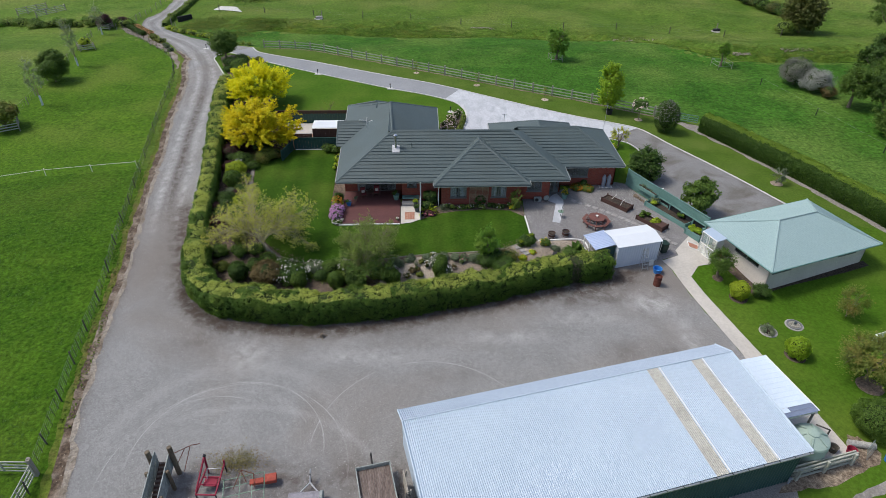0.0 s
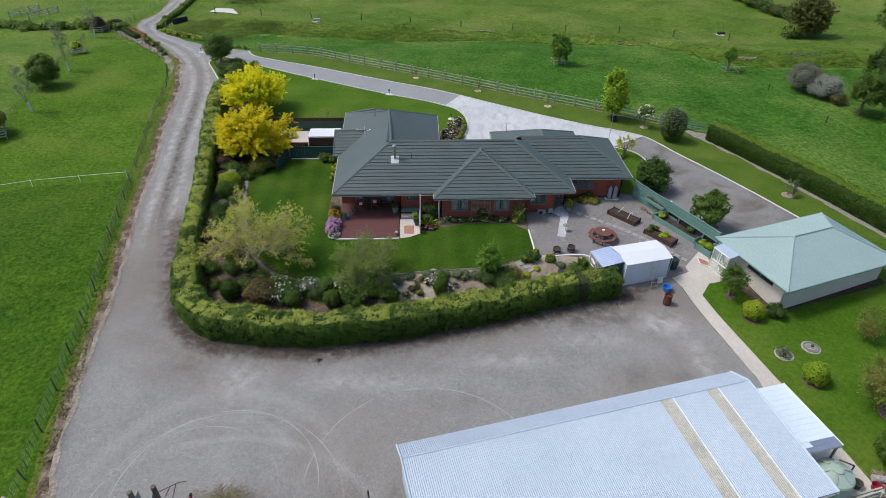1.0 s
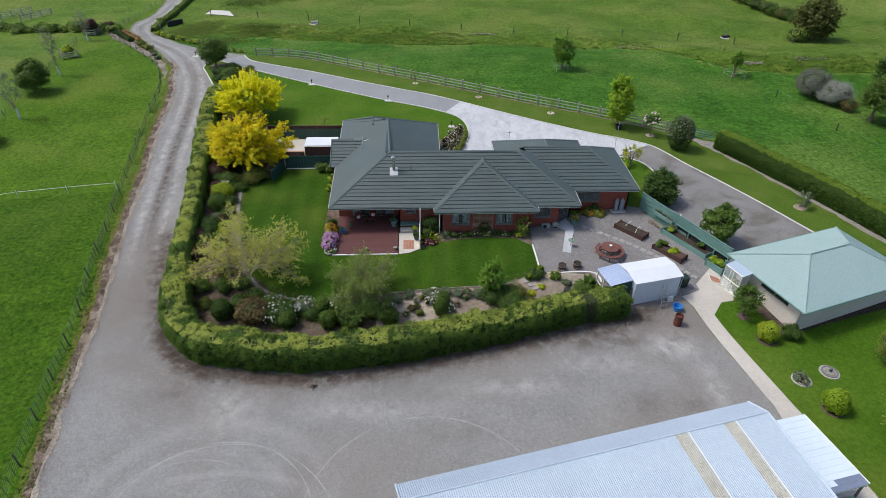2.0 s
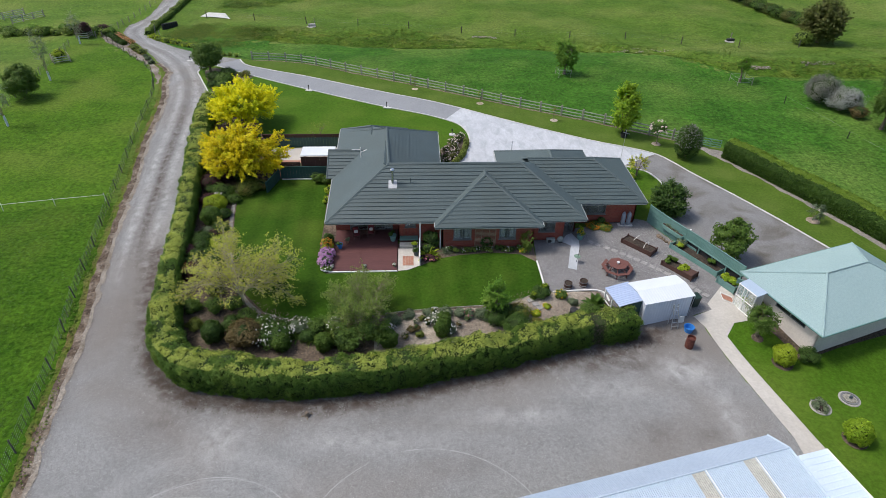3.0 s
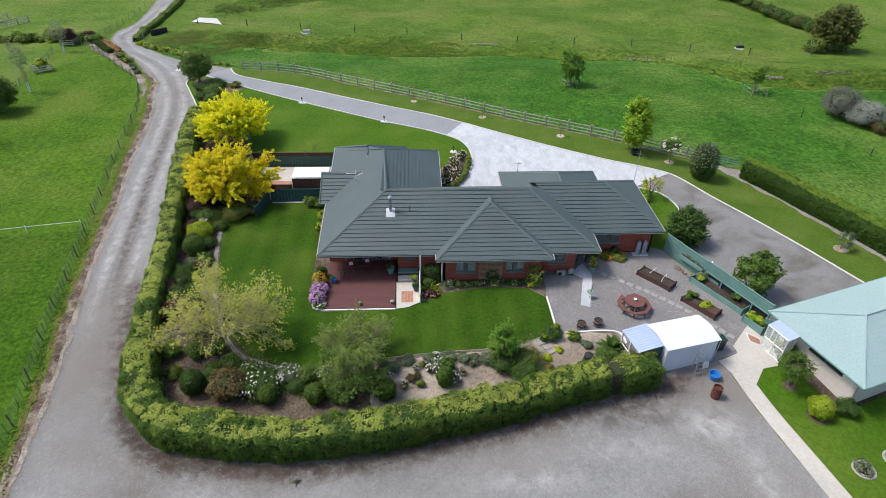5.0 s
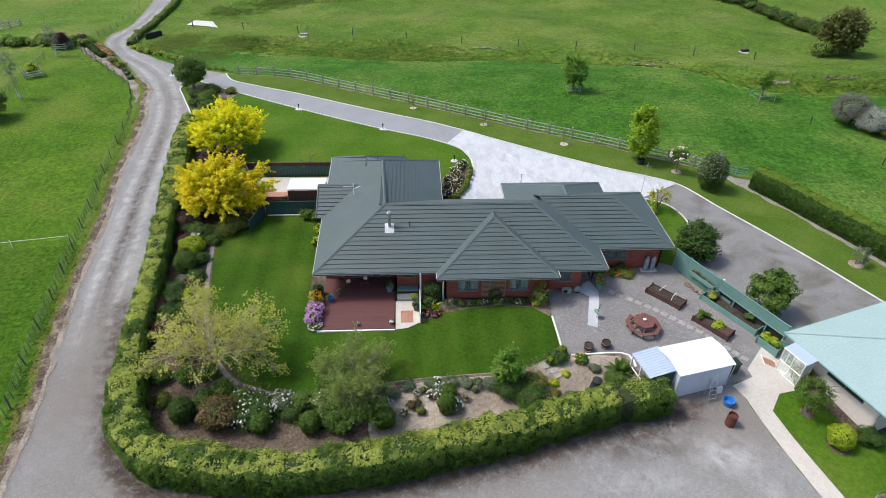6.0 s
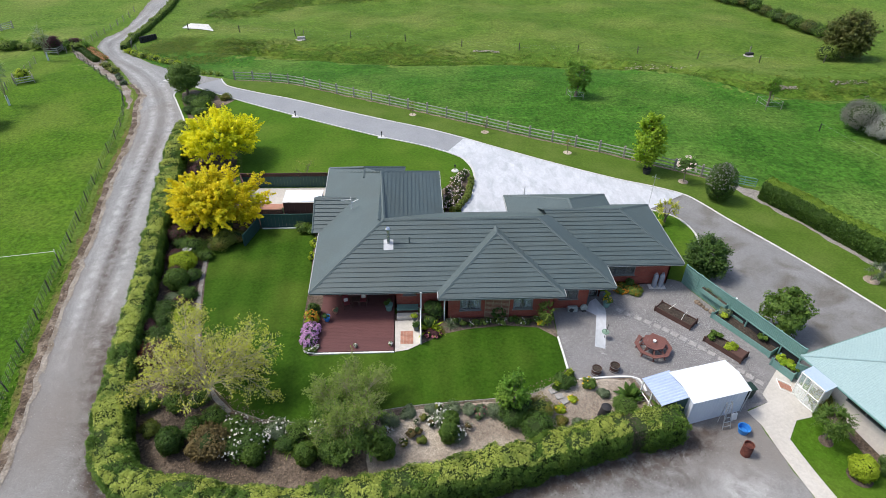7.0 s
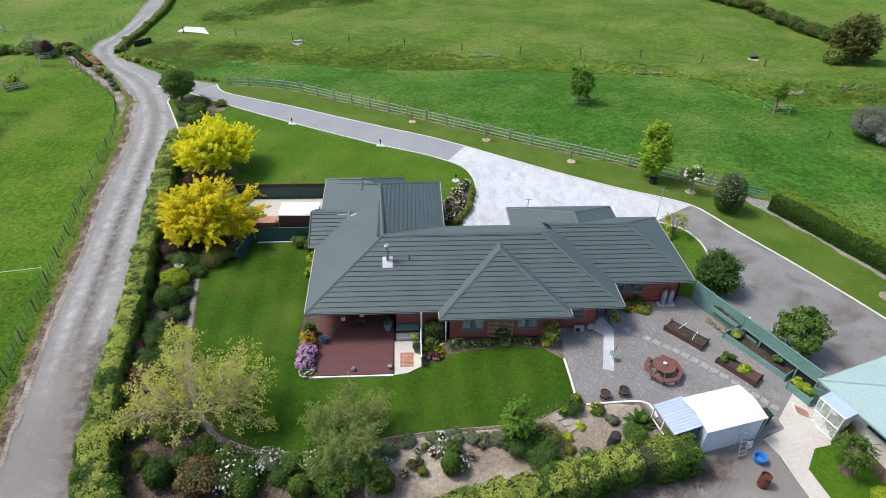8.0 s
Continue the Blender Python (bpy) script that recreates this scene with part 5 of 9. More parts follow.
PLANES = [
    [(-7.12, 48.6, E_), (14.35, 48.6, E_), R2, R1],
    [(-7.65, 66.9, E_), (-7.12, 48.6, E_), R1, NA, CA],
    [(14.35, 48.6, E_), (14.35, 58.65, E_), R2],
    [(14.35, 58.65, E_), (-7.0, 58.65, E_), R1, R2],
    [(1.78, 47.75, E_), (10.56, 47.75, E_), GA],
    [(1.78, 53.0, E_), (1.78, 47.75, E_), GA, GB],
    [(10.56, 47.75, E_), (10.56, 53.0, E_), GB, GA],
    [(12.2, 51.2, E_), (20.25, 51.2, E_), WA, WB],
    [(20.25, 51.2, E_), (20.25, 59.55, E_), WA],
    [(20.25, 59.55, E_), (10.2, 59.55, E_), WB, WA],
    [(8.05, 61.4, E_), (8.05, 55.37, E_), BB, BA],
    [(16.95, 55.37, E_), (16.95, 61.4, E_), BA, BB],
    [(16.95, 61.4, E_), (8.05, 61.4, E_), BA],
    [(2.55, 53.6, E_), (2.55, 66.0, E_), NA, (-2.5, 53.6, 5.2)],
    [(2.55, 66.0, E_), (-7.6, 66.0, E_), NA],
    [(-0.6, 61.5, E_), (-0.6, 66.9, E_), CA, (-4.1, 61.5, 4.38)],
    [(-0.6, 66.9, E_), (-7.65, 66.9, E_), CA],
    [(-7.85, 56.0, E_), (-4.2, 56.0, E_), DB, DA],
    [(-4.2, 61.6, E_), (-7.85, 61.6, E_), DA, DB],
]
for q in PLANES:
    roof_plane(q)
for a, b in ((R1, R2), ((-7.12, 48.6, E_), R1), ((14.35, 48.6, E_), R2), ((1.78, 47.75, E_), GA), ((10.56, 47.75, E_), GA), (GA, GB), ((20.25, 51.2, E_), WA), ((20.25, 59.55, E_), WA), (WA, WB), (BA, BB), ((8.05, 61.4, E_), BA), ((16.95, 61.4, E_), BA), (R1, NA), ((2.55, 66.0, E_), NA), ((-0.6, 66.9, E_), CA), ((-7.65, 66.9, E_), CA), (DA, DB)):
    cap(a, b)
for a, b in (((-7.12, 48.6), (1.78, 48.6)), ((1.78, 48.6), (1.78, 47.75)), ((1.78, 47.75), (10.56, 47.75)), ((10.56, 47.75), (10.56, 48.6)), ((10.56, 48.6), (14.35, 48.6)), ((14.35, 48.6), (14.35, 51.2)), ((14.35, 51.2), (20.25, 51.2)), ((20.25, 51.2), (20.25, 59.55)), ((20.25, 59.55), (16.95, 59.55)), ((16.95, 59.55), (16.95, 61.4)), ((16.95, 61.4), (8.05, 61.4)), ((8.05, 61.4), (8.05, 58.65)), ((8.05, 58.65), (2.55, 58.65)), ((2.55, 58.65), (2.55, 66.0)), ((2.55, 66.0), (-0.6, 66.0)), ((-0.6, 66.9), (-7.65, 66.9)), ((-7.65, 66.9), (-7.12, 48.6))):
    fascia(a, b)
# gable barge boards on the west end
for a, b in (((-7.87, 56.0, E_), DA), (DA, (-7.87, 61.6, E_))):
    bm = bmesh.new()
    rod(bm, a, b, 0.09, None, 4)
    part("barge_board", bm, M_ROOFCAP, house)

WALL = [(-6.7, 51.0), (-1.3, 51.0), (-1.3, 49.6), (0.6, 49.6), (0.6, 49.2), (2.35, 49.2), (2.35, 48.35), (10.0, 48.35), (10.0, 49.2), (12.7, 49.2), (12.7, 50.4), (14.0, 50.4), (14.0, 51.8), (19.65, 51.8), (19.65, 58.95), (16.35, 58.95), (16.35, 60.8), (8.65, 60.8), (8.65, 58.05), (1.95, 58.05), (1.95, 65.4), (-1.2, 65.4), (-1.2, 66.3), (-7.05, 66.3), (-6.9, 57)]

def wall_run(a, b, openings):
    """A brick wall from a to b with real openings."""
    a, b = Vector((*a, 0)), Vector((*b, 0))
    d = b - a
    L_, ang = d.length, math.degrees(math.atan2(d.y, d.x))
    bm = bmesh.new()
    xs = sorted({0.0, L_, *[q for o in openings for q in o[:2]]})
    for x0, x1 in zip(xs, xs[1:]):
        hole = [o for o in openings if o[0] <= x0 + 1e-6 and o[1] >= x1 - 1e-6]
        spans = [(-0.15, EAVE - 0.05)] if not hole else [(-0.15, hole[0][2]), (hole[0][3], EAVE - 0.05)]
        for z0, z1 in spans:
            if z1 - z0 > 0.02:
                c = a + d.normalized() * (x0 + x1) / 2 + Vector((-d.y, d.x, 0)).normalized() * 0.055
                box(bm, c.x, c.y, (z0 + z1) / 2, x1 - x0, 0.11, z1 - z0, ang)
    bmesh.ops.remove_doubles(bm, verts=bm.verts, dist=0.002)
    part("wall", bm, M_BRICK, house, "red brick wall")
    for x0, x1, z0, z1 in openings:
        window(a + d.normalized() * (x0 + x1) / 2, ang, x1 - x0, z0, z1, b.x < 10.5)


def window(c, ang, w, z0, z1, drapes=True):
    m = Matrix.Translation((c.x, c.y, 0)) @ Matrix.Rotation(radians(ang), 4, "Z")
    h, zc = z1 - z0, (z0 + z1) / 2
    n = max(2, int(round(w / 0.75)))

    def put(name, bm, mtl, parent, label=""):
        bmesh.ops.transform(bm, matrix=m, verts=bm.verts)
        return part(name, bm, mtl, parent, label)

    bm = bmesh.new()
    loops = []
    for y, a, b in ((-0.005, w / 2, h / 2), (-0.005, w / 2 - 0.05, h / 2 - 0.05), (0.065, w / 2 - 0.05, h / 2 - 0.05), (0.065, w / 2, h / 2)):
        loops.append([bm.verts.new((sx * a, y, zc + sz * b)) for sx, sz in ((-1, -1), (1, -1), (1, 1), (-1, 1))])
    for p, q in zip(loops, loops[1:] + loops[:1]):
        for i in range(4):
            bm.faces.new((p[i], p[(i + 1) % 4], q[(i + 1) % 4], q[i]))
    win = put("window", bm, M_FRAME, house, "grey aluminium window frame")
    put("sill", cube(0, -0.04, z0 - 0.03, w + 0.1, 0.16, 0.05), M_FRAME, win)
    for i in range(1, n):
        put("mullion", cube(-w / 2 + w * i / n, 0.03, zc, 0.05, 0.066, h - 0.1), M_FRAME, win)
    for i in range(n):
        put("pane", cube(-w / 2 + 0.05 + (w - 0.1) * (i + 0.5) / n, 0.05, zc, (w - 0.1) / n - 0.04, 0.012, h - 0.1), M_PANE, win).visible_shadow = False
    if not drapes:
        return
    inner = 0.12 if h < 1.5 else 0.3
    for sd in (-1, 1):  # pleated curtains drawn to both sides
        k = max(4, int(w * (0.5 - inner) / 0.07))
        bm = bmesh.new()
        rows = []
        for i in range(k + 1):
            x = sd * w * (inner + (0.5 - inner) * i / k)
            y = 0.17 + 0.03 * (i % 2)
            rows.append([bm.verts.new((x, yy, zz)) for yy, zz in ((y, z0), (y, z1), (y + 0.012, z1), (y + 0.012, z0))])
        for p, q in zip(rows, rows[1:]):
            for i in range(4):
                bm.faces.new((p[i], p[(i + 1) % 4], q[(i + 1) % 4], q[i]))
        bm.faces.new(rows[0])
        bm.faces.new(rows[-1][::-1])
        bmesh.ops.recalc_face_normals(bm, faces=bm.faces)
        put("curtain", bm, M_CURTAIN, win, "pale net curtain behind the glass")


OPEN = {0: [(1.2, 4.9, 0.15, 2.15)], 2: [(0.6, 1.5, 1.3, 1.95)], 6: [(0.95, 2.45, 0.85, 1.95), (4.75, 6.15, 0.85, 1.95)], 8: [(0.55, 1.95, 0.95, 1.95)], 10: [(0.2, 1.15, 0.05, 2.05)], 12: [(0.75, 2.95, 1.0, 2.0)]}
for i, (a, b) in enumerate(zip(WALL, WALL[1:] + WALL[:1])):
    o = OPEN.get(i, [])
    wall_run(a, b, o)
# soffit and an inner floor slab
for x0, y0, x1, y1 in ((-7.0, 48.65, 14.3, 58.6), (1.85, 47.8, 10.5, 48.65), (14.3, 51.25, 20.2, 59.5), (8.1, 58.6, 16.9, 61.35), (-7.5, 58.6, 2.5, 65.95)):
    part("soffit", cube((x0 + x1) / 2, (y0 + y1) / 2, EAVE - 0.06, x1 - x0, y1 - y0, 0.03), M_SOFFIT, house, "pale soffit lining")
part("floor_slab", prism(WALL, -0.1, 0.1), M_STONE, house, "concrete floor slab")
part("veranda_post", cube(0.55, 48.5, 1.2, 0.12, 0.12, 2.5, w=0.01), M_FASCIA, house, "white veranda post")
part("downpipe", rods([((2.2, 48.2, 0), (2.2, 48.2, EAVE - 0.1))], 0.045, 8), M_FASCIA, house, "white downpipe")
part("side_screen", cube(0.5, 47.15, 0.5, 0.07, 2.7, 1.0, w=0.01), M_FASCIA, house, "low white screen wall")
# flue
flue = part("flue", lathe([(0.3, 3.95), (0.28, 4.05), (0.12, 4.12), (0.12, 5.35), (0.2, 5.38), (0.2, 5.5), (0.13, 5.6)], 16, Matrix.Translation((-1.7, 51.9, 0.0))), M_CHROME, house, "bright steel chimney flue")
part("flashing", cube(-1.7, 51.75, 4.2, 0.7, 0.85, 0.06, rx=28.6), M_STEEL, flue, "square metal flashing")
part("vent_pipe", rods([((-0.2, 51.9, 4.2), (-0.2, 51.9, 4.75))], 0.04, 8), M_ROOFCAP, house)
part("aerial", rods([((-4.75, 57.1, 4.0), (-4.75, 57.1, 5.05)), ((-4.75, 57.1, 4.8), (-5.5, 56.8, 4.95)), ((-4.75, 57.1, 4.55), (-4.2, 57.3, 4.7))], 0.035, 6), M_FASCIA, house, "white roof aerial with two arms")
part("aerial", rods([((9.6, 60.2, 3.0), (9.6, 60.2, 4.1)), ((9.3, 60.2, 4.0), (9.9, 60.2, 4.0))], 0.025, 5), M_STEEL, house, "metal roof aerial")
part("aerial", rods([((20.2, 59.2, 2.3), (20.2, 59.2, 5.6)), ((19.9, 59.2, 5.4), (20.6, 59.2, 5.2))], 0.02, 5), M_STEEL, house, "thin metal aerial mast")

# veranda deck
deck = thing("deck", pose(-4.0, 47.9, 0), "red-brown stained timber deck under the veranda", "deck")
part("frame", cube(0, 0.4, 0.05, 5.2, 6.1, 0.16), M_DARKWOOD, deck)
bm0 = cube(0, 0, 0, 5.3, 0.139, 0.03, w=0.002)
plank_me = bpy.data.meshes.new("plank")
bm0.to_mesh(plank_me)
bm0.free()
for i in range(44):
    part_me("plank", plank_me, M_DECK, deck).location = (0, -2.62 + i * 0.141, 0.15)
part("step_edge", cube(0, -2.76, 0.06, 5.4, 0.12, 0.14, w=0.01), M_FASCIA, deck, "white concrete edge of the deck")
sheet("entry_paving", [(-1.25, 45.15), (-0.4, 45.3), (0.5, 45.85), (0.55, 48.2), (-1.3, 48.2)], M_PATH, 0.09, "pale concrete landing beside the deck", "paving", 0.4)
matob = thing("brick_mat", at(-0.45, 46.5, 0.1), "inset panel of red brick pavers", "paving")
bm0 = cube(0, 0, 0, 0.21, 0.1, 0.03, w=0.006)
paver = bpy.data.meshes.new("brick")
bm0.to_mesh(paver)
bm0.free()
for i in range(4):
    for j in range(11):
        part_me("brick", paver, M_TERRA, matob).location = (-0.34 + i * 0.222, -0.6 + j * 0.115, 0)
steps = thing("entry_steps", at(-0.4, 48.45), "timber bench and step by the veranda", "steps")
part("step", cube(0, 0.1, 0.15, 1.55, 0.5, 0.3, w=0.01), M_PATH, steps)
part("bench", cube(0, 0.75, 0.45, 1.55, 0.6, 0.08, w=0.01), M_TEAL, steps, "green painted bench top")
part("bench_front", cube(0, 0.5, 0.22, 1.5, 0.05, 0.4), M_DARKWOOD, steps)


def wicker_chair(x, y, rz):
    ob = thing("veranda_chair", pose(x, y, 0.16, 0, 0, rz), "dark outdoor chair with a red and white cushion", "chair", "chairs on the deck")
    part("seat", cube(0, 0, 0.4, 0.55, 0.55, 0.06, w=0.015), M_DARKWOOD, ob)
    part("backrest", cube(0, 0.27, 0.7, 0.55, 0.05, 0.6, w=0.015, rx=-10), M_DARKWOOD, ob)
    for sx in (-0.24, 0.24):
        for sy in (-0.24, 0.24):
            part("leg", cube(sx, sy, 0.19, 0.05, 0.05, 0.38), M_DARKWOOD, ob)
        part("armrest", cube(sx * 1.1, 0, 0.6, 0.06, 0.5, 0.04, w=0.01), M_DARKWOOD, ob)
    part("cushion", cube(0, -0.02, 0.46, 0.48, 0.5, 0.08, w=0.03), M_CRIMSON, ob, "dark red seat cushion")
    part("cushion", cube(0, 0.22, 0.74, 0.46, 0.09, 0.5, w=0.035, rx=-10), M_CRIMSON, ob, "dark red back cushion")
    part("pillow", cube(0, 0.13, 0.63, 0.3, 0.1, 0.26, w=0.04, rx=-18), M_CUSHION, ob, "white scatter pillow")


wicker_chair(-4.82, 49.66, 20)
wicker_chair(-3.62, 50.0, -3)
tbl = thing("deck_table", pose(-4.2, 49.95, 0.16, 0, 0, 8), "small dark table between the chairs", "table")
part("tabletop", cube(0, 0, 0.5, 0.55, 0.55, 0.04, w=0.01), M_DARKWOOD, tbl)
for sx in (-0.22, 0.22):
    for sy in (-0.22, 0.22):
        part("leg", cube(sx, sy, 0.24, 0.05, 0.05, 0.48), M_DARKWOOD, tbl)


def flower_pot(x, y, z, r, h, body, leaf, flower, label, name="flower_pot"):
    ob = thing(name, pose(x, y, z), label, "plant pot")
    part("pot", lathe([(r * 0.65, 0), (r * 0.85, h * 0.5), (r, h * 0.95), (r * 1.05, h), (r * 0.85, h * 0.98)], 16), body, ob)
    c, p, nr = clumps(6, 60, (r * 0.9, r * 0.9, h * 0.4), (0, 0, h * 1.25), r * 0.5)
    part_me("leaves", leaves("leaves", p, nr, 0.05, leaf), None, ob)
    if flower:
        d = ball_points(60)
        part_me("blossom", leaves("blossom", d * np.array((r, r, h * 0.5)) + np.array((0, 0, h * 1.35)), d, 0.055, flower, 0.9), None, ob)


flower_pot(-6.45, 45.6, 0.16, 0.12, 0.14, M_STONE, L_MID, F_WHITE, "small pot of white flowers on the deck corner")
flower_pot(-3.9, 45.6, 0.16, 0.12, 0.14, M_STONE, L_MID, F_WHITE, "small pot of white flowers on the deck edge")
flower_pot(-1.55, 45.7, 0.16, 0.12, 0.14, M_STONE, L_MID, F_WHITE, "small pot of white flowers on the deck corner")
flower_pot(-1.75, 49.3, 0.16, 0.3, 0.55, M_TEAL, L_DARK, None, "teal glazed pot on the deck")
flower_pot(-6.1, 48.3, 0.16, 0.25, 0.4, M_BLUE, L_DARK, None, "blue glazed pot on the deck")
flower_pot(-5.57, 49.05, 0.16, 0.2, 0.35, M_TERRA, L_GREY, None, "terracotta pot on the deck")
flower_pot(0.1, 48.0, 0.35, 0.25, 0.35, M_POT, L_LIME, None, "dark pot with a lime green plant by the steps")
flower_pot(0.2, 47.2, 0.1, 0.25, 0.45, M_POT, L_DARK, None, "dark glazed pot on the landing")

# trellis on the front wall
trel = thing("trellis", pose(5.95, 48.27, 0.15), "timber slat trellis with climbers on the brick wall", "trellis")
for i in range(15):
    part("slat", cube(0, 0, 0.1 + i * 0.12, 1.75, 0.03, 0.04), M_SLAT, trel)
for x in (-0.85, -0.3, 0.3, 0.85):
    part("upright", cube(x, 0.03, 0.9, 0.05, 0.03, 1.85), M_SLAT, trel)
c, p, nr = clumps(12, 60, (0.6, 0.08, 0.5), (0.1, -0.08, 0.45), 0.16)
part_me("climber", leaves("climber", p, nr, 0.05, L_DARK), None, trel, "dark green climbing plant")

# gas bottles
for i, x in enumerate((18.55, 19.05)):
    ob = thing("gas_bottle", pose(x, 51.45, 0.06), "tall grey gas bottle against the brick wall", "gas bottle", "gas bottles")
    part("cylinder", lathe([(0.15, 0), (0.19, 0.05), (0.19, 1.05), (0.15, 1.15), (0.06, 1.2)], 18), M_CYL, ob)
    part("collar", lathe([(0.1, 1.14), (0.1, 1.3), (0.085, 1.31)], 14), M_CYL, ob)
    part("valve", lathe([(0.03, 1.2), (0.03, 1.28), (0.05, 1.3), (0.02, 1.34)], 10), M_TERRA, ob, "brass valve")
slab = thing("gas_slab", pose(18.8, 51.45, 0.03), "small concrete slab under the gas bottles", "slab")
part("slab", cube(0, 0, 0.0, 1.3, 0.55, 0.08, w=0.01), M_KERB, slab)

# ---- iron shed, garage, garden shed ----
def wavy(name, p0, p1, q0, q1, material, pitch=0.11, amp=0.013, shape=(0, 1, 0, -1)):
    """Corrugated sheet between the edge p0-p1 and the edge q0-q1; ribs run from one edge to the other."""
    p0, p1, q0, q1 = (np.array(q, float) for q in (p0, p1, q0, q1))
    n = max(2, int(np.linalg.norm(p1 - p0) / pitch * 4))
    u = np.linspace(0, 1, n + 1)[:, None]
    nr = np.cross(p1 - p0, q0 - p0)
    nr = nr / np.linalg.norm(nr)
    if nr[2] < 0:
        nr = -nr
    w = np.array(shape)[np.arange(n + 1) % len(shape)][:, None] * amp
    a, b = p0 + (p1 - p0) * u + nr * w, q0 + (q1 - q0) * u + nr * w
    v = np.concatenate([a, b, a - nr * 0.012, b - nr * 0.012])
    m = n + 1
    i = np.arange(n)
    f = np.concatenate([np.stack([i, i + 1, m + i + 1, m + i], 1), np.stack([2 * m + i, 3 * m + i, 3 * m + i + 1, 2 * m + i + 1], 1), np.stack([i, 2 * m + i, 2 * m + i + 1, i + 1], 1), np.stack([m + i, m + i + 1, 3 * m + i + 1, 3 * m + i], 1)])
    me = arrays(name, v, f, material)
    me.shade_flat()
    return me


SG = -0.95
shed = thing("iron_shed", pose(-0.65, 22.75, SG, 0, 0, 12.9), "long farm shed with corrugated zinc roof and dark green walls", "shed")
LN, WD, HE, RD, HR = 20.25, 7.85, 3.03, 1.1, 3.58  # length, width, eave, ridge distance, ridge height
part_me("far_roof", wavy("far_roof", (-0.2, 0.25, HE - 0.12), (LN + 0.25, 0.25, HE - 0.12), (-0.2, -RD, HR), (LN + 0.25, -RD, HR), M_ZINCSHADE), None, shed, "zinc corrugated roof slope")


def shed_slope(x0, x1, mtl, name, lab="", dz=0.0):
    part_me(name, wavy(name, (x0, -RD, HR + dz), (x1, -RD, HR + dz), (x0, -WD - 0.25, HE + dz), (x1, -WD - 0.25, HE + dz), mtl), None, shed, lab)


shed_slope(-0.2, 14.6, M_ZINC, "near_roof", "zinc corrugated roof slope")
shed_slope(14.6, 15.35, M_SKYLIGHT, "roof_light", "weathered translucent roof strip")
shed_slope(15.35, 17.6, M_ZINC, "near_roof", "zinc corrugated roof slope")
shed_slope(17.6, 18.3, M_SKYLIGHT, "roof_light", "weathered translucent roof strip")
shed_slope(18.3, LN + 0.25, M_ZINC, "near_roof", "zinc corrugated roof slope")
part("ridge_cap", rods([((-0.2, -RD, HR), (LN + 0.25, -RD, HR))], 0.05, 8), M_ZINC, shed)
for y0, y1, h0, h1, nm in ((-0.03, 0.03, HE - 0.15, HE - 0.15, "front_wall"), (-WD - 0.03, -WD + 0.03, HE - 0.05, HE - 0.05, "back_wall")):
    part_me(nm, wavy(nm, (0, (y0 + y1) / 2, -0.1), (LN, (y0 + y1) / 2, -0.1), (0, (y0 + y1) / 2, h0), (LN, (y0 + y1) / 2, h1), M_DARKGREEN, 0.2, 0.02), None, shed, "dark green corrugated wall")
for x, mt in ((0.0, M_ZINC), (LN, M_DARKGREEN)):
    bm = bmesh.new()
    prof = [(0, -0.1), (0, HE - 0.15), (-RD, HR - 0.05), (-WD, HE - 0.05), (-WD, -0.1)]
    a, b = [[bm.verts.new((x + s, y, z)) for y, z in prof] for s in (-0.03, 0.03)]
    bm.faces.new(a)
    bm.faces.new(b[::-1])
    for i in range(5):
        bm.faces.new((a[i], b[i], b[(i + 1) % 5], a[(i + 1) % 5]))
    bmesh.ops.recalc_face_normals(bm, faces=bm.faces)
    part("end_wall", bm, mt, shed)
for x in (15.42, 18.37):
    part("flashing", rods([((x, -RD, HR + 0.02), (x, -WD - 0.25, HE + 0.02))], 0.03, 4), M_FASCIA, shed, "white lap strip")
part("gutter", cube(LN / 2, -WD - 0.29, HE - 0.1, LN + 0.4, 0.1, 0.09), M_STEEL, shed, "grey steel gutter")
for i in range(22):
    part("gutter_clip", cube(0.3 + i * 0.95, -WD - 0.29, HE - 0.05, 0.04, 0.12, 0.02), M_BLACK, shed)
part("barge", rods([((-0.2, 0.25, HE - 0.12), (-0.2, -RD, HR)), ((-0.2, -RD, HR), (-0.2, -WD - 0.25, HE))], 0.06, 4), M_ZINC, shed)
part("barge", rods([((LN + 0.25, 0.25, HE - 0.12), (LN + 0.25, -RD, HR)), ((LN + 0.25, -RD, HR), (LN + 0.25, -WD - 0.25, HE))], 0.06, 4), M_ZINC, shed)
part("downpipe", rods([((LN - 0.1, -WD - 0.14, 0.55), (LN - 0.1, -WD - 0.14, 0.1))], 0.07, 8), M_CYL, shed, "short grey outlet pipe")
# lean-to beside the shed
lean = thing("lean_to", pose(-0.65, 22.75, SG, 0, 0, 12.9), "low white corrugated lean-to roof on posts", "lean-to")
x0, x1, ya, yb = LN + 0.35, 23.25, -1.15, -5.7
M_LEAN = mat("pale blue-white sheet", (0.58, 0.68, 0.79), (0.66, 0.76, 0.86), 0.6, 12.0, 0.6, spec=0.2)
M_SLATE = mat("slate blue sheet", (0.16, 0.2, 0.29), (0.21, 0.25, 0.35), 1, 10, 0.5)


def lean_z(x):
    return 2.68 - 0.1 * (x - x0) / (x1 - x0)


def lean_sheet(name, xa, xb, y0, y1, mtl, label=""):
    part_me(name, wavy(name, (xa, y0, lean_z(xa)), (xa, y1, lean_z(xa)), (xb, y0, lean_z(xb)), (xb, y1, lean_z(xb)), mtl, 0.24, 0.02, (0, 0, 0, 0, 0, 1)), None, lean, label)


lean_sheet("roof", x0, x1, ya, yb + 0.62, M_LEAN)
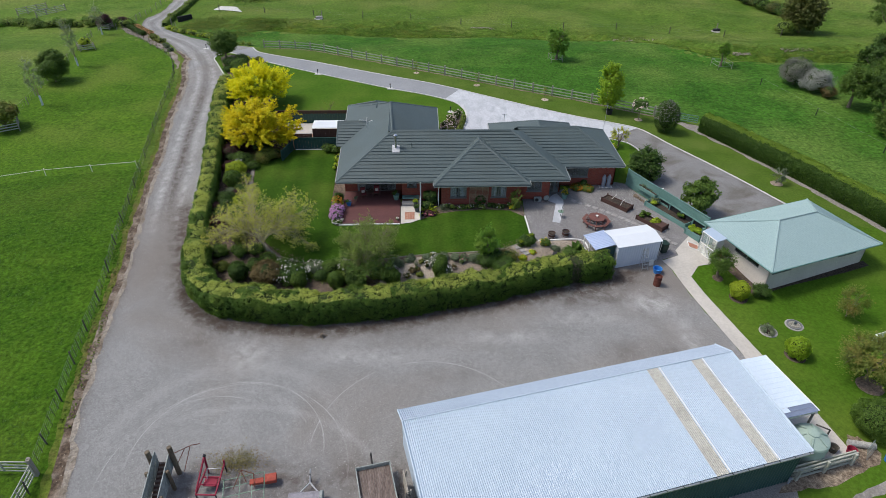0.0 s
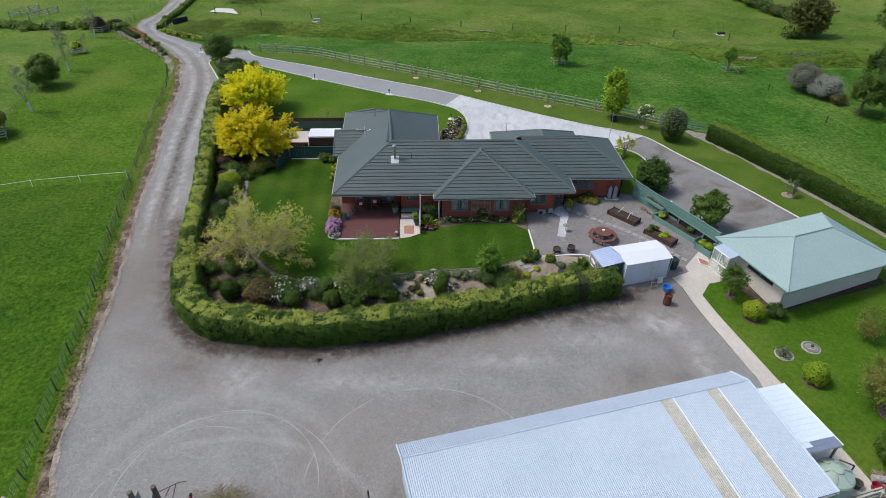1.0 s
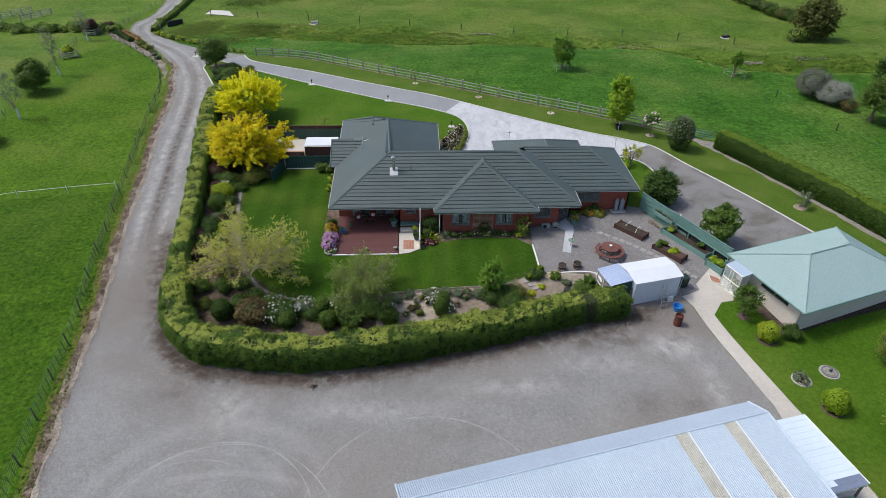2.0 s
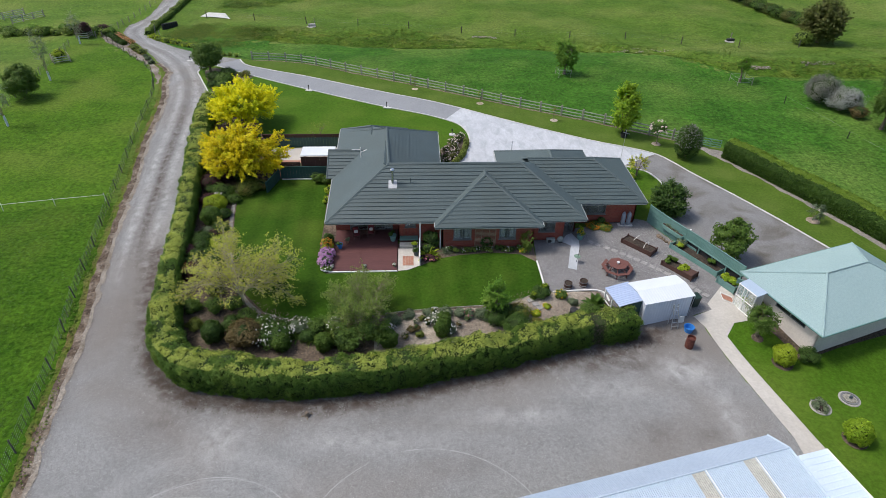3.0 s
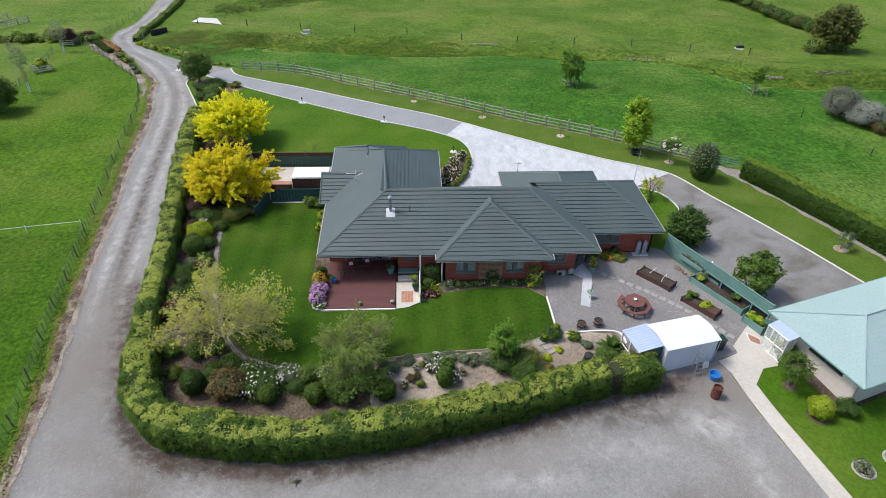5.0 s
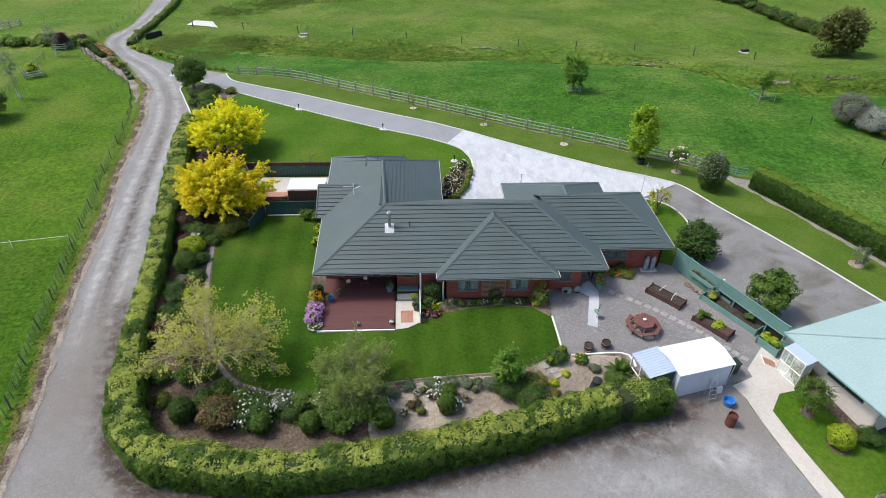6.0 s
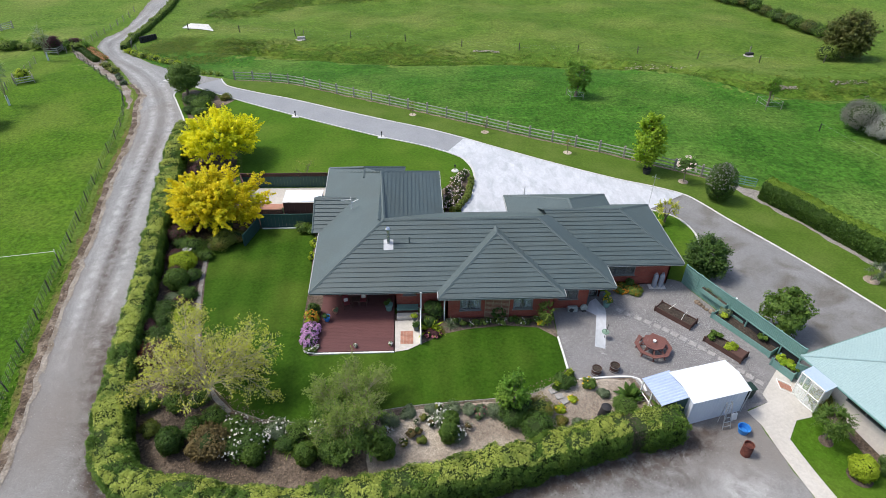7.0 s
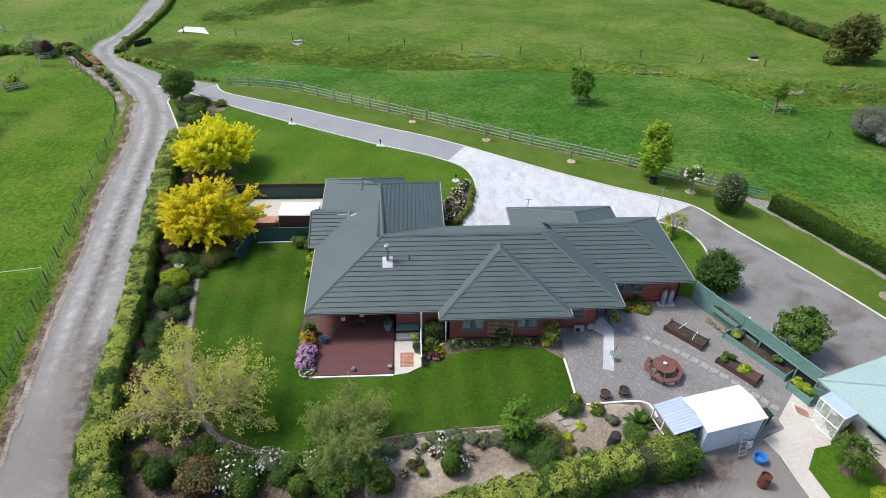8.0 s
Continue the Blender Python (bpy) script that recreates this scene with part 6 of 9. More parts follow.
lean_sheet("roof", x0, x0 + 0.95, yb + 0.62, yb + 0.3, M_LEAN)
lean_sheet("roof_end", x0 + 0.95, x1, yb + 0.62, yb + 0.3, M_SLATE, "slate blue end sheet")
lean_sheet("roof_end", x0, x1, yb + 0.3, yb, M_SLATE, "slate blue end sheet")
part("edge_trim", cube(x1 + 0.02, (ya + yb) / 2, lean_z(x1) + 0.01, 0.05, ya - yb, 0.06), M_FASCIA, lean, "white edge trim")
for x, y in ((x1 - 0.1, ya - 0.2), (x1 - 0.1, yb + 0.15), (x1 - 0.1, -3.2)):
    part("post", cube(x, y, 1.2, 0.1, 0.1, 2.5), M_WOOD, lean)
part("beam", cube(x1 - 0.1, (ya + yb) / 2, 2.41, 0.08, ya - yb, 0.14), M_FASCIA, lean)
part("end_beam", cube((x0 + x1) / 2, yb + 0.06, 2.48, x1 - x0, 0.06, 0.14), M_FASCIA, lean)

tank = thing("water_tank", pose(22.6, 21.35, SG) @ Matrix.Diagonal((0.96, 0.96, 1.0, 1)), "round pale green plastic water tank", "water tank")
part("shell", lathe([(1.02, 0), (1.05, 0.1), (1.05, 1.55), (1.0, 1.65), (0.35, 1.95), (0.3, 1.97)], 40), M_TANK, tank)
part("lid", lathe([(0.32, 1.95), (0.34, 2.02), (0.2, 2.06), (0.05, 2.07)], 20), M_TANK, tank)
for a in range(0, 360, 60):
    part("rib", cube(0.68 * math.cos(radians(a)), 0.68 * math.sin(radians(a)), 1.84, 0.55, 0.12, 0.09, rz=a, ry=24, w=0.02), M_TANK, tank)
part("pipe", rods([((0.5, 0.6, 1.95), (1.25, 0.3, 1.8)), ((1.25, 0.3, 1.8), (1.25, 0.3, 0.1))], 0.045, 8), M_DARKPOST, tank, "dark outlet pipe")

# garage with a hipped pale green roof
GG = -0.72
gar = thing("garage", pose(31.32, 40.65, GG, 0, 0, 18.1), "cream garage with a hipped pale green ribbed roof", "garage")
hx, hy, ge, gr, rx_ = 5.75, 3.75, 2.32, 3.95, 1.98


def ribbed(name, pts, label=""):
    """A hip slope in sheet metal with low ribs running up the slope."""
    P = [Vector(p) for p in pts]
    u = (P[1] - P[0]).normalized()
    L_ = (P[1] - P[0]).length
    flat = [((p - P[0]).dot(u), (p - P[0] - u * (p - P[0]).dot(u)).length) for p in P]
    v = (P[2] - P[0] - u * (P[2] - P[0]).dot(u)).normalized()
    n = u.cross(v)
    bm = bmesh.new()
    ribs = []
    lo = [bm.verts.new(p) for p in P]
    hi = [bm.verts.new(p - n * 0.04) for p in P]
    bm.faces.new(lo)
    bm.faces.new(hi[::-1])
    for i in range(len(P)):
        bm.faces.new((lo[i], hi[i], hi[(i + 1) % len(P)], lo[(i + 1) % len(P)]))
    top = max(b for a, b in flat)
    xl, xr = flat[-1][0], flat[2][0]
    k = 0.12
    while k < L_ - 0.1:
        lim = top * min(1, k / max(xl, 1e-6), (L_ - k) / max(L_ - xr, 1e-6))
        a, b = P[0] + u * k + n * 0.005, P[0] + u * k + v * lim + n * 0.005
        s = u * 0.022
        rb_ = bmesh.new()
        w = [rb_.verts.new(q) for q in (a - s - n * 0.015, a + n * 0.006, a + s - n * 0.015, b - s - n * 0.015, b + n * 0.006, b + s - n * 0.015)]
        rb_.faces.new((w[0], w[1], w[4], w[3]))
        rb_.faces.new((w[1], w[2], w[5], w[4]))
        rb_.faces.new((w[0], w[2], w[1]))
        ribs.append(rb_)
        k += 0.135
    slope = part(name, bm, M_TEALROOF, gar, label)
    for q in ribs:
        part("rib", q, M_TEALROOF, slope)


c4 = [(-hx, -hy, ge), (hx, -hy, ge), (hx, hy, ge), (-hx, hy, ge)]
ra, rb = (-rx_, 0, gr), (rx_, 0, gr)
ribbed("roof_slope", [c4[0], c4[1], rb, ra])
ribbed("roof_slope", [c4[1], c4[2], rb])
ribbed("roof_slope", [c4[2], c4[3], ra, rb])
ribbed("roof_slope", [c4[3], c4[0], ra])
for a, b in ((ra, rb), (c4[0], ra), (c4[3], ra), (c4[1], rb), (c4[2], rb)):
    bm = bmesh.new()
    rod(bm, Vector(a) + Vector((0, 0, 0.01)), Vector(b) + Vector((0, 0, 0.01)), 0.07, None, 6)
    part("ridge_cap", bm, M_TEALROOF, gar)
iw, id_ = hx - 0.62, hy - 0.62
for a, b, wins in (((-iw, -id_), (iw, -id_), [(0.3, 2.3), (7.2, 9.2)]), ((iw, -id_), (iw, id_), []), ((iw, id_), (-iw, id_), []), ((-iw, id_), (-iw, -id_), [(2.6, 5.2)])):
    a, b = Vector((*a, 0)), Vector((*b, 0))
    d = b - a
    ang, L_ = math.degrees(math.atan2(d.y, d.x)), d.length
    m = Matrix.Translation(a) @ Matrix.Rotation(radians(ang), 4, "Z")
    bm = bmesh.new()
    xs = sorted({0.0, L_, *[q for w in wins for q in w]})
    for x0_, x1_ in zip(xs, xs[1:]):
        hole = any(w[0] <= x0_ + 1e-6 and w[1] >= x1_ - 1e-6 for w in wins)
        for z0, z1 in ([(-0.7, 1.4), (2.1, ge)] if hole else [(-0.7, ge)]):
            box(bm, (x0_ + x1_) / 2, 0.06, (z0 + z1) / 2, x1_ - x0_, 0.12, z1 - z0)
    bmesh.ops.remove_doubles(bm, verts=bm.verts, dist=0.002)
    bmesh.ops.transform(bm, matrix=m, verts=bm.verts)
    part("wall", bm, M_CREAM, gar, "cream plastered wall")
    for w0, w1 in wins:
        bm = bmesh.new()
        for x in (w0 + 0.03, (w0 + w1) / 2, w1 - 0.03):
            box(bm, x, 0.03, 1.75, 0.05, 0.06, 0.7)
        for z in (1.42, 2.08):
            box(bm, (w0 + w1) / 2, 0.03, z, w1 - w0, 0.064, 0.05)
        bmesh.ops.transform(bm, matrix=m, verts=bm.verts)
        wn_ = part("window", bm, M_FRAME, gar, "dark narrow window")
        for s in (0.25, 0.75):
            bm = cube(w0 + (w1 - w0) * s, 0.05, 1.75, (w1 - w0) / 2 - 0.06, 0.01, 0.62)
            bmesh.ops.transform(bm, matrix=m, verts=bm.verts)
            part("pane", bm, M_GLASS, wn_)
part("gutter", rods([((*c4[i][:2], ge - 0.04), (*c4[(i + 1) % 4][:2], ge - 0.04)) for i in range(4)], 0.06, 6), M_TEAL, gar)
part("soffit", cube(0, 0, ge - 0.05, 2 * hx - 0.1, 2 * hy - 0.1, 0.03), M_SOFFIT, gar)
gm = pose(31.32, 40.65, 0, 0, 0, 18.1)
for nm, mt, lab, pts in (
    ("garage_bed", M_MULCH, "narrow bed of brown bark beside the garage wall", [(-iw - 0.02, -id_ - 0.3), (-iw - 0.02, 2.2), (-iw - 0.75, 2.2), (-iw - 0.95, 0.6), (-iw - 0.8, -1.6), (-iw - 1.0, -id_ - 0.2)]),
    ("wall_strip", M_LOAM, "strip of bare dark soil along the garage wall", [(-iw - 0.3, -id_ + 0.02), (-iw - 0.3, -id_ - 0.25), (-2.5, -id_ - 0.22), (0.5, -id_ - 0.4), (3.0, -id_ - 0.55), (iw + 0.4, -id_ - 0.6), (iw + 0.4, -id_ + 0.02)]),
):
    sheet(nm, [tuple((gm @ Vector((*q, 0)))[:2]) for q in pts], mt, 0.05, lab, "garden bed", 0.4)

# glazed porch between courtyard and garage
M_CLEAR = bpy.data.materials.new("clear glazing")
M_CLEAR.use_nodes = True
gb = M_CLEAR.node_tree.nodes["Principled BSDF"]
gb.inputs["Base Color"].default_value, gb.inputs["Roughness"].default_value = (0.9, 0.95, 0.95, 1), 0.08
gb.inputs["Transmission Weight"].default_value, gb.inputs["IOR"].default_value = 0.85, 1.1
porch = thing("glazed_porch", pose(24.65, 40.4, -0.42, 0, 0, -70), "small white framed glass porch with a pale blue roof", "porch")
part("roof", cube(0, 0.1, 2.05, 1.75, 0.95, 0.05, rx=8), mat("pale violet-blue roof sheet", (0.34, 0.43, 0.54), (0.41, 0.5, 0.61), 1, 10, 0.5), porch, "pale blue roof sheet")
part("frame", rods([((x, -0.35, 0), (x, -0.35, 2.0)) for x in (-0.8, 0, 0.8)] + [((x, 0.4, 0), (x, 0.4, 2.1)) for x in (-0.8, 0.8)] + [((-0.8, -0.35, z), (0.8, -0.35, z)) for z in (0.05, 1.0, 2.0)] + [((x, -0.35, z), (x, 0.4, z)) for x in (-0.8, 0.8) for z in (0.05, 2.0)], 0.045, 4), M_FASCIA, porch)
for x in (-0.4, 0.4):
    for z in (0.52, 1.5):
        o = part("pane", cube(x, -0.35, z, 0.72, 0.01, 0.85), M_CLEAR, porch)
        o.visible_shadow = False
part("side_panel", cube(0.8, 0.02, 1.0, 0.03, 0.68, 1.9), M_CREAM, porch)

# garden shed
gs = thing("garden_shed", pose(18.0, 40.6, -0.45, 0, 0, 12.6), "small pale grey garden shed with a low white gable roof", "shed")
W2, D2 = 2.02, 1.28
for a, b in (((-W2 + 0.12, -D2 + 0.1), (W2 - 0.12, -D2 + 0.1)), ((W2 - 0.12, -D2 + 0.1), (W2 - 0.12, D2 - 0.1)), ((W2 - 0.12, D2 - 0.1), (-W2 + 0.12, D2 - 0.1)), ((-W2 + 0.12, D2 - 0.1), (-W2 + 0.12, -D2 + 0.1))):
    part_me("wall", wavy("wall", (*a, -0.4), (*b, -0.4), (*a, 1.98), (*b, 1.98), M_SHEDWALL, 0.22, 0.008), None, gs)
v, f, n, m_ = [], [], 12, 60
for low_ in (0.0, 0.03):
    for i in range(n + 1):
        y = -D2 + 2 * D2 * i / n
        for j in range(m_ + 1):
            v.append((-W2 + 2 * W2 * j / m_, y, 1.98 + 0.23 * (1 - abs(y) / D2) + (0.007 if j % 3 == 0 else 0.0) - low_))
half_ = (n + 1) * (m_ + 1)
for i in range(n):
    for j in range(m_):
        a = i * (m_ + 1) + j
        f += [(a, a + 1, a + m_ + 2, a + m_ + 1), (half_ + a, half_ + a + m_ + 1, half_ + a + m_ + 2, half_ + a + 1)]
edge_ = [i for i in range(m_ + 1)] + [k * (m_ + 1) + m_ for k in range(1, n + 1)] + [n * (m_ + 1) + m_ - i for i in range(1, m_ + 1)] + [(n - k) * (m_ + 1) for k in range(1, n)]
f += [(a, half_ + a, half_ + b, b) for a, b in zip(edge_, edge_[1:] + edge_[:1])]
part_me("roof", quads("roof", v, f, M_WHITE), None, gs, "low white sheet roof")
part("gable_fill", prism([(-W2 + 0.15, -D2 + 0.13), (W2 - 0.15, -D2 + 0.13), (W2 - 0.15, D2 - 0.13), (-W2 + 0.15, D2 - 0.13)], 1.9, 1.96), M_SHEDWALL, gs)
for s in (-1, 1):
    part_me("gable", quads("gable", [(s * (W2 - u), y, z) for u in (0.11, 0.15) for y, z in ((-D2 + 0.1, 1.95), (D2 - 0.1, 1.95), (0, 2.175))], [(0, 1, 2), (5, 4, 3), (0, 3, 4, 1), (1, 4, 5, 2), (2, 5, 3, 0)], M_SHEDWALL), None, gs)
part("downpipe", rods([((W2 - 0.05, -D2, 1.95), (W2 - 0.1, -D2 + 0.05, 0))], 0.03, 6), M_STEEL, gs)
gl = thing("shed_lean_to", pose(15.2, 40.3, -0.45, 0, 0, 12.6), "open lean-to with a pale blue corrugated roof", "lean-to")
part_me("roof", wavy("roof", (-0.95, -1.1, 1.75), (-0.95, 1.1, 1.75), (0.9, -1.1, 1.98), (0.9, 1.1, 1.98), mat("pale blue sheet", (0.34, 0.42, 0.6), (0.41, 0.49, 0.67), 1, 10, 0.5), 0.2, 0.015), None, gl)
for x, y in ((-0.85, -1.0), (-0.85, 1.0), (-0.85, 0)):
    part("post", cube(x, y, 0.75, 0.08, 0.08, 2.0), M_FASCIA, gl)
part("back_wall", cube(0, -1.0, 0.75, 1.8, 0.04, 2.0), M_DARKGREEN, gl)
part("rail", cube(-0.85, 0, 0.7, 0.05, 2.0, 0.08), M_FASCIA, gl)
part("workbench", cube(0.2, 0.2, 0.6, 1.0, 1.3, 0.06), M_WOOD, gl)

# patio behind the gold trees
sheet("patio", [(-13.2, 60.8), (-8.2, 60.8), (-8.0, 67.3), (-16.0, 67.3)], M_PATH, 0.03, "pale concrete patio behind the screen fence", "paving", 0.6)
sheet("patio_pavers", [(-13.3, 60.9), (-10.7, 60.9), (-10.9, 64.4), (-14.6, 64.4)], M_TERRA, 0.05, "terracotta paved part of the patio", "paving", 0.5)
pr_ = thing("patio_shelter", pose(-9.5, 62.2, 0), "flat white patio roof on timber walls", "shelter")
part("roof", cube(0, 0, 2.2, 3.3, 2.0, 0.07, w=0.015), M_WHITE, pr_, "flat white roof sheet")
for i in range(7):
    part("board", cube(-1.4 + i * 0.466, -0.9, 1.1, 0.458, 0.04, 1.9), M_DARKWOOD, pr_)
for x, y in ((-1.55, 0.9), (1.55, 0.9)):
    part("post", cube(x, y, 1.1, 0.1, 0.1, 2.2), M_DARKWOOD, pr_)

# ---- fences ----
def rail_fence(pts):
    ob = thing("rail_fence", pose(0, 0, 0), "weathered post and rail fence along the driveway", "fence")
    p = along(pts, 2.62)
    g = [float(gz(*q)) for q in p]
    bm = cube(0, 0, 0.62, 0.2, 0.19, 1.45, w=0.02)
    me = bpy.data.meshes.new("post")
    bm.to_mesh(me)
    bm.free()
    for (x, y), z in zip(p, g):
        part_me("post", me, M_WOOD, ob).location = (x, y, z)
    for i in range(len(p) - 1):
        (x0, y0), (x1, y1) = p[i], p[i + 1]
        d = math.hypot(x1 - x0, y1 - y0)
        for h in (0.34, 0.72, 1.1):
            b = bmesh.new()
            box(b, (x0 + x1) / 2, (y0 + y1) / 2 - 0.09, (g[i] + g[i + 1]) / 2 + h + rng.uniform(-0.012, 0.012), d, 0.04, 0.105, math.degrees(math.atan2(y1 - y0, x1 - x0)), 0, -math.degrees(math.atan2(g[i + 1] - g[i], d)))
            part("rail", b, M_POST, ob)


rail_fence(RAIL_FENCE)


def wire_fence(pts, label, gap=2.6, h=1.05, wires=(0.25, 0.5, 0.75, 1.0), r=0.055, mtl=None, lean=2.0, wr=0.0035, battens=0):
    ob = thing("wire_fence", pose(0, 0, 0), label, "fence")
    p = along(pts, gap)
    me = bpy.data.meshes.new("post")
    bm = lathe([(r, -0.1), (r, h), (r * 0.7, h + 0.03)], 7)
    bm.to_mesh(me)
    bm.free()
    for i, (x, y) in enumerate(p):
        o = part_me("post", me, mtl or M_WOOD, ob)
        o.matrix_basis = pose(x, y, float(gz(x, y)), rng.normal(0, lean), rng.normal(0, lean), 0) @ Matrix.Diagonal((1, 1, rng.uniform(0.93, 1.08), 1))
    for i in range(len(p) - 1):
        for k in range(battens):
            u = (k + 1) / (battens + 1)
            x, y = p[i] * (1 - u) + p[i + 1] * u
            z = float(gz(x, y))
            part("batten", rods([((x, y, z + 0.1), (x + rng.normal(0, 0.02), y, z + rng.uniform(0.95, 1.08)))], 0.02, 4), M_DARKPOST, ob)
    for w in wires:
        v, f = [], []
        tube(v, f, [(x, y - r, float(gz(x, y)) + w) for x, y in p], [wr] * len(p), 4)
        part_me("wire", quads("wire", v, f, M_FASCIA if wr > 0.0065 else M_DULL), None, ob)


wire_fence([(-20.4, 17), (-20.9, 20.0), (-21.8, 24.5), (-23.3, 31.7), (-24.6, 39.7), (-26.1, 47.4), (-28.0, 56.2), (-31.0, 70.7), (-33.2, 82.3), (-36.0, 90.0), (-38.6, 93.9), (-43.6, 100.2), (-52.0, 111.5)], "post and batten wire paddock fence beside the lane", 3.3, 1.1, (0.25, 0.45, 0.65, 0.85, 1.02), 0.048, M_DARKPOST, battens=4)
wire_fence([(-62, 49.5), (-41, 53.6), (-37.1, 55.0), (-28.6, 56.6)], "light electric fence across the paddock", 4.2, 0.8, (0.7,), 0.03, M_FASCIA, 2.0, 0.02)
wire_fence([(-45.6, 57), (-47.3, 65.5), (-48.0, 71.4), (-48.6, 75.4), (-50.1, 82.5), (-51.2, 90.5), (-52.3, 96), (-55.1, 106.4)], "old post and batten wire fence under the trees", 2.8, battens=3)
wire_fence([(47.6, 78.8), (48.5, 73.9), (49.6, 69.0), (50.5, 64.5), (51.4, 59.3), (53.5, 48)], "white tape fence in the paddock", 9.0, 1.0, (0.95,), 0.05, M_BLACK, 2.0, 0.005)
wire_fence([(-39, 126), (-31.2, 124.1), (-12.5, 122.3), (-3.0, 120.2), (6.1, 118.1), (16.1, 116.8), (25.7, 114.8), (35.1, 113.6), (45.0, 111.9), (66, 108)], "sparse post and wire fence along the gully", 9.4, 1.2, (0.5, 0.9), 0.075, M_DARKPOST, 2.0, 0.003)
wire_fence([(-47.2, 140), (-47.0, 126), (-46.4, 119), (-44.2, 115.5)], "post and wire fence beside the lane", 2.6)
wire_fence([(-53.5, 140), (-53.6, 124.5), (-53.2, 119), (-53.6, 112.5)], "post and wire fence along the lane", 2.8)


def board_fence(a, b, h, mtl, label, board=0.16, name="board_fence", top=True, z=None, gapw=0.01, parts="board"):
    a, b = Vector((*a, 0)), Vector((*b, 0))
    d = b - a
    z0 = float(gz((a.x + b.x) / 2, (a.y + b.y) / 2)) if z is None else z
    ob = thing(name, Matrix.Translation((a.x, a.y, z0)) @ Matrix.Rotation(math.atan2(d.y, d.x), 4, "Z"), label, "fence")
    bm = cube(0, 0, h / 2, board - gapw, 0.03, h, w=0.004)
    me = bpy.data.meshes.new(parts)
    bm.to_mesh(me)
    bm.free()
    n = int(d.length / board)
    for i in range(n):
        part_me(parts, me, mtl, ob).location = ((i + 0.5) * d.length / n, 0, 0)
    k = max(2, int(round(d.length / 2.2)) + 1)
    for i in range(k):
        part("post", cube(d.length * i / (k - 1), 0.07, h / 2, 0.1, 0.1, h + 0.08), mtl, ob)
    if top:
        part("rail", cube(d.length / 2, 0.0, h + 0.02, d.length, 0.09, 0.05), mtl, ob)
    return ob


board_fence((-16.3, 67.5), (-7.9, 67.5), 1.2, M_DARKGREEN, "dark green steel fence behind the patio", 0.3, top=False, gapw=0.001)
board_fence((-16.3, 67.5), (-7.9, 67.5), 0.36, M_DARKWOOD, "brown timber slats on top of the fence", 0.2, "slat_screen", z=1.24, gapw=0.002)
board_fence((-13.1, 60.6), (-8.5, 60.6), 1.3, M_DARKGREEN, "dark green steel screen fence", 0.3, gapw=0.002)
board_fence((-13.1, 60.75), (-11.2, 60.75), 0.7, M_DARKWOOD, "brown picket panel above the screen fence", 0.17, "picket_panel", z=1.0)
ribbon("fence_edging", [(-13.0, 60.35), (-10.8, 60.35), (-8.6, 60.35)], 0.12, 0.1, M_FASCIA, "white concrete edging under the screen fence", "edging", 0.6)
board_fence((-13.9, 57.8), (-13.2, 60.5), 1.15, M_DARKGREEN, "dark green steel gate panel", 0.3)
board_fence((-16.3, 67.4), (-13.9, 62.0), 1.6, M_DARKWOOD, "dark timber fence beside the gold tree", 0.2)

# green steel wall with planters along the courtyard
gf = board_fence((20.95, 51.9), (21.5, 50.6), 1.75, M_TEAL, "green ribbed steel gate panel", 0.12, "steel_gate")
gf2 = board_fence((21.55, 50.5), (22.75, 47.95), 1.75, M_TEAL, "green ribbed steel fence beside the courtyard", 0.12, "steel_fence")
gf2 = board_fence((22.8, 47.85), (25.2, 42.75), 0.95, M_TEAL, "green ribbed steel wind screen above the planters", 0.12, "steel_fence", z=0.85)
part("shade_cloth", cube(2.8, 0.12, -0.42, 5.6, 0.03, 0.86), M_BLACK, gf2, "black shade cloth")
for i in range(5):
    part("leg", cube(0.05 + i * 1.38, -0.02, -0.4, 0.09, 0.09, 0.85), M_TEAL, gf2)
part("brace_rail", cube(2.8, -0.04, 0.06, 5.6, 0.05, 0.08), M_TEAL, gf2)
for i in range(1):
    part("cap", cube(0.1 + i * 2.7, 0.07, 1.02, 0.13, 0.13, 0.05, w=0.01), M_FASCIA, gf2, "white post cap")


def planter(name, x, y, z, L_, w, h, rz, mtl, label, soil=0.08, crops=()):
    ob = thing(name, pose(x, y, z, 0, 0, rz), label, "planter")
    for sy in (-1, 1):
        for k in range(2):
            part("side_board", cube(0, sy * (w / 2 - 0.02), h * (0.25 + 0.5 * k), L_, 0.045, h * 0.49, w=0.005), mtl, ob)
    for sx in (-1, 1):
        part("end_board", cube(sx * (L_ / 2 - 0.02), 0, h / 2, 0.045, w - 0.09, h), mtl, ob)
    for sx in (-1, 1):
        for sy in (-1, 1):
            part("corner_post", cube(sx * (L_ / 2 + 0.01), sy * (w / 2 + 0.01), h / 2 + 0.03, 0.09, 0.09, h + 0.1, w=0.008), mtl, ob)
    part("soil", cube(0, 0, h / 2 - soil / 2, L_ - 0.1, w - 0.1, h - soil), M_LOAM, ob, "dark garden soil")
    for cx, cy, r, leaf in crops:
        c, p, nr = clumps(8, 60, (r, r, r * 0.5), (cx, cy, h + r * 0.25), r * 0.45)
        part_me("vegetable", leaves("vegetable", p, nr, 0.09, leaf), None, ob)
    return ob


b1 = planter("raised_bed", 18.95, 47.95, 0.03, 2.75, 0.95, 0.42, -49, M_DARKWOOD, "dark timber raised bed under netting")
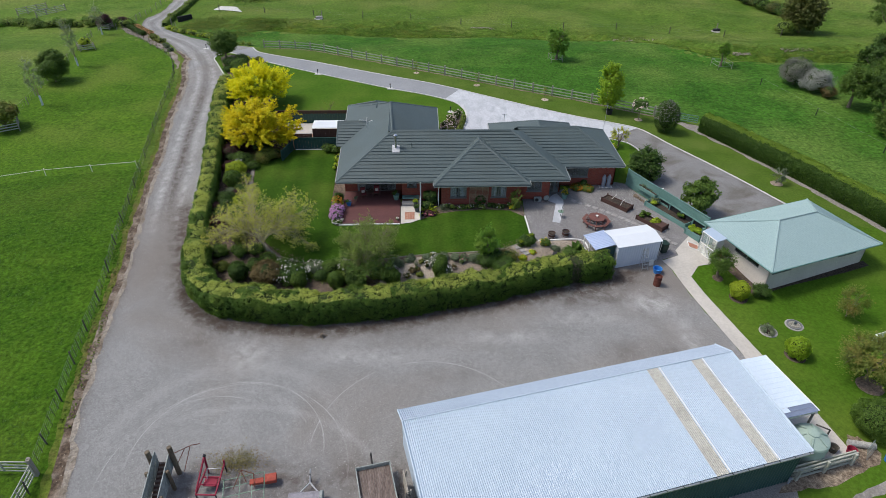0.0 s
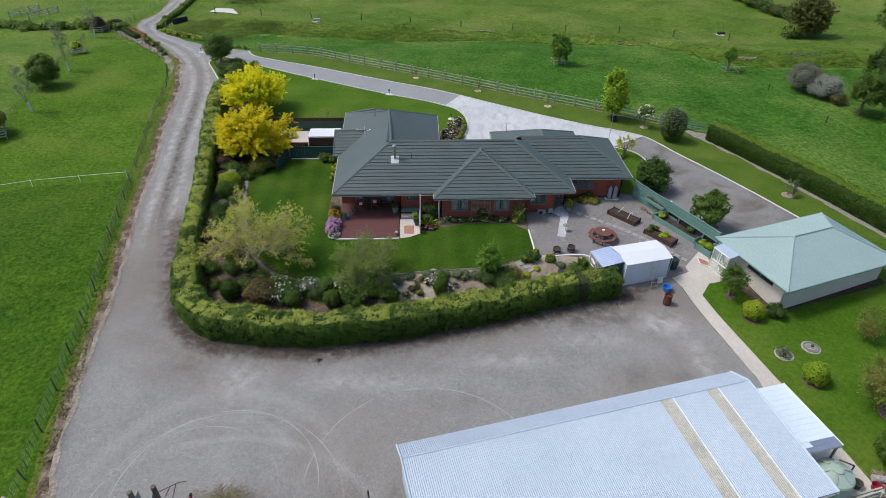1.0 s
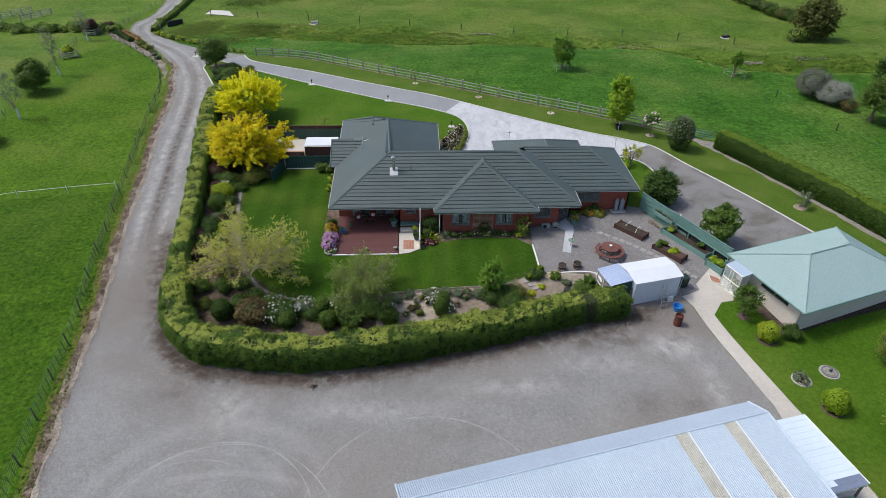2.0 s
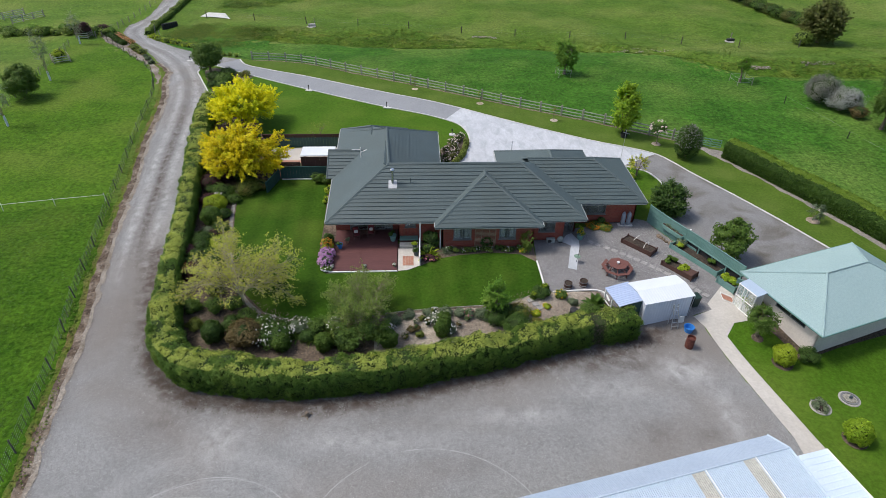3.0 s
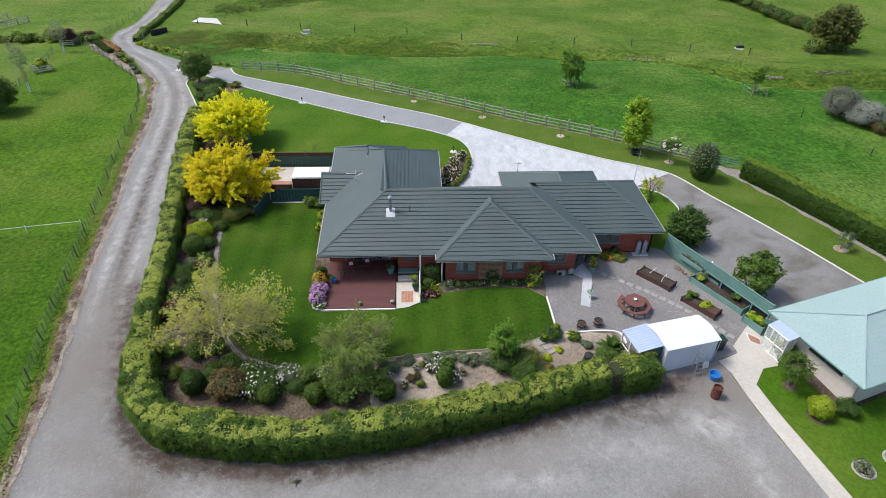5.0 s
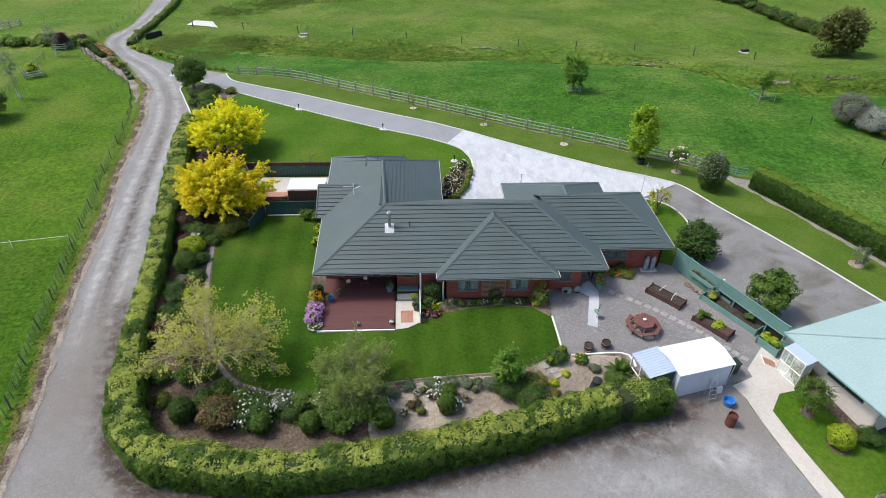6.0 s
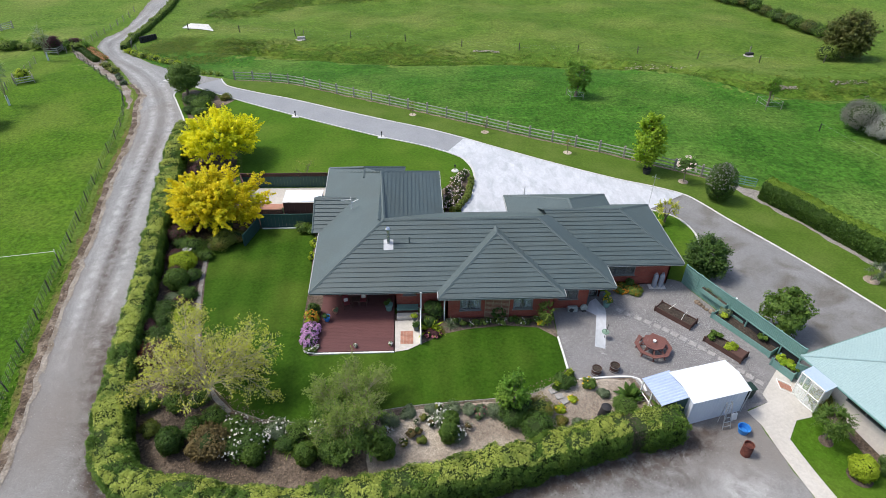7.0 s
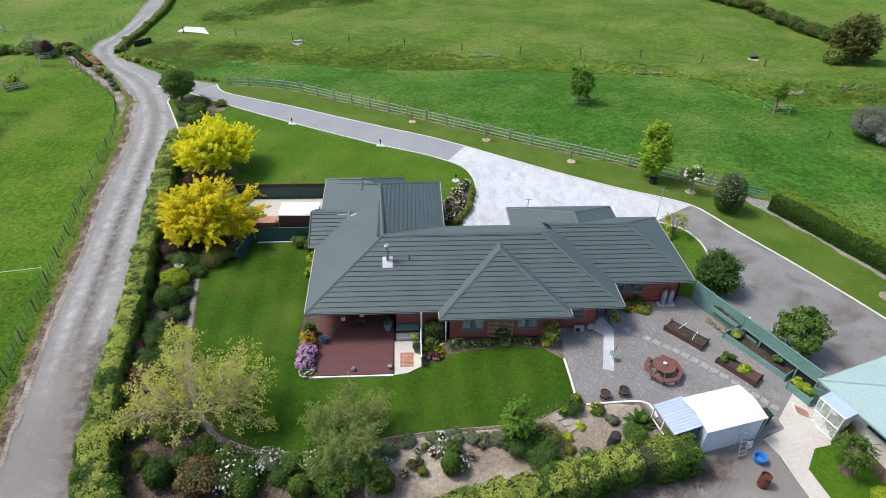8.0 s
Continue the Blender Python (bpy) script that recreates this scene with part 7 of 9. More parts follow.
part("net_hoop", rods([((0.6 + dx, -0.4 + dy * 0.2, 0.42 + dz), (0.6 + dx2, -0.4 + dy2 * 0.2, 0.42 + dz2)) for dx, dy, dz, dx2, dy2, dz2 in ((0, 0, 0, 0, 1, 0.35), (0, 1, 0.35, 0, 3, 0.4), (0, 3, 0.4, 0, 4, 0))], 0.02, 6), M_FASCIA, b1, "white plastic hoop")
part("net_hoop", rods([((-0.6, 0.0, 0.42), (-0.3, 0.25, 0.95))], 0.02, 6), M_FASCIA, b1, "white plastic hoop")
b2 = planter("raised_bed", 21.2, 44.7, 0.0, 2.65, 0.9, 0.42, -52.5, M_DARKWOOD, "dark timber raised bed with leafy vegetables", crops=((-0.9, 0.1, 0.42, L_MID), (0.3, 0.05, 0.36, L_LIME)))
part("cover_board", cube(0.85, 0, 0.44, 0.9, 0.86, 0.03), M_DARKWOOD, b2)
planter("green_planter", 23.2, 46.1, 0.0, 4.6, 1.15, 0.5, -60.5, M_TEAL, "long green timber planter against the fence", 0.2, crops=((-1.9, 0.1, 0.42, L_GREY), (-1.6, -0.2, 0.3, L_LIME), (1.2, 0.2, 0.3, L_MID)))
planter("green_planter", 24.4, 42.75, -0.1, 1.55, 0.85, 0.6, -62, M_TEAL, "short green planter full of leafy vegetables", 0.05, crops=((-0.5, 0.1, 0.26, L_LIME), (-0.2, -0.12, 0.26, L_SPRING), (0.05, 0.12, 0.26, L_LIME), (0.3, -0.1, 0.26, L_SPRING), (0.55, 0.1, 0.24, L_MID)))
trg = thing("trough_planter", pose(22.35, 49.2, 0, 0, 0, -64.5), "narrow green wall trough on the steel fence", "planter")
part("trough", cube(0, -0.25, 0.85, 2.3, 0.4, 0.35, w=0.01), M_TEAL, trg)
part("soil", cube(0, -0.25, 1.0, 2.2, 0.32, 0.08), M_LOAM, trg)
c, p, nr = clumps(7, 40, (1.0, 0.15, 0.12), (0, -0.25, 1.1), 0.15)
part_me("foliage", leaves("foliage", p, nr, 0.05, L_GREY), None, trg)
part("bracket", cube(0, -0.05, 0.5, 2.2, 0.05, 0.9), M_TEAL, trg)
rk = thing("rockery", pose(21.7, 48.4, 0), "row of tan rocks at the foot of the fence", "rocks")
for i in range(9):
    bm = bmesh.new()
    bmesh.ops.create_icosphere(bm, subdivisions=2, radius=rng.uniform(0.14, 0.24), matrix=Matrix.Translation((-0.45 + i * 0.13 + rng.uniform(-0.08, 0.08), 1.1 - i * 0.28, 0.06)))
    for q in bm.verts:
        q.co += 0.07 * Vector(noise.noise_vector(q.co * 4))
    part("rock", bm, M_SOIL, rk)
gt = thing("lattice_gate", pose(0, 0, 0.1), "small white framed gate with red-brown slats lying on the path", "gate")
GC = [Vector((x, y, float(gz(x, y)))) for x, y in ((23.5, 42.1), (24.18, 41.6), (24.1, 40.85), (23.42, 41.3))]
for i in range(4):
    part("rail", rods([(GC[i], GC[(i + 1) % 4])], 0.035, 4), M_FASCIA, gt)
for i in range(5):
    u = 0.24 + 0.13 * i
    part("slat", rods([(GC[0].lerp(GC[3], u), GC[1].lerp(GC[2], u))], 0.038, 4), M_TERRA, gt, "red-brown slat")
board_fence((24.6, 42.2), (25.4, 41.6), 1.3, M_TEAL, "green steel panel beside the porch", 0.2)

# paddock gates
def farm_gate(x, y, rz, L_, label, mtl):
    ob = thing("farm_gate", at(x, y, 0, rz), label, "gate")
    for z in (0.3, 0.55, 0.8, 1.1):
        part("rail", cube(L_ / 2, 0, z, L_, 0.05, 0.07), mtl, ob)
    for u in (0, 0.5, 1):
        part("stile", cube(L_ * u, 0, 0.7, 0.06, 0.06, 0.9), mtl, ob)
    part("brace", rods([((0, 0, 0.3), (L_ / 2, 0, 1.1))], 0.025, 4), mtl, ob)
    part("post", cube(-0.15, 0, 0.7, 0.17, 0.17, 1.5), M_WOOD, ob)


farm_gate(31.8, 67.0, -28, 2.1, "small green steel paddock gate", M_TEAL)
farm_gate(-21.25, 21.45, 177, 3.2, "steel pipe gate of the west paddock", M_POST)
farm_gate(-21.05, 21.2, -87, 3.0, "steel pipe gate opened along the fence", M_POST)


def crate(x, y, w, rz, label="open timber tree guard of pale rails"):
    ob = thing("tree_guard", at(x, y, 0, rz), label, "tree guard")
    for s in (-1, 1):
        for z in (0.35, 0.65, 0.95):
            part("rail", cube(0, s * w / 2, z, w, 0.05, 0.1), M_POST, ob)
            part("rail", cube(s * w / 2, 0, z + 0.02, 0.05, w, 0.1), M_WOOD, ob)
        for q in (-1, 1):
            part("post", cube(s * w / 2, q * w / 2, 0.55, 0.09, 0.09, 1.15), M_WOOD, ob)


crate(-51.2, 96.2, 2.1, 35)
crate(-55.5, 112.7, 1.9, 0)
crate(-47.0, 66.3, 2.6, 30)
for x, y, w in ((21.1, 89.4, 1.7), (45.1, 86.0, 2.1)):
    ob = thing("wire_guard", at(x, y, 0, 5), "light wire guard on thin posts round a young tree", "tree guard")
    for s in (-1, 1):
        for q in (-1, 1):
            part("post", cube(s * w / 2, q * w / 2, 0.55, 0.05, 0.05, 1.1), M_WOOD, ob)
    for z in (0.5, 1.0):
        part("wire", rods([((-w / 2, -w / 2, z), (w / 2, -w / 2, z)), ((w / 2, -w / 2, z), (w / 2, w / 2, z)), ((w / 2, w / 2, z), (-w / 2, w / 2, z)), ((-w / 2, w / 2, z), (-w / 2, -w / 2, z))], 0.012, 4), M_STEEL, ob)

L_SILVER = leafy("silvery leaves", (0.24, 0.255, 0.23), (0.48, 0.5, 0.46), None, 0.3)
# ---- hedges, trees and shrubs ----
hedge("hedge", HEDGE, 1.75, 1.72, "long clipped green hedge with brightened lime new growth on top", 1050, 0.056, bare=((12.5, 38.1, 0.5), (12.7, 37.5, 0.55), (12.4, 38.8, 0.4), (-6.2, 33.9, 0.3)), gaps=0.86, slim=(37, 44, 0.74, 58, 66), patchy=True, taller=(0.25, 37.5, 43.5))
hedge("box_hedge", [(8.9, 41.75), (9.35, 42.12), (9.75, 42.5), (10.2, 42.9)], 0.36, 0.5, "low clipped lime box hedge at the lawn corner", 900, 0.045, L_LIME, L_MID, 0.05, gaps=0.2, rough=0.3)
tw = thing("bare_branches", at(12.55, 38.1), "brown bare woody branches in a gap of the hedge", "branches")
for i in range(26):
    a = rng.uniform(0, 2 * math.pi)
    part("branch", rods([((rng.uniform(-0.2, 0.2), rng.uniform(-0.6, 0.6), 0), (0.4 * math.cos(a), 0.8 * math.sin(a), rng.uniform(1.1, 1.75)))], 0.018, 4), M_BARK, tw)
hedge("hedge", [(33.75, 64.55), (35.35, 61.4), (36.7, 58.5), (38.45, 54.65), (40.6, 49.2), (42.3, 44.6), (44.4, 39.0), (47.2, 32)], 1.3, 2.08, "tall clipped dark green boundary hedge with a lime top", 560, 0.085, L_LITTOP, L_SHADEFACE, 0.04, gaps=0.35, rough=0.4)

def dome_tree(name, x, y, height, rad, leaf, label, shoots=560, per=60, size=0.095, droop=0.0, arms=(), seed=1, inner=None):
    """A broad dome on several stems: leafy shoots that fan up and outwards from low limbs, ragged at the rim."""
    ob = thing(name, at(x, y), label, "tree")
    d = ball_points(shoots * 4)
    d = d[d[:, 2] > -0.28 - 0.5 * droop][:shoots]
    lob = np.array([0.88 + 0.34 * noise.noise(Vector(e) * 1.9 + Vector((seed, 3, 1))) + 0.2 * noise.noise(Vector(e) * 4.6 + Vector((2, seed, 5))) for e in d])
    base = np.array((rad, rad, height * 0.58))
    mid = np.array((0, 0, height * 0.42))
    deep = np.where(np.arange(len(d)) % 4 == 0, rng.uniform(0.3, 0.62, len(d)), rng.uniform(0.62, 0.86, len(d)))
    c = mid + d * base * (lob * deep)[:, None]
    for ax, ay, az in arms:
        n_ = 26
        u = rng.uniform(0.55, 1.0, (n_, 1))
        c = np.vstack([c, np.array((ax, ay, az)) * u + rng.normal(0, 0.22, (n_, 3))])
        d = np.vstack([d, np.tile(np.array((ax, ay, 0.2)) / math.hypot(ax, ay), (n_, 1))])
    way = d * np.array((1, 1, 0.6)) + np.array((0, 0, 0.55 - 0.75 * droop)) + rng.normal(0, 0.35, c.shape)
    way /= np.linalg.norm(way, axis=1)[:, None]
    ln = rad * rng.uniform(0.16, 0.42, len(c))
    t = rng.uniform(0.0, 1.0, (len(c), per))
    p = c[:, None] + way[:, None] * (t * ln[:, None])[:, :, None] + rng.normal(0, 1, (len(c), per, 3)) * (0.15 * (1.2 - t))[:, :, None]
    p[:, :, 2] -= droop * 0.5 * (t * ln[:, None]) ** 2
    p = p.reshape(-1, 3)
    p[:, 2] = np.maximum(p[:, 2], 0.35)
    nr = np.repeat(way, per, 0) * 0.5 + np.array((0, 0, 0.9))
    pick = c[rng.permutation(len(c))[:34]]
    part_me("trunk", limbs(pick, height, 0.16, height * 0.16, M_BARK, 0.3), None, ob)
    # Every fourth shoot, deep in the crown, takes the greener, darker leaf.
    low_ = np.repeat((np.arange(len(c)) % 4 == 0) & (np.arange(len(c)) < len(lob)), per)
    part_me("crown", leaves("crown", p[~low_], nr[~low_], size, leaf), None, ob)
    part_me("leaves", leaves("leaves", p[low_], nr[low_], size, inner), None, ob, "greener, darker inner leaves")
    return ob


def branchy_tree(name, x, y, label, leaf, bark, stems, fork, reach, rise, flat, trunk, per=9, size=0.045, seed=1, wild=0.16, fan=3, bare=0.35):
    """An open tree: stems that arch out from the fork, branch twice, and carry leaves on the outer twigs."""
    ob = thing(name, at(x, y), label, "tree")
    rg = np.random.default_rng(seed)
    v, f, spots = [], [], []

    def grow(p, d, ln, r, level, up):
        n_ = max(4, int(ln / 0.16))
        pts = [p]
        for i in range(n_):
            d = d + rg.normal(0, wild, 3) + np.array((0, 0, up))
            d = d / np.linalg.norm(d)
            pts.append(pts[-1] + d * ln / n_)
        rad = np.linspace(r, max(r * 0.28, 0.004), len(pts))
        tube(v, f, [tuple(q) for q in pts], rad, 6 if level == 0 else 4)
        if level == 2:
            k = max(2, int(len(pts) * (1 - bare)))
            spots.extend(pts[-k:])
            return
        for i in range(max(1, int(len(pts) * (0.22 if level == 0 else 0.3))), len(pts)):
            for _ in range(fan if level == 0 else 2):
                if rg.uniform() < (0.52 if level == 0 else 0.62):
                    way = pts[i] - pts[i - 1]
                    way = way / np.linalg.norm(way) + rg.normal(0, 0.62, 3)
                    way = way / np.linalg.norm(way)
                    left = ln * (1.15 - i / len(pts))
                    grow(pts[i], way, (0.24 + 0.62 * left) * rg.uniform(0.5, 1.1) * (0.75 if level else 0.9), rad[i] * 0.62, level + 1, up * 0.6)

    tube(v, f, [(0, 0, -0.15), (0.03, -0.02, fork * 0.5), (0, 0, fork)], [trunk * 1.2, trunk, trunk * 0.9], 8)
    for i in range(stems):
        a = 2 * math.pi * (i + rg.uniform(-0.3, 0.3)) / stems
        el = rise * rg.uniform(0.6, 1.25)
        grow(np.array((0, 0, fork * rg.uniform(0.75, 1.0))), np.array((math.cos(a) * math.cos(el), math.sin(a) * math.cos(el), math.sin(el))), reach * rg.uniform(0.75, 1.1), trunk * 0.48, 0, flat)
    part_me("trunk", quads("trunk", v, f, bark), None, ob)
    c = np.array(spots)
    c[:, 2] = np.maximum(c[:, 2], 0.25)
    p = np.repeat(c, per, 0) + rg.normal(0, 0.055, (per * len(c), 3))
    part_me("crown", leaves("crown", p, np.tile(np.array((0, 0, 1.0)), (len(p), 1)), size, leaf), None, ob)
    return ob


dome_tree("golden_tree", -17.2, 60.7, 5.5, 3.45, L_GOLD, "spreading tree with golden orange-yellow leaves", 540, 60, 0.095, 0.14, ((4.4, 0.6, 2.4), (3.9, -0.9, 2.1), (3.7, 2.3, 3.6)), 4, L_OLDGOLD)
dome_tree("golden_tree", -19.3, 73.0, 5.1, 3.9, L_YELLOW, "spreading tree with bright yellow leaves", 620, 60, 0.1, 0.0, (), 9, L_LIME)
tree("round_tree", -28.3, 91.0, 4.1, 1.8, L_MID, "round dark green tree on a short trunk", 110, 130, 0.13, 0.55, 0.2, spray=False, low=-0.9)
tree("paddock_tree", -48.7, 81.6, 4.1, 1.95, L_MID, "broad dark green tree in the paddock", 120, 130, 0.09, 0.5, 0.05, low=-0.85, spray=False)
tree("paddock_tree", -47.2, 66.6, 2.9, 1.7, L_RUSSET, "russet shrubby tree inside a guard", 60, 110, 0.15, 0.7, 0.15, spray=False)
branchy_tree("weeping_tree", -12.56, 41.78, "open spreading tree with pale branches and sparse spring leaves", L_PALE, M_TWIG, 12, 1.0, 5.3, 1.16, -0.032, 0.09, 1, 0.068, 3, 0.12, 2, 0.3)
branchy_tree("garden_tree", -3.9, 39.9, "bushy small tree with feathery green shoots", L_FINE, M_PALEBARK, 14, 0.5, 3.45, 0.92, 0.006, 0.08, 2, 0.05, 8, 0.12, 3, 0.25)
tree("garden_tree", -3.7, 38.9, 2.3, 2.2, L_MID, "dense green suckers under the small tree", 70, 90, 0.06, 0.4, 0.3, M_PALEBARK, low=-0.2)
tree("column_tree", 23.9, 70.1, 6.1, 1.12, L_SPRING, "upright young tree with lime green leaves", 90, 120, 0.11, 0.42, 0.1, trunk=0.1, low=-0.95)
rose = tree("standard_rose", 27.1, 67.6, 2.6, 0.8, L_DARK, "standard rose with pale pink flowers", 26, 45, 0.08, 0.3, 0.45, trunk=0.05, spray=False)
d_ = ball_points(44)
d_ = d_[d_[:, 2] > -0.4]
part_me("blossom", leaves("blossom", np.repeat(d_ * np.array((0.95, 0.95, 0.85)), 3, 0) + np.array((0, 0, 1.95)) + rng.normal(0, 0.05, (3 * len(d_), 3)), np.repeat(d_, 3, 0) + np.array((0, 0, 0.5)), 0.1, F_ROSE, 0.9), None, rose)
tree("courtyard_tree", 25.7, 46.4, 3.5, 1.45, L_MID, "rounded glossy green tree by the steel fence", 60, 130, 0.11, 0.42, 0.08, low=-0.8, spray=False)
tree("small_tree", 24.5, 37.9, 2.4, 0.85, L_MID, "small green tree on the garage lawn", 60, 80, 0.055, 0.3, 0.3)
tree("small_tree", 22.6, 60.4, 2.2, 0.85, L_PALE, "small sparse ornamental tree on the lawn", 20, 60, 0.07, 0.3, 0.3)
tree("lawn_tree", 29.9, 26.8, 3.0, 1.95, L_RUSSET, "broad olive green tree on the lawn", 120, 120, 0.06, 0.45, 0.26, low=-0.6)
tree("garden_tree", 5.9, 40.5, 2.7, 0.72, L_VIVID, "small upright leafy green tree by the lawn", 46, 90, 0.075, 0.34, 0.1, low=-0.9)
tree("drive_bush", 23.1, 53.1, 3.0, 1.35, L_DARK, "dense dark green bush with upright shoots beside the drive", 130, 110, 0.085, 0.42, 0.06, low=-0.95)
tree("wall_shrub", 9.4, 47.7, 1.9, 0.42, L_FINE, "tall narrow leafy shrub at the wall corner", 30, 60, 0.055, 0.22, 0.05, trunk=0.04, low=-0.95)
tree("bare_tree", -10.3, 68.4, 2.4, 1.0, L_RUSSET, "small nearly bare tree behind the patio fence", 16, 10, 0.06, 0.3, 0.3, trunk=0.05, twigs=0.9)
strappy("patio_yucca", -11.7, 62.9, 0.05, 0.7, L_GREY, "spiky grey-green pot plant on the patio", 60, 0.06)
tree("small_tree", 36.2, 51.8, 1.5, 0.62, L_GREY, "small pale shrubby tree in a mulch ring", 24, 46, 0.06, 0.26, 0.2, trunk=0.04)
tree("lawn_tree", 32.4, 33.1, 2.7, 0.85, L_RUSSET, "thin young tree with sparse olive leaves", 60, 60, 0.05, 0.3, 0.1, M_PALEBARK, trunk=0.05, low=-0.85)
for x, y, h in ((-48.7, 87.9, 6.6), (-46.4, 73.3, 6.0), (-54.0, 107.8, 5.0)):
    pop = tree("poplar", x, y, h, 0.75, L_POPLAR, "thin upright sparse young poplar", 44, 34, 0.07, 0.4, 0.2, M_PALEBARK, trunk=0.06, group="young poplars", twigs=0.6, arms=15)
    part("sleeve", lathe([(0.13, 0.0), (0.12, 1.25), (0.1, 1.26)], 12), M_SHEDWALL, pop, "pale plastic trunk sleeve")
tree("young_oak", 21.4, 90.0, 4.6, 1.4, L_VIVID, "young green tree in a paddock guard", 60, 90, 0.1, 0.42, 0.18, low=-0.9)
tree("young_oak", 45.2, 86.4, 3.3, 0.75, L_VIVID, "young green tree in a paddock guard", 34, 90, 0.08, 0.3, 0.42)
tree("gully_tree", 71.3, 111.5, 6.4, 3.0, L_OLIVE, "broad dark bushy tree at the gully", 120, 120, 0.2, 0.9, 0.1, low=-0.8)
shrub("gully_bush", 67.6, 110.5, 1.8, 2.4, L_FINE, "lighter green bush beside the gully tree", 16, 90, 0.15, 0.45)
for x, y, h, r, lf, lab in ((55.3, 71.0, 4.6, 1.5, L_MID, "slim green tree with a bare trunk on the east bank"), (59.0, 69.6, 4.8, 2.4, L_DARK, "dark leafy tree on the east bank"), (55.6, 62.6, 3.6, 2.3, L_MID, "round green tree on the east bank"), (64.5, 80.5, 4.6, 2.6, L_DARK, "dark green tree on the east bank"), (70, 85, 5.5, 3.0, L_DARK, "dark green tree on the east bank"), (63.5, 75.5, 4.8, 2.4, L_MID, "leafy green tree on the east bank"), (82, 103, 8.0, 3.6, L_MID, "tall green tree on the east bank"), (62.5, 66, 5.0, 2.8, L_MID, "leafy green tree on the east bank")):
    tree("bank_tree", x, y, h, r, lf, lab, 100, 150, 0.1, 0.55, 0.34 if r < 1.6 else 0.15, low=-0.7, group="trees on the east bank")

FLAX = along([(66, 158), (67.7, 151.6), (69.7, 144.0), (71.9, 136.6), (73.9, 129.9), (75.5, 122.8), (77, 118)], 1.9)
for x, y in FLAX:
    strappy("flax_bush", x + rng.uniform(-0.6, 0.6), y + rng.uniform(-0.4, 0.4), float(gz(x, y)), rng.uniform(2.0, 2.7), L_DARK, "dark flax bush along the paddock edge", 110, 0.16, group="flax along the far paddock")

for i, (x, y) in enumerate(FLAX):
    shrub("flax_scrub", x + rng.uniform(-1.2, 0.4), y + rng.uniform(-0.9, 0.9), rng.uniform(1.2, 1.9), rng.uniform(1.5, 2.6), (L_DARK, L_MID, L_OLIVE)[i % 3], "dark scrub between the flax bushes", 16, 90, 0.12, 0.5, group="scrub between the flax")

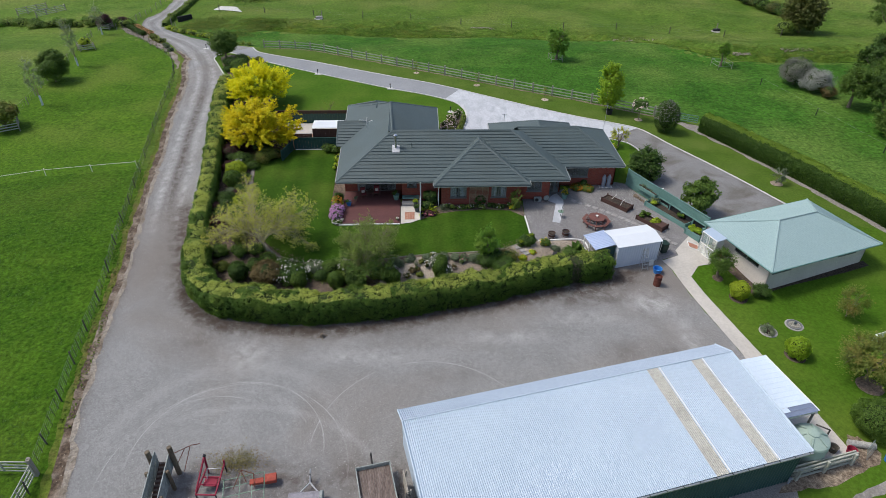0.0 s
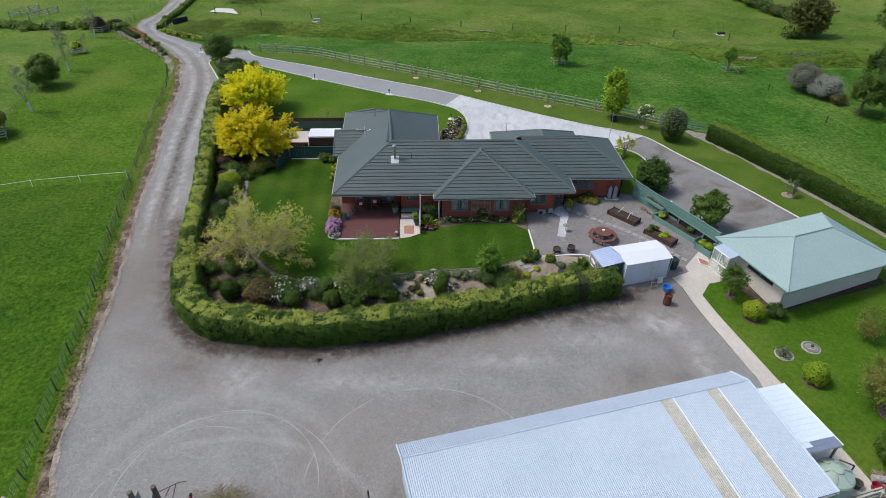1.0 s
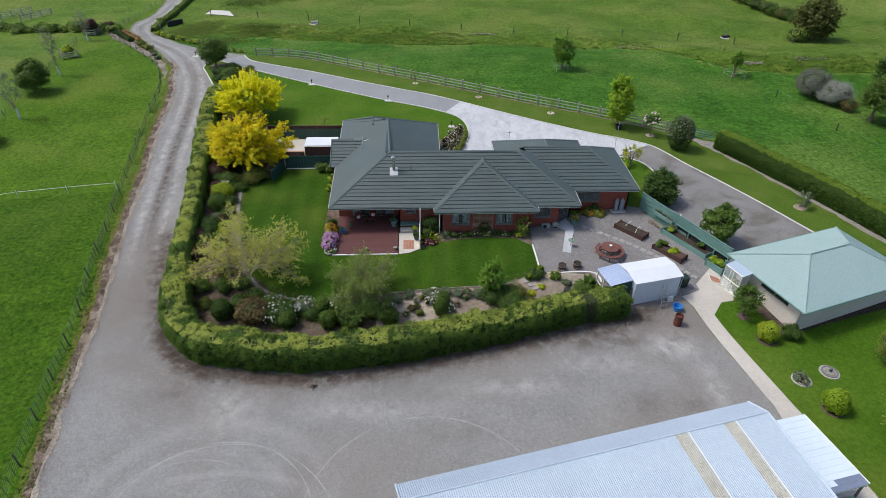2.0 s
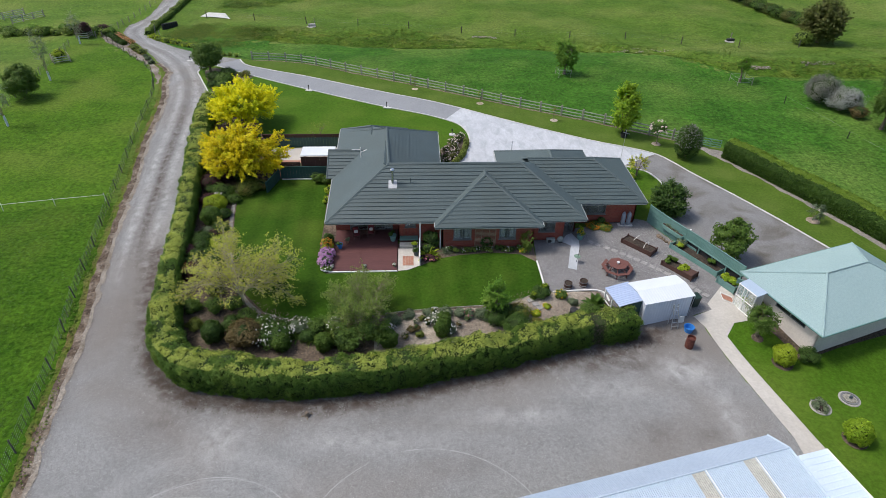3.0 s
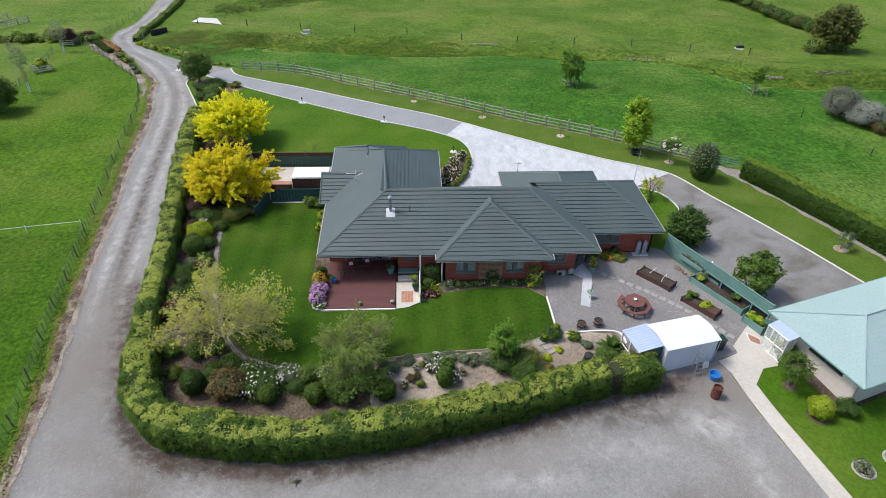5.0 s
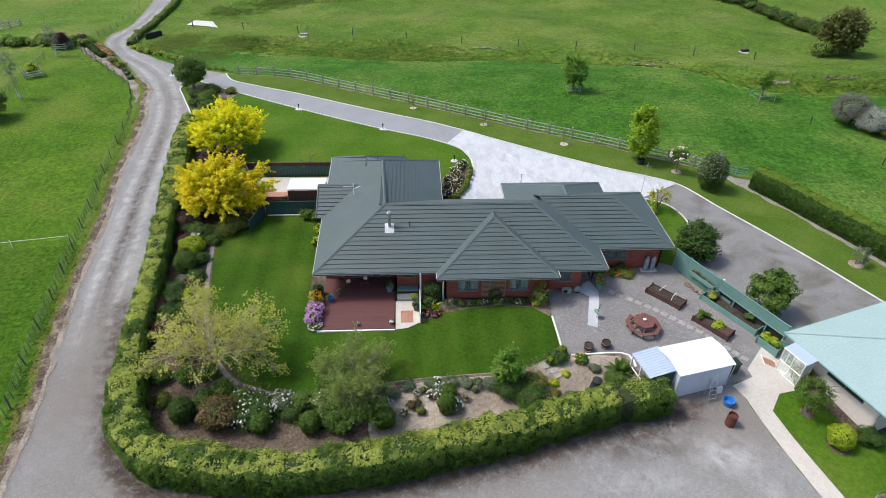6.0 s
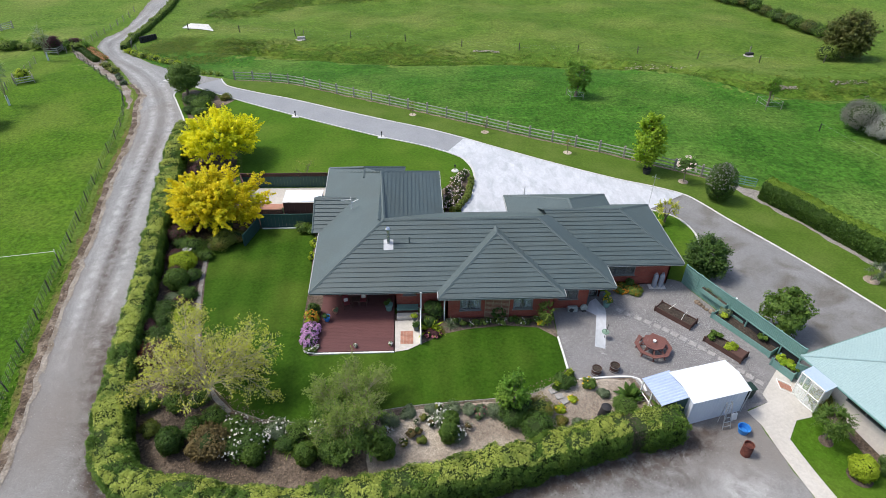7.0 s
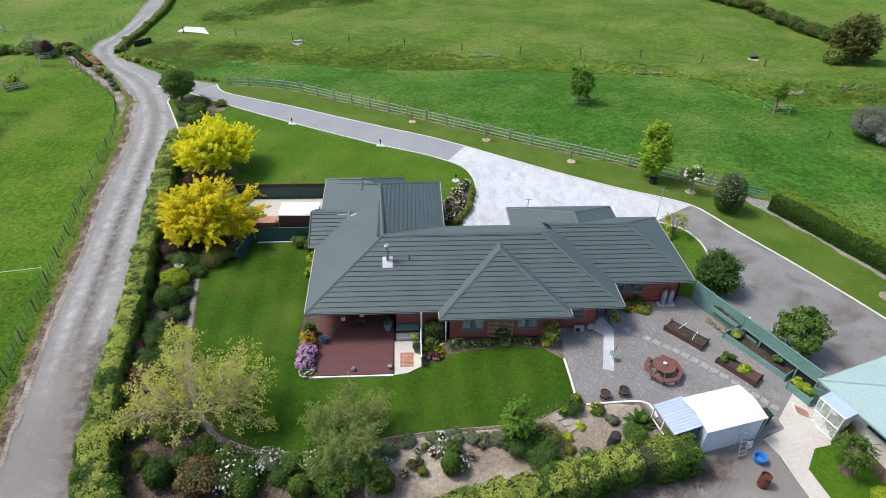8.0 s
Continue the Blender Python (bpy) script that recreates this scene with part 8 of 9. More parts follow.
BUSHES = [
    # x, y, radius, height, leaf, label, clipped, flowers
    (29.1, 64.3, 1.3, 3.6, L_DARK, "large upright evergreen bush with grey tips beside the gate", True, L_ASH),
    (25.2, 35.5, 0.72, 1.4, L_LIME, "rounded lime-yellow bush by the garage", True, None),
    (27.0, 35.6, 0.8, 1.0, L_DARK, "dark low bush at the garage corner", False, None),
    (26.4, 29.2, 0.74, 1.5, L_SPRING, "rounded citrus bush on the lawn", True, None),
    (28.0, 22.9, 1.4, 2.0, L_MID, "dense dark bush beside the path", True, None),
    (25.3, 40.1, 0.8, 1.1, L_RUSSET, "low bush beside the porch", False, None),
    (52.2, 78.9, 2.5, 3.6, L_ASH, "grey billowing bush in the paddock", False, None),
    (53.7, 76.5, 2.3, 2.9, L_SILVER, "pale silvery bush in the paddock", False, None),
    (54.4, 74.3, 1.2, 1.5, L_BRONZE, "low russet bush in the paddock", False, None),
    (21.9, 60.0, 0.5, 0.5, L_LIME, "low golden groundcover on the lawn", False, None),
    # west border
    (-17.3, 55.0, 1.0, 1.2, L_LIME, "bright lime shrub in the west border", True, None),
    (-17.0, 52.6, 0.85, 1.5, L_MID, "clipped ball shrub in the west border", True, None),
    (-15.9, 51.4, 0.8, 0.7, L_DARK, "low dark shrub in the west border", False, None),
    (-16.2, 50.4, 0.6, 0.6, L_PURPLE, "low purple shrub in the west border", False, None),
    (-15.3, 48.9, 0.9, 0.9, L_LIME, "spreading lime shrub in the west border", False, None),
    (-16.8, 48.4, 0.8, 1.0, L_DARK, "dark shrub in the west border", False, None),
    (-16.3, 46.7, 1.0, 1.2, L_DARK, "dark shrub in the west border", False, None),
    (-15.0, 46.2, 0.9, 1.1, L_DARK, "dark shrub beside the lawn", False, None),
    (-16.5, 44.9, 0.9, 1.0, L_PURPLE, "purple-leaved shrub in the west border", False, None),
    (-14.3, 44.3, 0.6, 0.7, L_PURPLE, "purple-leaved shrub beside the lawn", False, None),
    (-16.9, 45.4, 0.8, 0.95, L_RED, "bright red-leaved shrub in the west border", False, None),
    (-15.7, 57.8, 1.2, 1.3, L_RUSSET, "russet shrub under the gold tree", False, None),
    (-17.7, 57.0, 1.1, 1.4, L_MID, "green shrub under the gold tree", False, None),
    (-18.2, 66.5, 1.3, 1.4, L_PURPLE, "dark purple shrub between the gold trees", False, None),
    (-20.5, 69.5, 1.3, 1.5, L_PURPLE, "dark purple shrub between the gold trees", False, None),
    (-22.0, 76.5, 1.4, 1.5, L_DARK, "dark shrub behind the hedge", False, None),
    # front border
    (-13.95, 38.6, 0.75, 1.45, L_DARK, "rounded dark green ball shrub in the border", True, None),
    (-11.7, 38.4, 1.35, 1.6, L_BRONZE, "spreading bronze-leaved shrub in the front border", False, None),
    (-12.0, 40.2, 0.8, 1.0, L_MID, "green shrub in the front border", False, None),
    (-9.6, 38.6, 1.3, 1.0, L_DARK, "dark shrub covered with white flowers", False, F_WHITE),
    (-8.2, 39.4, 0.8, 0.7, L_GREY, "low plant with white flowers", False, F_WHITE),
    (-9.1, 37.65, 0.6, 1.25, L_MID, "clipped green ball shrub in the border", True, None),
    (-6.2, 37.6, 0.62, 1.3, L_MID, "clipped green ball shrub in the border", True, None),
    (-6.8, 39.0, 0.85, 1.1, L_MID, "rounded green shrub in the front border", False, None),
    (-5.5, 39.2, 0.7, 1.0, L_DARK, "shrub with white flower heads", False, F_WHITE),
    (-4.4, 37.5, 0.65, 1.0, L_MID, "dark rounded shrub in the border", False, None),
    (-1.75, 37.75, 0.62, 1.35, L_MID, "clipped green ball shrub in the border", True, None),
    (-0.4, 40.4, 0.55, 0.32, L_GREY, "low grey lavender clump by the lawn", False, None),
    (2.3, 40.5, 0.6, 0.36, L_GREY, "low grey lavender clump by the lawn", False, None),
    (-0.2, 38.9, 0.32, 0.5, L_BRONZE, "small rose bush in the mulch", False, None),
    (0.4, 38.5, 0.3, 0.45, L_RUSSET, "small rose bush in the mulch", False, None),
    (1.9, 39.6, 0.75, 0.75, L_GREY, "rose bush with white flowers in mulch", False, F_WHITE),
    (2.4, 38.8, 0.6, 0.7, L_GREY, "rose bush with white flowers in mulch", False, F_WHITE),
    (2.15, 39.5, 0.5, 1.1, L_MID, "upright clipped shrub in the border", True, None),
    (2.0, 38.6, 0.55, 1.4, L_MID, "clipped green ball shrub in the border", True, None),
    (4.0, 40.3, 0.4, 0.5, L_GREY, "bush with crimson flowers", False, F_PINK),
    (5.1, 40.2, 0.7, 0.42, L_GREY, "low grey-leaved shrub in the border", False, None),
    (5.9, 39.6, 0.85, 1.1, L_DARK, "dark rounded shrub in the border", False, None),
    (7.3, 38.9, 1.2, 1.3, L_MIDDARK, "camellia bush with glossy leaves", False, None),
    (7.7, 40.2, 0.9, 0.9, L_RUSSET, "russet shrub in the front border", False, None),
    (9.0, 40.35, 0.36, 0.22, L_LIME, "low cushion of yellow flowers", False, F_YELLOW),
    (9.9, 41.0, 0.3, 0.25, L_LIME, "low cushion of yellow flowers", False, F_YELLOW),
    (9.6, 42.15, 0.7, 0.7, L_DARK, "low shrub at the courtyard corner", False, None),
    (11.1, 42.0, 0.5, 0.5, L_MID, "clump of yellow daisies", False, F_YELLOW),
    (12.9, 39.9, 0.85, 1.3, L_MID, "feathery green shrub by the shed", False, None),
    (9.8, 39.3, 0.35, 0.4, L_GREY, "small seedling shrub in the mulch", False, None),
    (-17.4, 47.4, 0.9, 1, L_PURPLE, "dark purple shrub by the west hedge", False, None),
    (-15.6, 47.6, 0.7, 0.7, L_MID, "low green shrub in the border", False, None),
    (-17, 46, 0.8, 0.9, L_DARK, "dark shrub by the west hedge", False, None),
    (-15.9, 45.4, 0.9, 1.1, L_PURPLE, "dark purple-leaved shrub in the border", False, None),
    (-14.6, 45, 0.6, 0.8, L_DARK, "dark shrub beside the lawn", False, None),
    (-17.6, 49.6, 0.8, 1, L_DARK, "dark shrub by the west hedge", False, None),
    (-16.9, 51, 0.6, 0.5, L_GREY, "grey low plant in the border", False, None),
    (-18.3, 53.9, 0.7, 0.9, L_PURPLE, "purple shrub by the west hedge", False, None),
    (-16.2, 53.6, 0.7, 0.7, L_DARK, "low dark plant beside the lawn", False, None),
    (-18.9, 56, 0.8, 1, L_PURPLE, "dark red shrub by the hedge", False, None),
    (-15.9, 56.2, 0.7, 0.8, L_MID, "green shrub beside the lawn", False, None),
    (-19.5, 58.6, 1.1, 1.3, L_PURPLE, "dark shrub under the gold tree", False, None),
    (-14.9, 58.6, 0.9, 0.9, L_RUSSET, "russet shrub under the gold tree", False, None),
    (-16.4, 60, 1.2, 1.2, L_DARK, "dark shrub under the gold tree", False, None),
    (-20.6, 63.5, 1.2, 1.3, L_DARK, "dark shrub under the gold tree", False, None),
    (-18, 63.4, 1.3, 1.3, L_PURPLE, "dark purple shrub under the tree", False, None),
    (-18.6, 60.6, 1.1, 1.1, L_PURPLE, "dark purple shrub under the gold tree", False, None),
    (-18.9, 57.6, 0.8, 0.9, L_DARK, "dark shrub by the west hedge", False, None),
    (-14.9, 43, 0.7, 0.7, L_RUSSET, "russet low shrub in the border", False, None),
    (-16.2, 41.4, 0.8, 0.8, L_MID, "green shrub under the pale tree", False, None),
    (-14.6, 41.4, 0.8, 0.8, L_MID, "green shrub under the pale tree", False, None),
    (-15.6, 39.8, 0.6, 0.5, L_RUSSET, "low russet plant in the border", False, None),
    (-13.2, 41.6, 0.7, 0.7, L_MID, "green shrub beside the mowing strip", False, None),
    (-10.6, 39.7, 0.8, 0.8, L_MID, "green shrub with white flowers", False, F_WHITE),
    (-10.5, 38.2, 0.8, 1.2, L_DARK, "dark shrub beside the bronze one", False, F_WHITE),
    (-12.9, 39.6, 0.8, 0.9, L_MIDDARK, "green shrub under the pale tree", False, None),
    (-7.4, 38.5, 0.7, 0.7, L_DARK, "low dark shrub in the border", False, None),
    (-4.6, 37.9, 0.9, 1, L_DARK, "dark shrub under the small tree", False, None),
    (-2.9, 38.6, 0.8, 0.8, L_FINE, "pale green shrub under the tree", False, None),
    (-5.2, 38.3, 0.8, 0.9, L_FINE, "pale green shrub under the tree", False, None),
    (-1.5, 39.9, 0.6, 0.5, L_GREY, "low grey plant beside the lawn", False, None),
    (1.1, 40.6, 0.45, 0.32, L_GREY, "low lavender clump by the lawn", False, None),
    (6.6, 40.3, 0.8, 1, L_DARK, "dark shrub behind the camellia", False, None),
    (3.4, 40.4, 0.5, 0.4, L_GREY, "low grey plant beside the lawn", False, None),
    (11.9, 41.3, 0.4, 0.35, L_GREY, "small grey plant in the mulch", False, None),
    (8.9, 39.5, 0.4, 0.35, L_RUSSET, "small russet plant in the mulch", False, None),
    # house beds
    (-7.0, 47.0, 0.62, 0.95, L_GREY, "hydrangea with mauve flowers beside the deck", False, F_MAUVE),
    (-7.05, 46.1, 0.58, 0.85, L_GREY, "hydrangea with mauve flowers beside the deck", False, F_MAUVE),
    (-6.9, 45.5, 0.45, 0.4, L_MID, "low plant at the deck corner", False, F_WHITE),
    (-7.1, 48.0, 0.5, 1.3, L_LIME, "feathery orange and lime shrub beside the deck", False, F_ORANGE),
    (-7.1, 49.0, 0.5, 1.3, L_DARK, "dark shrub beside the deck", False, None),
    (1.2, 47.6, 0.55, 0.9, L_DARK, "leafy shrub beside the veranda post", False, None),
    (1.15, 46.7, 0.4, 0.45, L_PURPLE, "dark plant with pink flowers by the landing", False, F_PINK),
    (1.5, 48.6, 0.8, 1.6, L_DARK, "tall dark leafy shrub in the wall corner", False, None),
    (1.6, 46.6, 0.35, 0.4, L_PURPLE, "low dark red plant by the landing", False, F_PINK),
    (9.0, 47.6, 0.3, 0.4, L_LIME, "low yellow plant by the wall", False, F_YELLOW),
    (15.9, 51.1, 0.65, 0.5, L_MID, "cushion of orange flowers by the wall", False, F_ORANGE),
    (16.8, 50.95, 0.65, 0.45, L_FINE, "cushion of orange and yellow flowers", False, F_ORANGE),
    (16.6, 51.4, 0.35, 1.0, L_DARK, "climbing shrub on the brick wall", False, None),
    (-8.4, 59.4, 0.6, 1.0, L_MID, "leafy shrub by the screen fence", False, None),
    (-9.4, 59.9, 0.8, 0.9, L_MID, "leafy shrub by the screen fence", False, None),
    (-8.0, 57.6, 0.5, 0.8, L_LIME, "lime shrub at the house corner", False, None),
    (-8.0, 55.8, 0.4, 0.7, L_LIME, "lime shrub by the west wall", False, None),
    # junction and lane
    (-27.0, 88.2, 1.2, 0.9, L_DARK, "low dark shrub at the junction", False, None),
    (-25.6, 89.6, 1.2, 1.0, L_DARK, "low dark shrub at the junction", False, None),
    (-25.2, 86.4, 1.3, 1.3, L_MID, "green shrub at the junction", False, None),
    (-24.6, 84.0, 1.2, 1.2, L_MID, "green shrub at the junction", False, None),
    (-26.3, 85.3, 0.9, 0.8, L_DARK, "low dark shrub at the junction", False, None),
    (-23.2, 89.4, 0.8, 0.6, L_RUSSET, "low russet plant at the junction", False, None),
    (-55.5, 112.9, 1.45, 2.5, L_PURPLE, "purple smoke bush inside a guard", False, None),
    (-51.2, 96.3, 0.95, 2.0, L_LIME, "lime shrub inside a guard", False, None),
]
for x, y, r, h, lf, lab, clip, fl in BUSHES:
    x = x - 0.75 if 43.5 < y < 57.5 and -17.5 < x < -13.5 else x
    shrub("bush", x, y, r, h, lf, lab, int(13 + 15 * r * r) if r < 2 else 70, 250 if clip else 165, 0.05 if r < 1.3 or clip else 0.075, 0.42 if r < 1.2 else 0.36, fl, int((12 + 16 * r * r) * (9 if fl is F_MAUVE or fl is L_ASH else 4 if fl is F_ORANGE else 2.0 if fl is F_WHITE else 1)), 0.06, clipped=clip)
for i in range(6):
    y = 58 + 9 * i
    tree("bank_tree", 65 + 0.68 * (y - 69) + rng.uniform(0, 4), y, rng.uniform(4.5, 7), rng.uniform(2.4, 3.4), (L_DARK, L_MID, L_GREY)[i % 3], "leafy tree in the wood on the east bank", 60, 100, 0.18, 0.8, 0.1, low=-0.7, group="trees on the east bank")
for i in range(30):
    shrub("bank_scrub", -79 + i * 0.92 + rng.uniform(-0.6, 0.6), 117.6 - 0.08 * i + rng.uniform(-1.3, 1.3), rng.uniform(0.7, 1.6), rng.uniform(0.6, 1.4), (L_MID, L_FINE, L_VIVID)[i % 3], "green scrub along the gully bank", 10, 60, 0.16, 0.55, group="scrub along the gully bank")
for i in range(9):
    u = i / 8
    shrub("lane_shrub", -52.0 + 5.3 * u, 114.0 - 7.0 * u, 0.55, 0.75, L_DARK, "dark clipped box shrub beside the lane", 9, 110, 0.08, 0.45, group="box shrubs beside the lane", clipped=True)
    shrub("lane_shrub", -51.3 + 5.4 * u, 115.0 - 6.8 * u, 0.55, 0.5, L_RUSSET, "low shrub with salmon orange flowers beside the lane", 8, 70, 0.08, 0.45, F_SALMON, 40, 0.09, group="flowering shrubs beside the lane")
shrub("lane_shrub", -54.1, 116.4, 1.2, 1.3, L_PURPLE, "dark red shrub beside the lane", 14, 100, 0.1, 0.45)
for x, y, r in ((-43.1, 102.5, 0.9), (-41.0, 100.0, 0.8), (-42.2, 101.2, 0.6), (-38.9, 96.6, 0.5), (-37.8, 94.8, 0.45), (-39.9, 98.2, 0.4)):
    shrub("lane_shrub", x, y, r, r * 1.1, L_RUSSET if r > 0.55 else L_GREY, "low grey-brown shrub in the soil strip", 10, 80, 0.08, 0.45, group="low shrubs beside the lane")
hedge("lane_hedge", [(-48.6, 152), (-47.2, 141), (-47.0, 133.7), (-47.0, 127.3), (-47.3, 122.7), (-47.0, 119.0), (-46.2, 115.8)], 1.0, 0.75, "low clipped green hedge along the lane", 130, 0.12, L_FINE, L_MID, 0.3, gaps=0.3)
for i in range(15):
    u = i / 14
    q = along([(-45.6, 114.6), (-43.1, 112.3), (-39.7, 110.2), (-37.6, 108.6), (-35.5, 106.6)], 0.3)
    x, y = q[int(u * (len(q) - 1))]
    shrub("lane_shrub", x + 0.5, y + rng.uniform(0.1, 0.4), rng.uniform(0.6, 0.85), rng.uniform(0.5, 0.8), (L_LIME, L_FINE)[i % 2], "low lime green planting beside the lane", 9, 70, 0.1, 0.45, group="low planting beside the lane")
for x, y in ((-29.4, 101.4), (-28.2, 100.8), (-27.0, 100.1), (-30.6, 102.0)):
    strappy("flax_clump", x, y, float(gz(x, y)), 1.1, L_FINE, "green strappy clump at the drive corner", 60, 0.09, group="strappy clumps at the drive")
for x, y in ((3.7, 62.55), (4.24, 63.05), (4.56, 63.68), (4.9, 64.3), (5.19, 64.9), (5.34, 65.5), (5.56, 66.5), (5.8, 67.35), (5.85, 68.1)):
    shrub("box_ball", x, y, 0.33, 0.64, L_BOX, "small clipped box ball beside the apron", 8, 190, 0.035, 0.42, group="box balls beside the apron", clipped=True)
for x, y in ((4.0, 65.0), (3.3, 64.2), (4.5, 66.9), (3.5, 65.9), (4.9, 68.4), (2.9, 63.2), (4.2, 64.2), (4.5, 65.6), (3.5, 63.2), (4.2, 67.6), (5.2, 69.1)):
    shrub("rose_bush", x, y, 0.5, 0.8, L_OLIVE, "rose bush with pale pink and cream flowers", 10, 90, 0.05, 0.42, F_ROSE, 22, 0.06, group="roses beside the apron")
for i in range(14):
    shrub("wall_plant", 3.0 + i * 0.48 + rng.uniform(-0.1, 0.1), 47.75 + rng.uniform(-0.15, 0.15), rng.uniform(0.26, 0.4), rng.uniform(0.35, 0.6), (L_MID, L_FINE, L_DARK)[i % 3], "small flowering plant along the front wall", 6, 60, 0.045, 0.45, (F_WHITE, None, F_WHITE, None, None)[i % 5], 9, 0.035, group="plants along the front wall")

strappy("strap_plant", 1.2, 47.2, 0.04, 1.15, L_LIME, "yellow-green plant with long arching leaves by the landing", 44, 0.17)
strappy("broadleaf_clump", 13.5, 41.1, -0.35, 1.15, L_MIDDARK, "clump of large dark green leaves by the garden shed", 70, 0.3)
strappy("spiky_plant", 2.6, 47.6, 0.04, 0.75, L_GREY, "spiky grey-green plant by the front wall", 70, 0.05)
strappy("spiky_plant", 3.3, 47.7, 0.04, 0.6, L_GREY, "spiky grey-green plant by the front wall", 50, 0.05)
strappy("strap_plant", 1.9, 47.0, 0.04, 0.55, L_RUSSET, "brown-green strappy plant by the landing", 40, 0.05)

for i in range(12):
    x, y = (-1.6, 0.1, 0.6, 1.0, 1.4, -0.6, 0.2, 0.9, -1.9, 3.2, 3.9, 1.5)[i], (39.2, 39.7, 40.0, 39.5, 40.1, 38.4, 39.1, 39.9, 38.2, 39.3, 39.9, 40.5)[i]
    shrub("rose_bush", x, y, rng.uniform(0.22, 0.34), rng.uniform(0.35, 0.6), (L_BRONZE, L_GREY, L_RUSSET)[i % 3], "small rose bush with pale flowers in the straw", 6, 46, 0.05, 0.42, (F_WHITE, F_BLUSH, None, F_WHITE)[i % 4], 16, 0.055, group="roses in the straw bed")
for i in range(7):
    x, y = (-10.2, -9.0, -8.3, -7.6, -8.9, -7.2, -5.9)[i], (39.6, 39.5, 38.5, 39.5, 38.0, 38.3, 39.6)[i]
    strappy("lily_clump", x, y, float(gz(x, y)) + 0.02, rng.uniform(0.6, 0.85), (L_MID, L_FINE)[i % 2], "clump of green lily leaves with white flowers", 46, 0.07, group="lilies in the front border")

# ---- courtyard furniture and yard things ----
pt = thing("picnic_table", pose(16.15, 44.75, 0.04, 0, 0, 8), "octagonal red-brown timber picnic table with attached benches", "table")


def octo(r0, r1, z0, z1, k, parts, name, slats):
    """One of eight sides of an eight-cornered ring, in parallel boards."""
    a = radians(22.5 + 45 * k)
    b = a + radians(45)
    for s in range(slats):
        q0, q1 = r0 + (r1 - r0) * s / slats, r0 + (r1 - r0) * (s + 1) / slats - 0.012
        part(name, prism([(q0 * math.cos(a), q0 * math.sin(a)), (q1 * math.cos(a), q1 * math.sin(a)), (q1 * math.cos(b), q1 * math.sin(b)), (q0 * math.cos(b), q0 * math.sin(b))], z0, z1), M_TABLE, parts)


for k in range(8):
    octo(0.12, 0.78, 0.72, 0.76, k, pt, "top_board", 4)
    if k not in (1,):
        octo(0.98, 1.26, 0.42, 0.46, k, pt, "bench_board", 2)
for k in range(4):
    a = radians(45 * k + 22.5)
    c_, s_ = math.cos(a), math.sin(a)
    part("bearer", rods([((-1.2 * c_, -1.2 * s_, 0.38), (1.2 * c_, 1.2 * s_, 0.38))], 0.05, 4), M_TABLE, pt)
    for e in (-1, 1):
        part("leg", rods([((e * 1.1 * c_, e * 1.1 * s_, 0), (e * 0.65 * c_, e * 0.65 * s_, 0.72))], 0.05, 4), M_TABLE, pt)
bowl = thing("table_pot", pose(16.15, 44.75, 0.81), "small white pot on the picnic table", "pot")
part("pot", lathe([(0.07, 0), (0.11, 0.08), (0.12, 0.14), (0.1, 0.135)], 14), M_FASCIA, bowl)

for x, y, lab in ((11.85, 42.95, "half wine barrel planter with dry soil"), (13.1, 43.15, "half wine barrel planter with dark water")):
    ob = thing("half_barrel", at(x, y, 0.03) @ Matrix.Diagonal((0.74, 0.74, 0.85, 1)), lab, "barrel", "half barrels")
    for i in range(16):
        a = 360 / 16 * i
        part("stave", cube(0.4 * math.cos(radians(a)), 0.4 * math.sin(radians(a)), 0.28, 0.035, 0.158, 0.56, rz=a, w=0.005), M_DARKWOOD, ob)
    for z in (0.1, 0.45):
        part("hoop", ring(0.415, 0.432, z, z + 0.05), M_STEEL, ob, "grey steel hoop")
    part("soil", lathe([(0.38, 0.05), (0.385, 0.47)], 20), M_LOAM, ob)

stones = [(15.1, 48.8), (15.6, 48.35), (16.2, 47.95), (16.75, 47.5), (17.3, 47.05), (17.8, 46.65), (18.25, 46.2), (18.7, 45.75), (19.2, 45.25), (19.65, 44.8), (20.1, 44.3), (20.6, 43.75), (21.0, 43.2), (21.45, 42.75), (21.85, 42.3), (22.3, 41.85)]
bm0 = cube(0, 0, 0, 0.5, 0.42, 0.06, w=0.015)
st_me = bpy.data.meshes.new("slab")
bm0.to_mesh(st_me)
bm0.free()
for x, y in stones:
    ob = tagged(new("stepping_stone", st_me), "pale square stepping stone set in the gravel", "stepping stone", "stepping stones")
    if not st_me.materials:
        st_me.materials.append(M_SLAB)
    ob.matrix_basis = at(x, y, 0.045, -42 + rng.uniform(-4, 4))
for x, y, r in ((8.76, 41.65, 20), (9.1, 41.25, 12), (9.36, 40.9, 30)):
    ob = tagged(new("stepping_stone", st_me), "pale stepping stone through the border", "stepping stone", "border stones")
    ob.matrix_basis = at(x, y, 0.07, r)
sheet("courtyard_path", [(13.2, 49.9), (12.6, 48.9), (13.25, 48.3), (12.35, 45.2), (13.0, 44.95), (14.0, 48.3), (14.1, 49.0), (13.7, 50.2)], M_CONC, 0.07, "narrow pale concrete path to the back door", "path", 0.5)
bb = thing("bird_bath", at(13.2, 46.0, 0.05), "small metal stake feeder with a green dish", "feeder")
part("stake", rods([((0, 0, 0), (0.15, 0.1, 1.2))], 0.02, 6), M_BLACK, bb)
part("dish", lathe([(0.02, 0.5), (0.25, 0.56), (0.27, 0.6), (0.22, 0.58)], 18), M_OLDGREEN, bb)
comp = thing("compost_bin", at(11.6, 39.8, 0.02), "black plastic compost bin in the border", "bin")
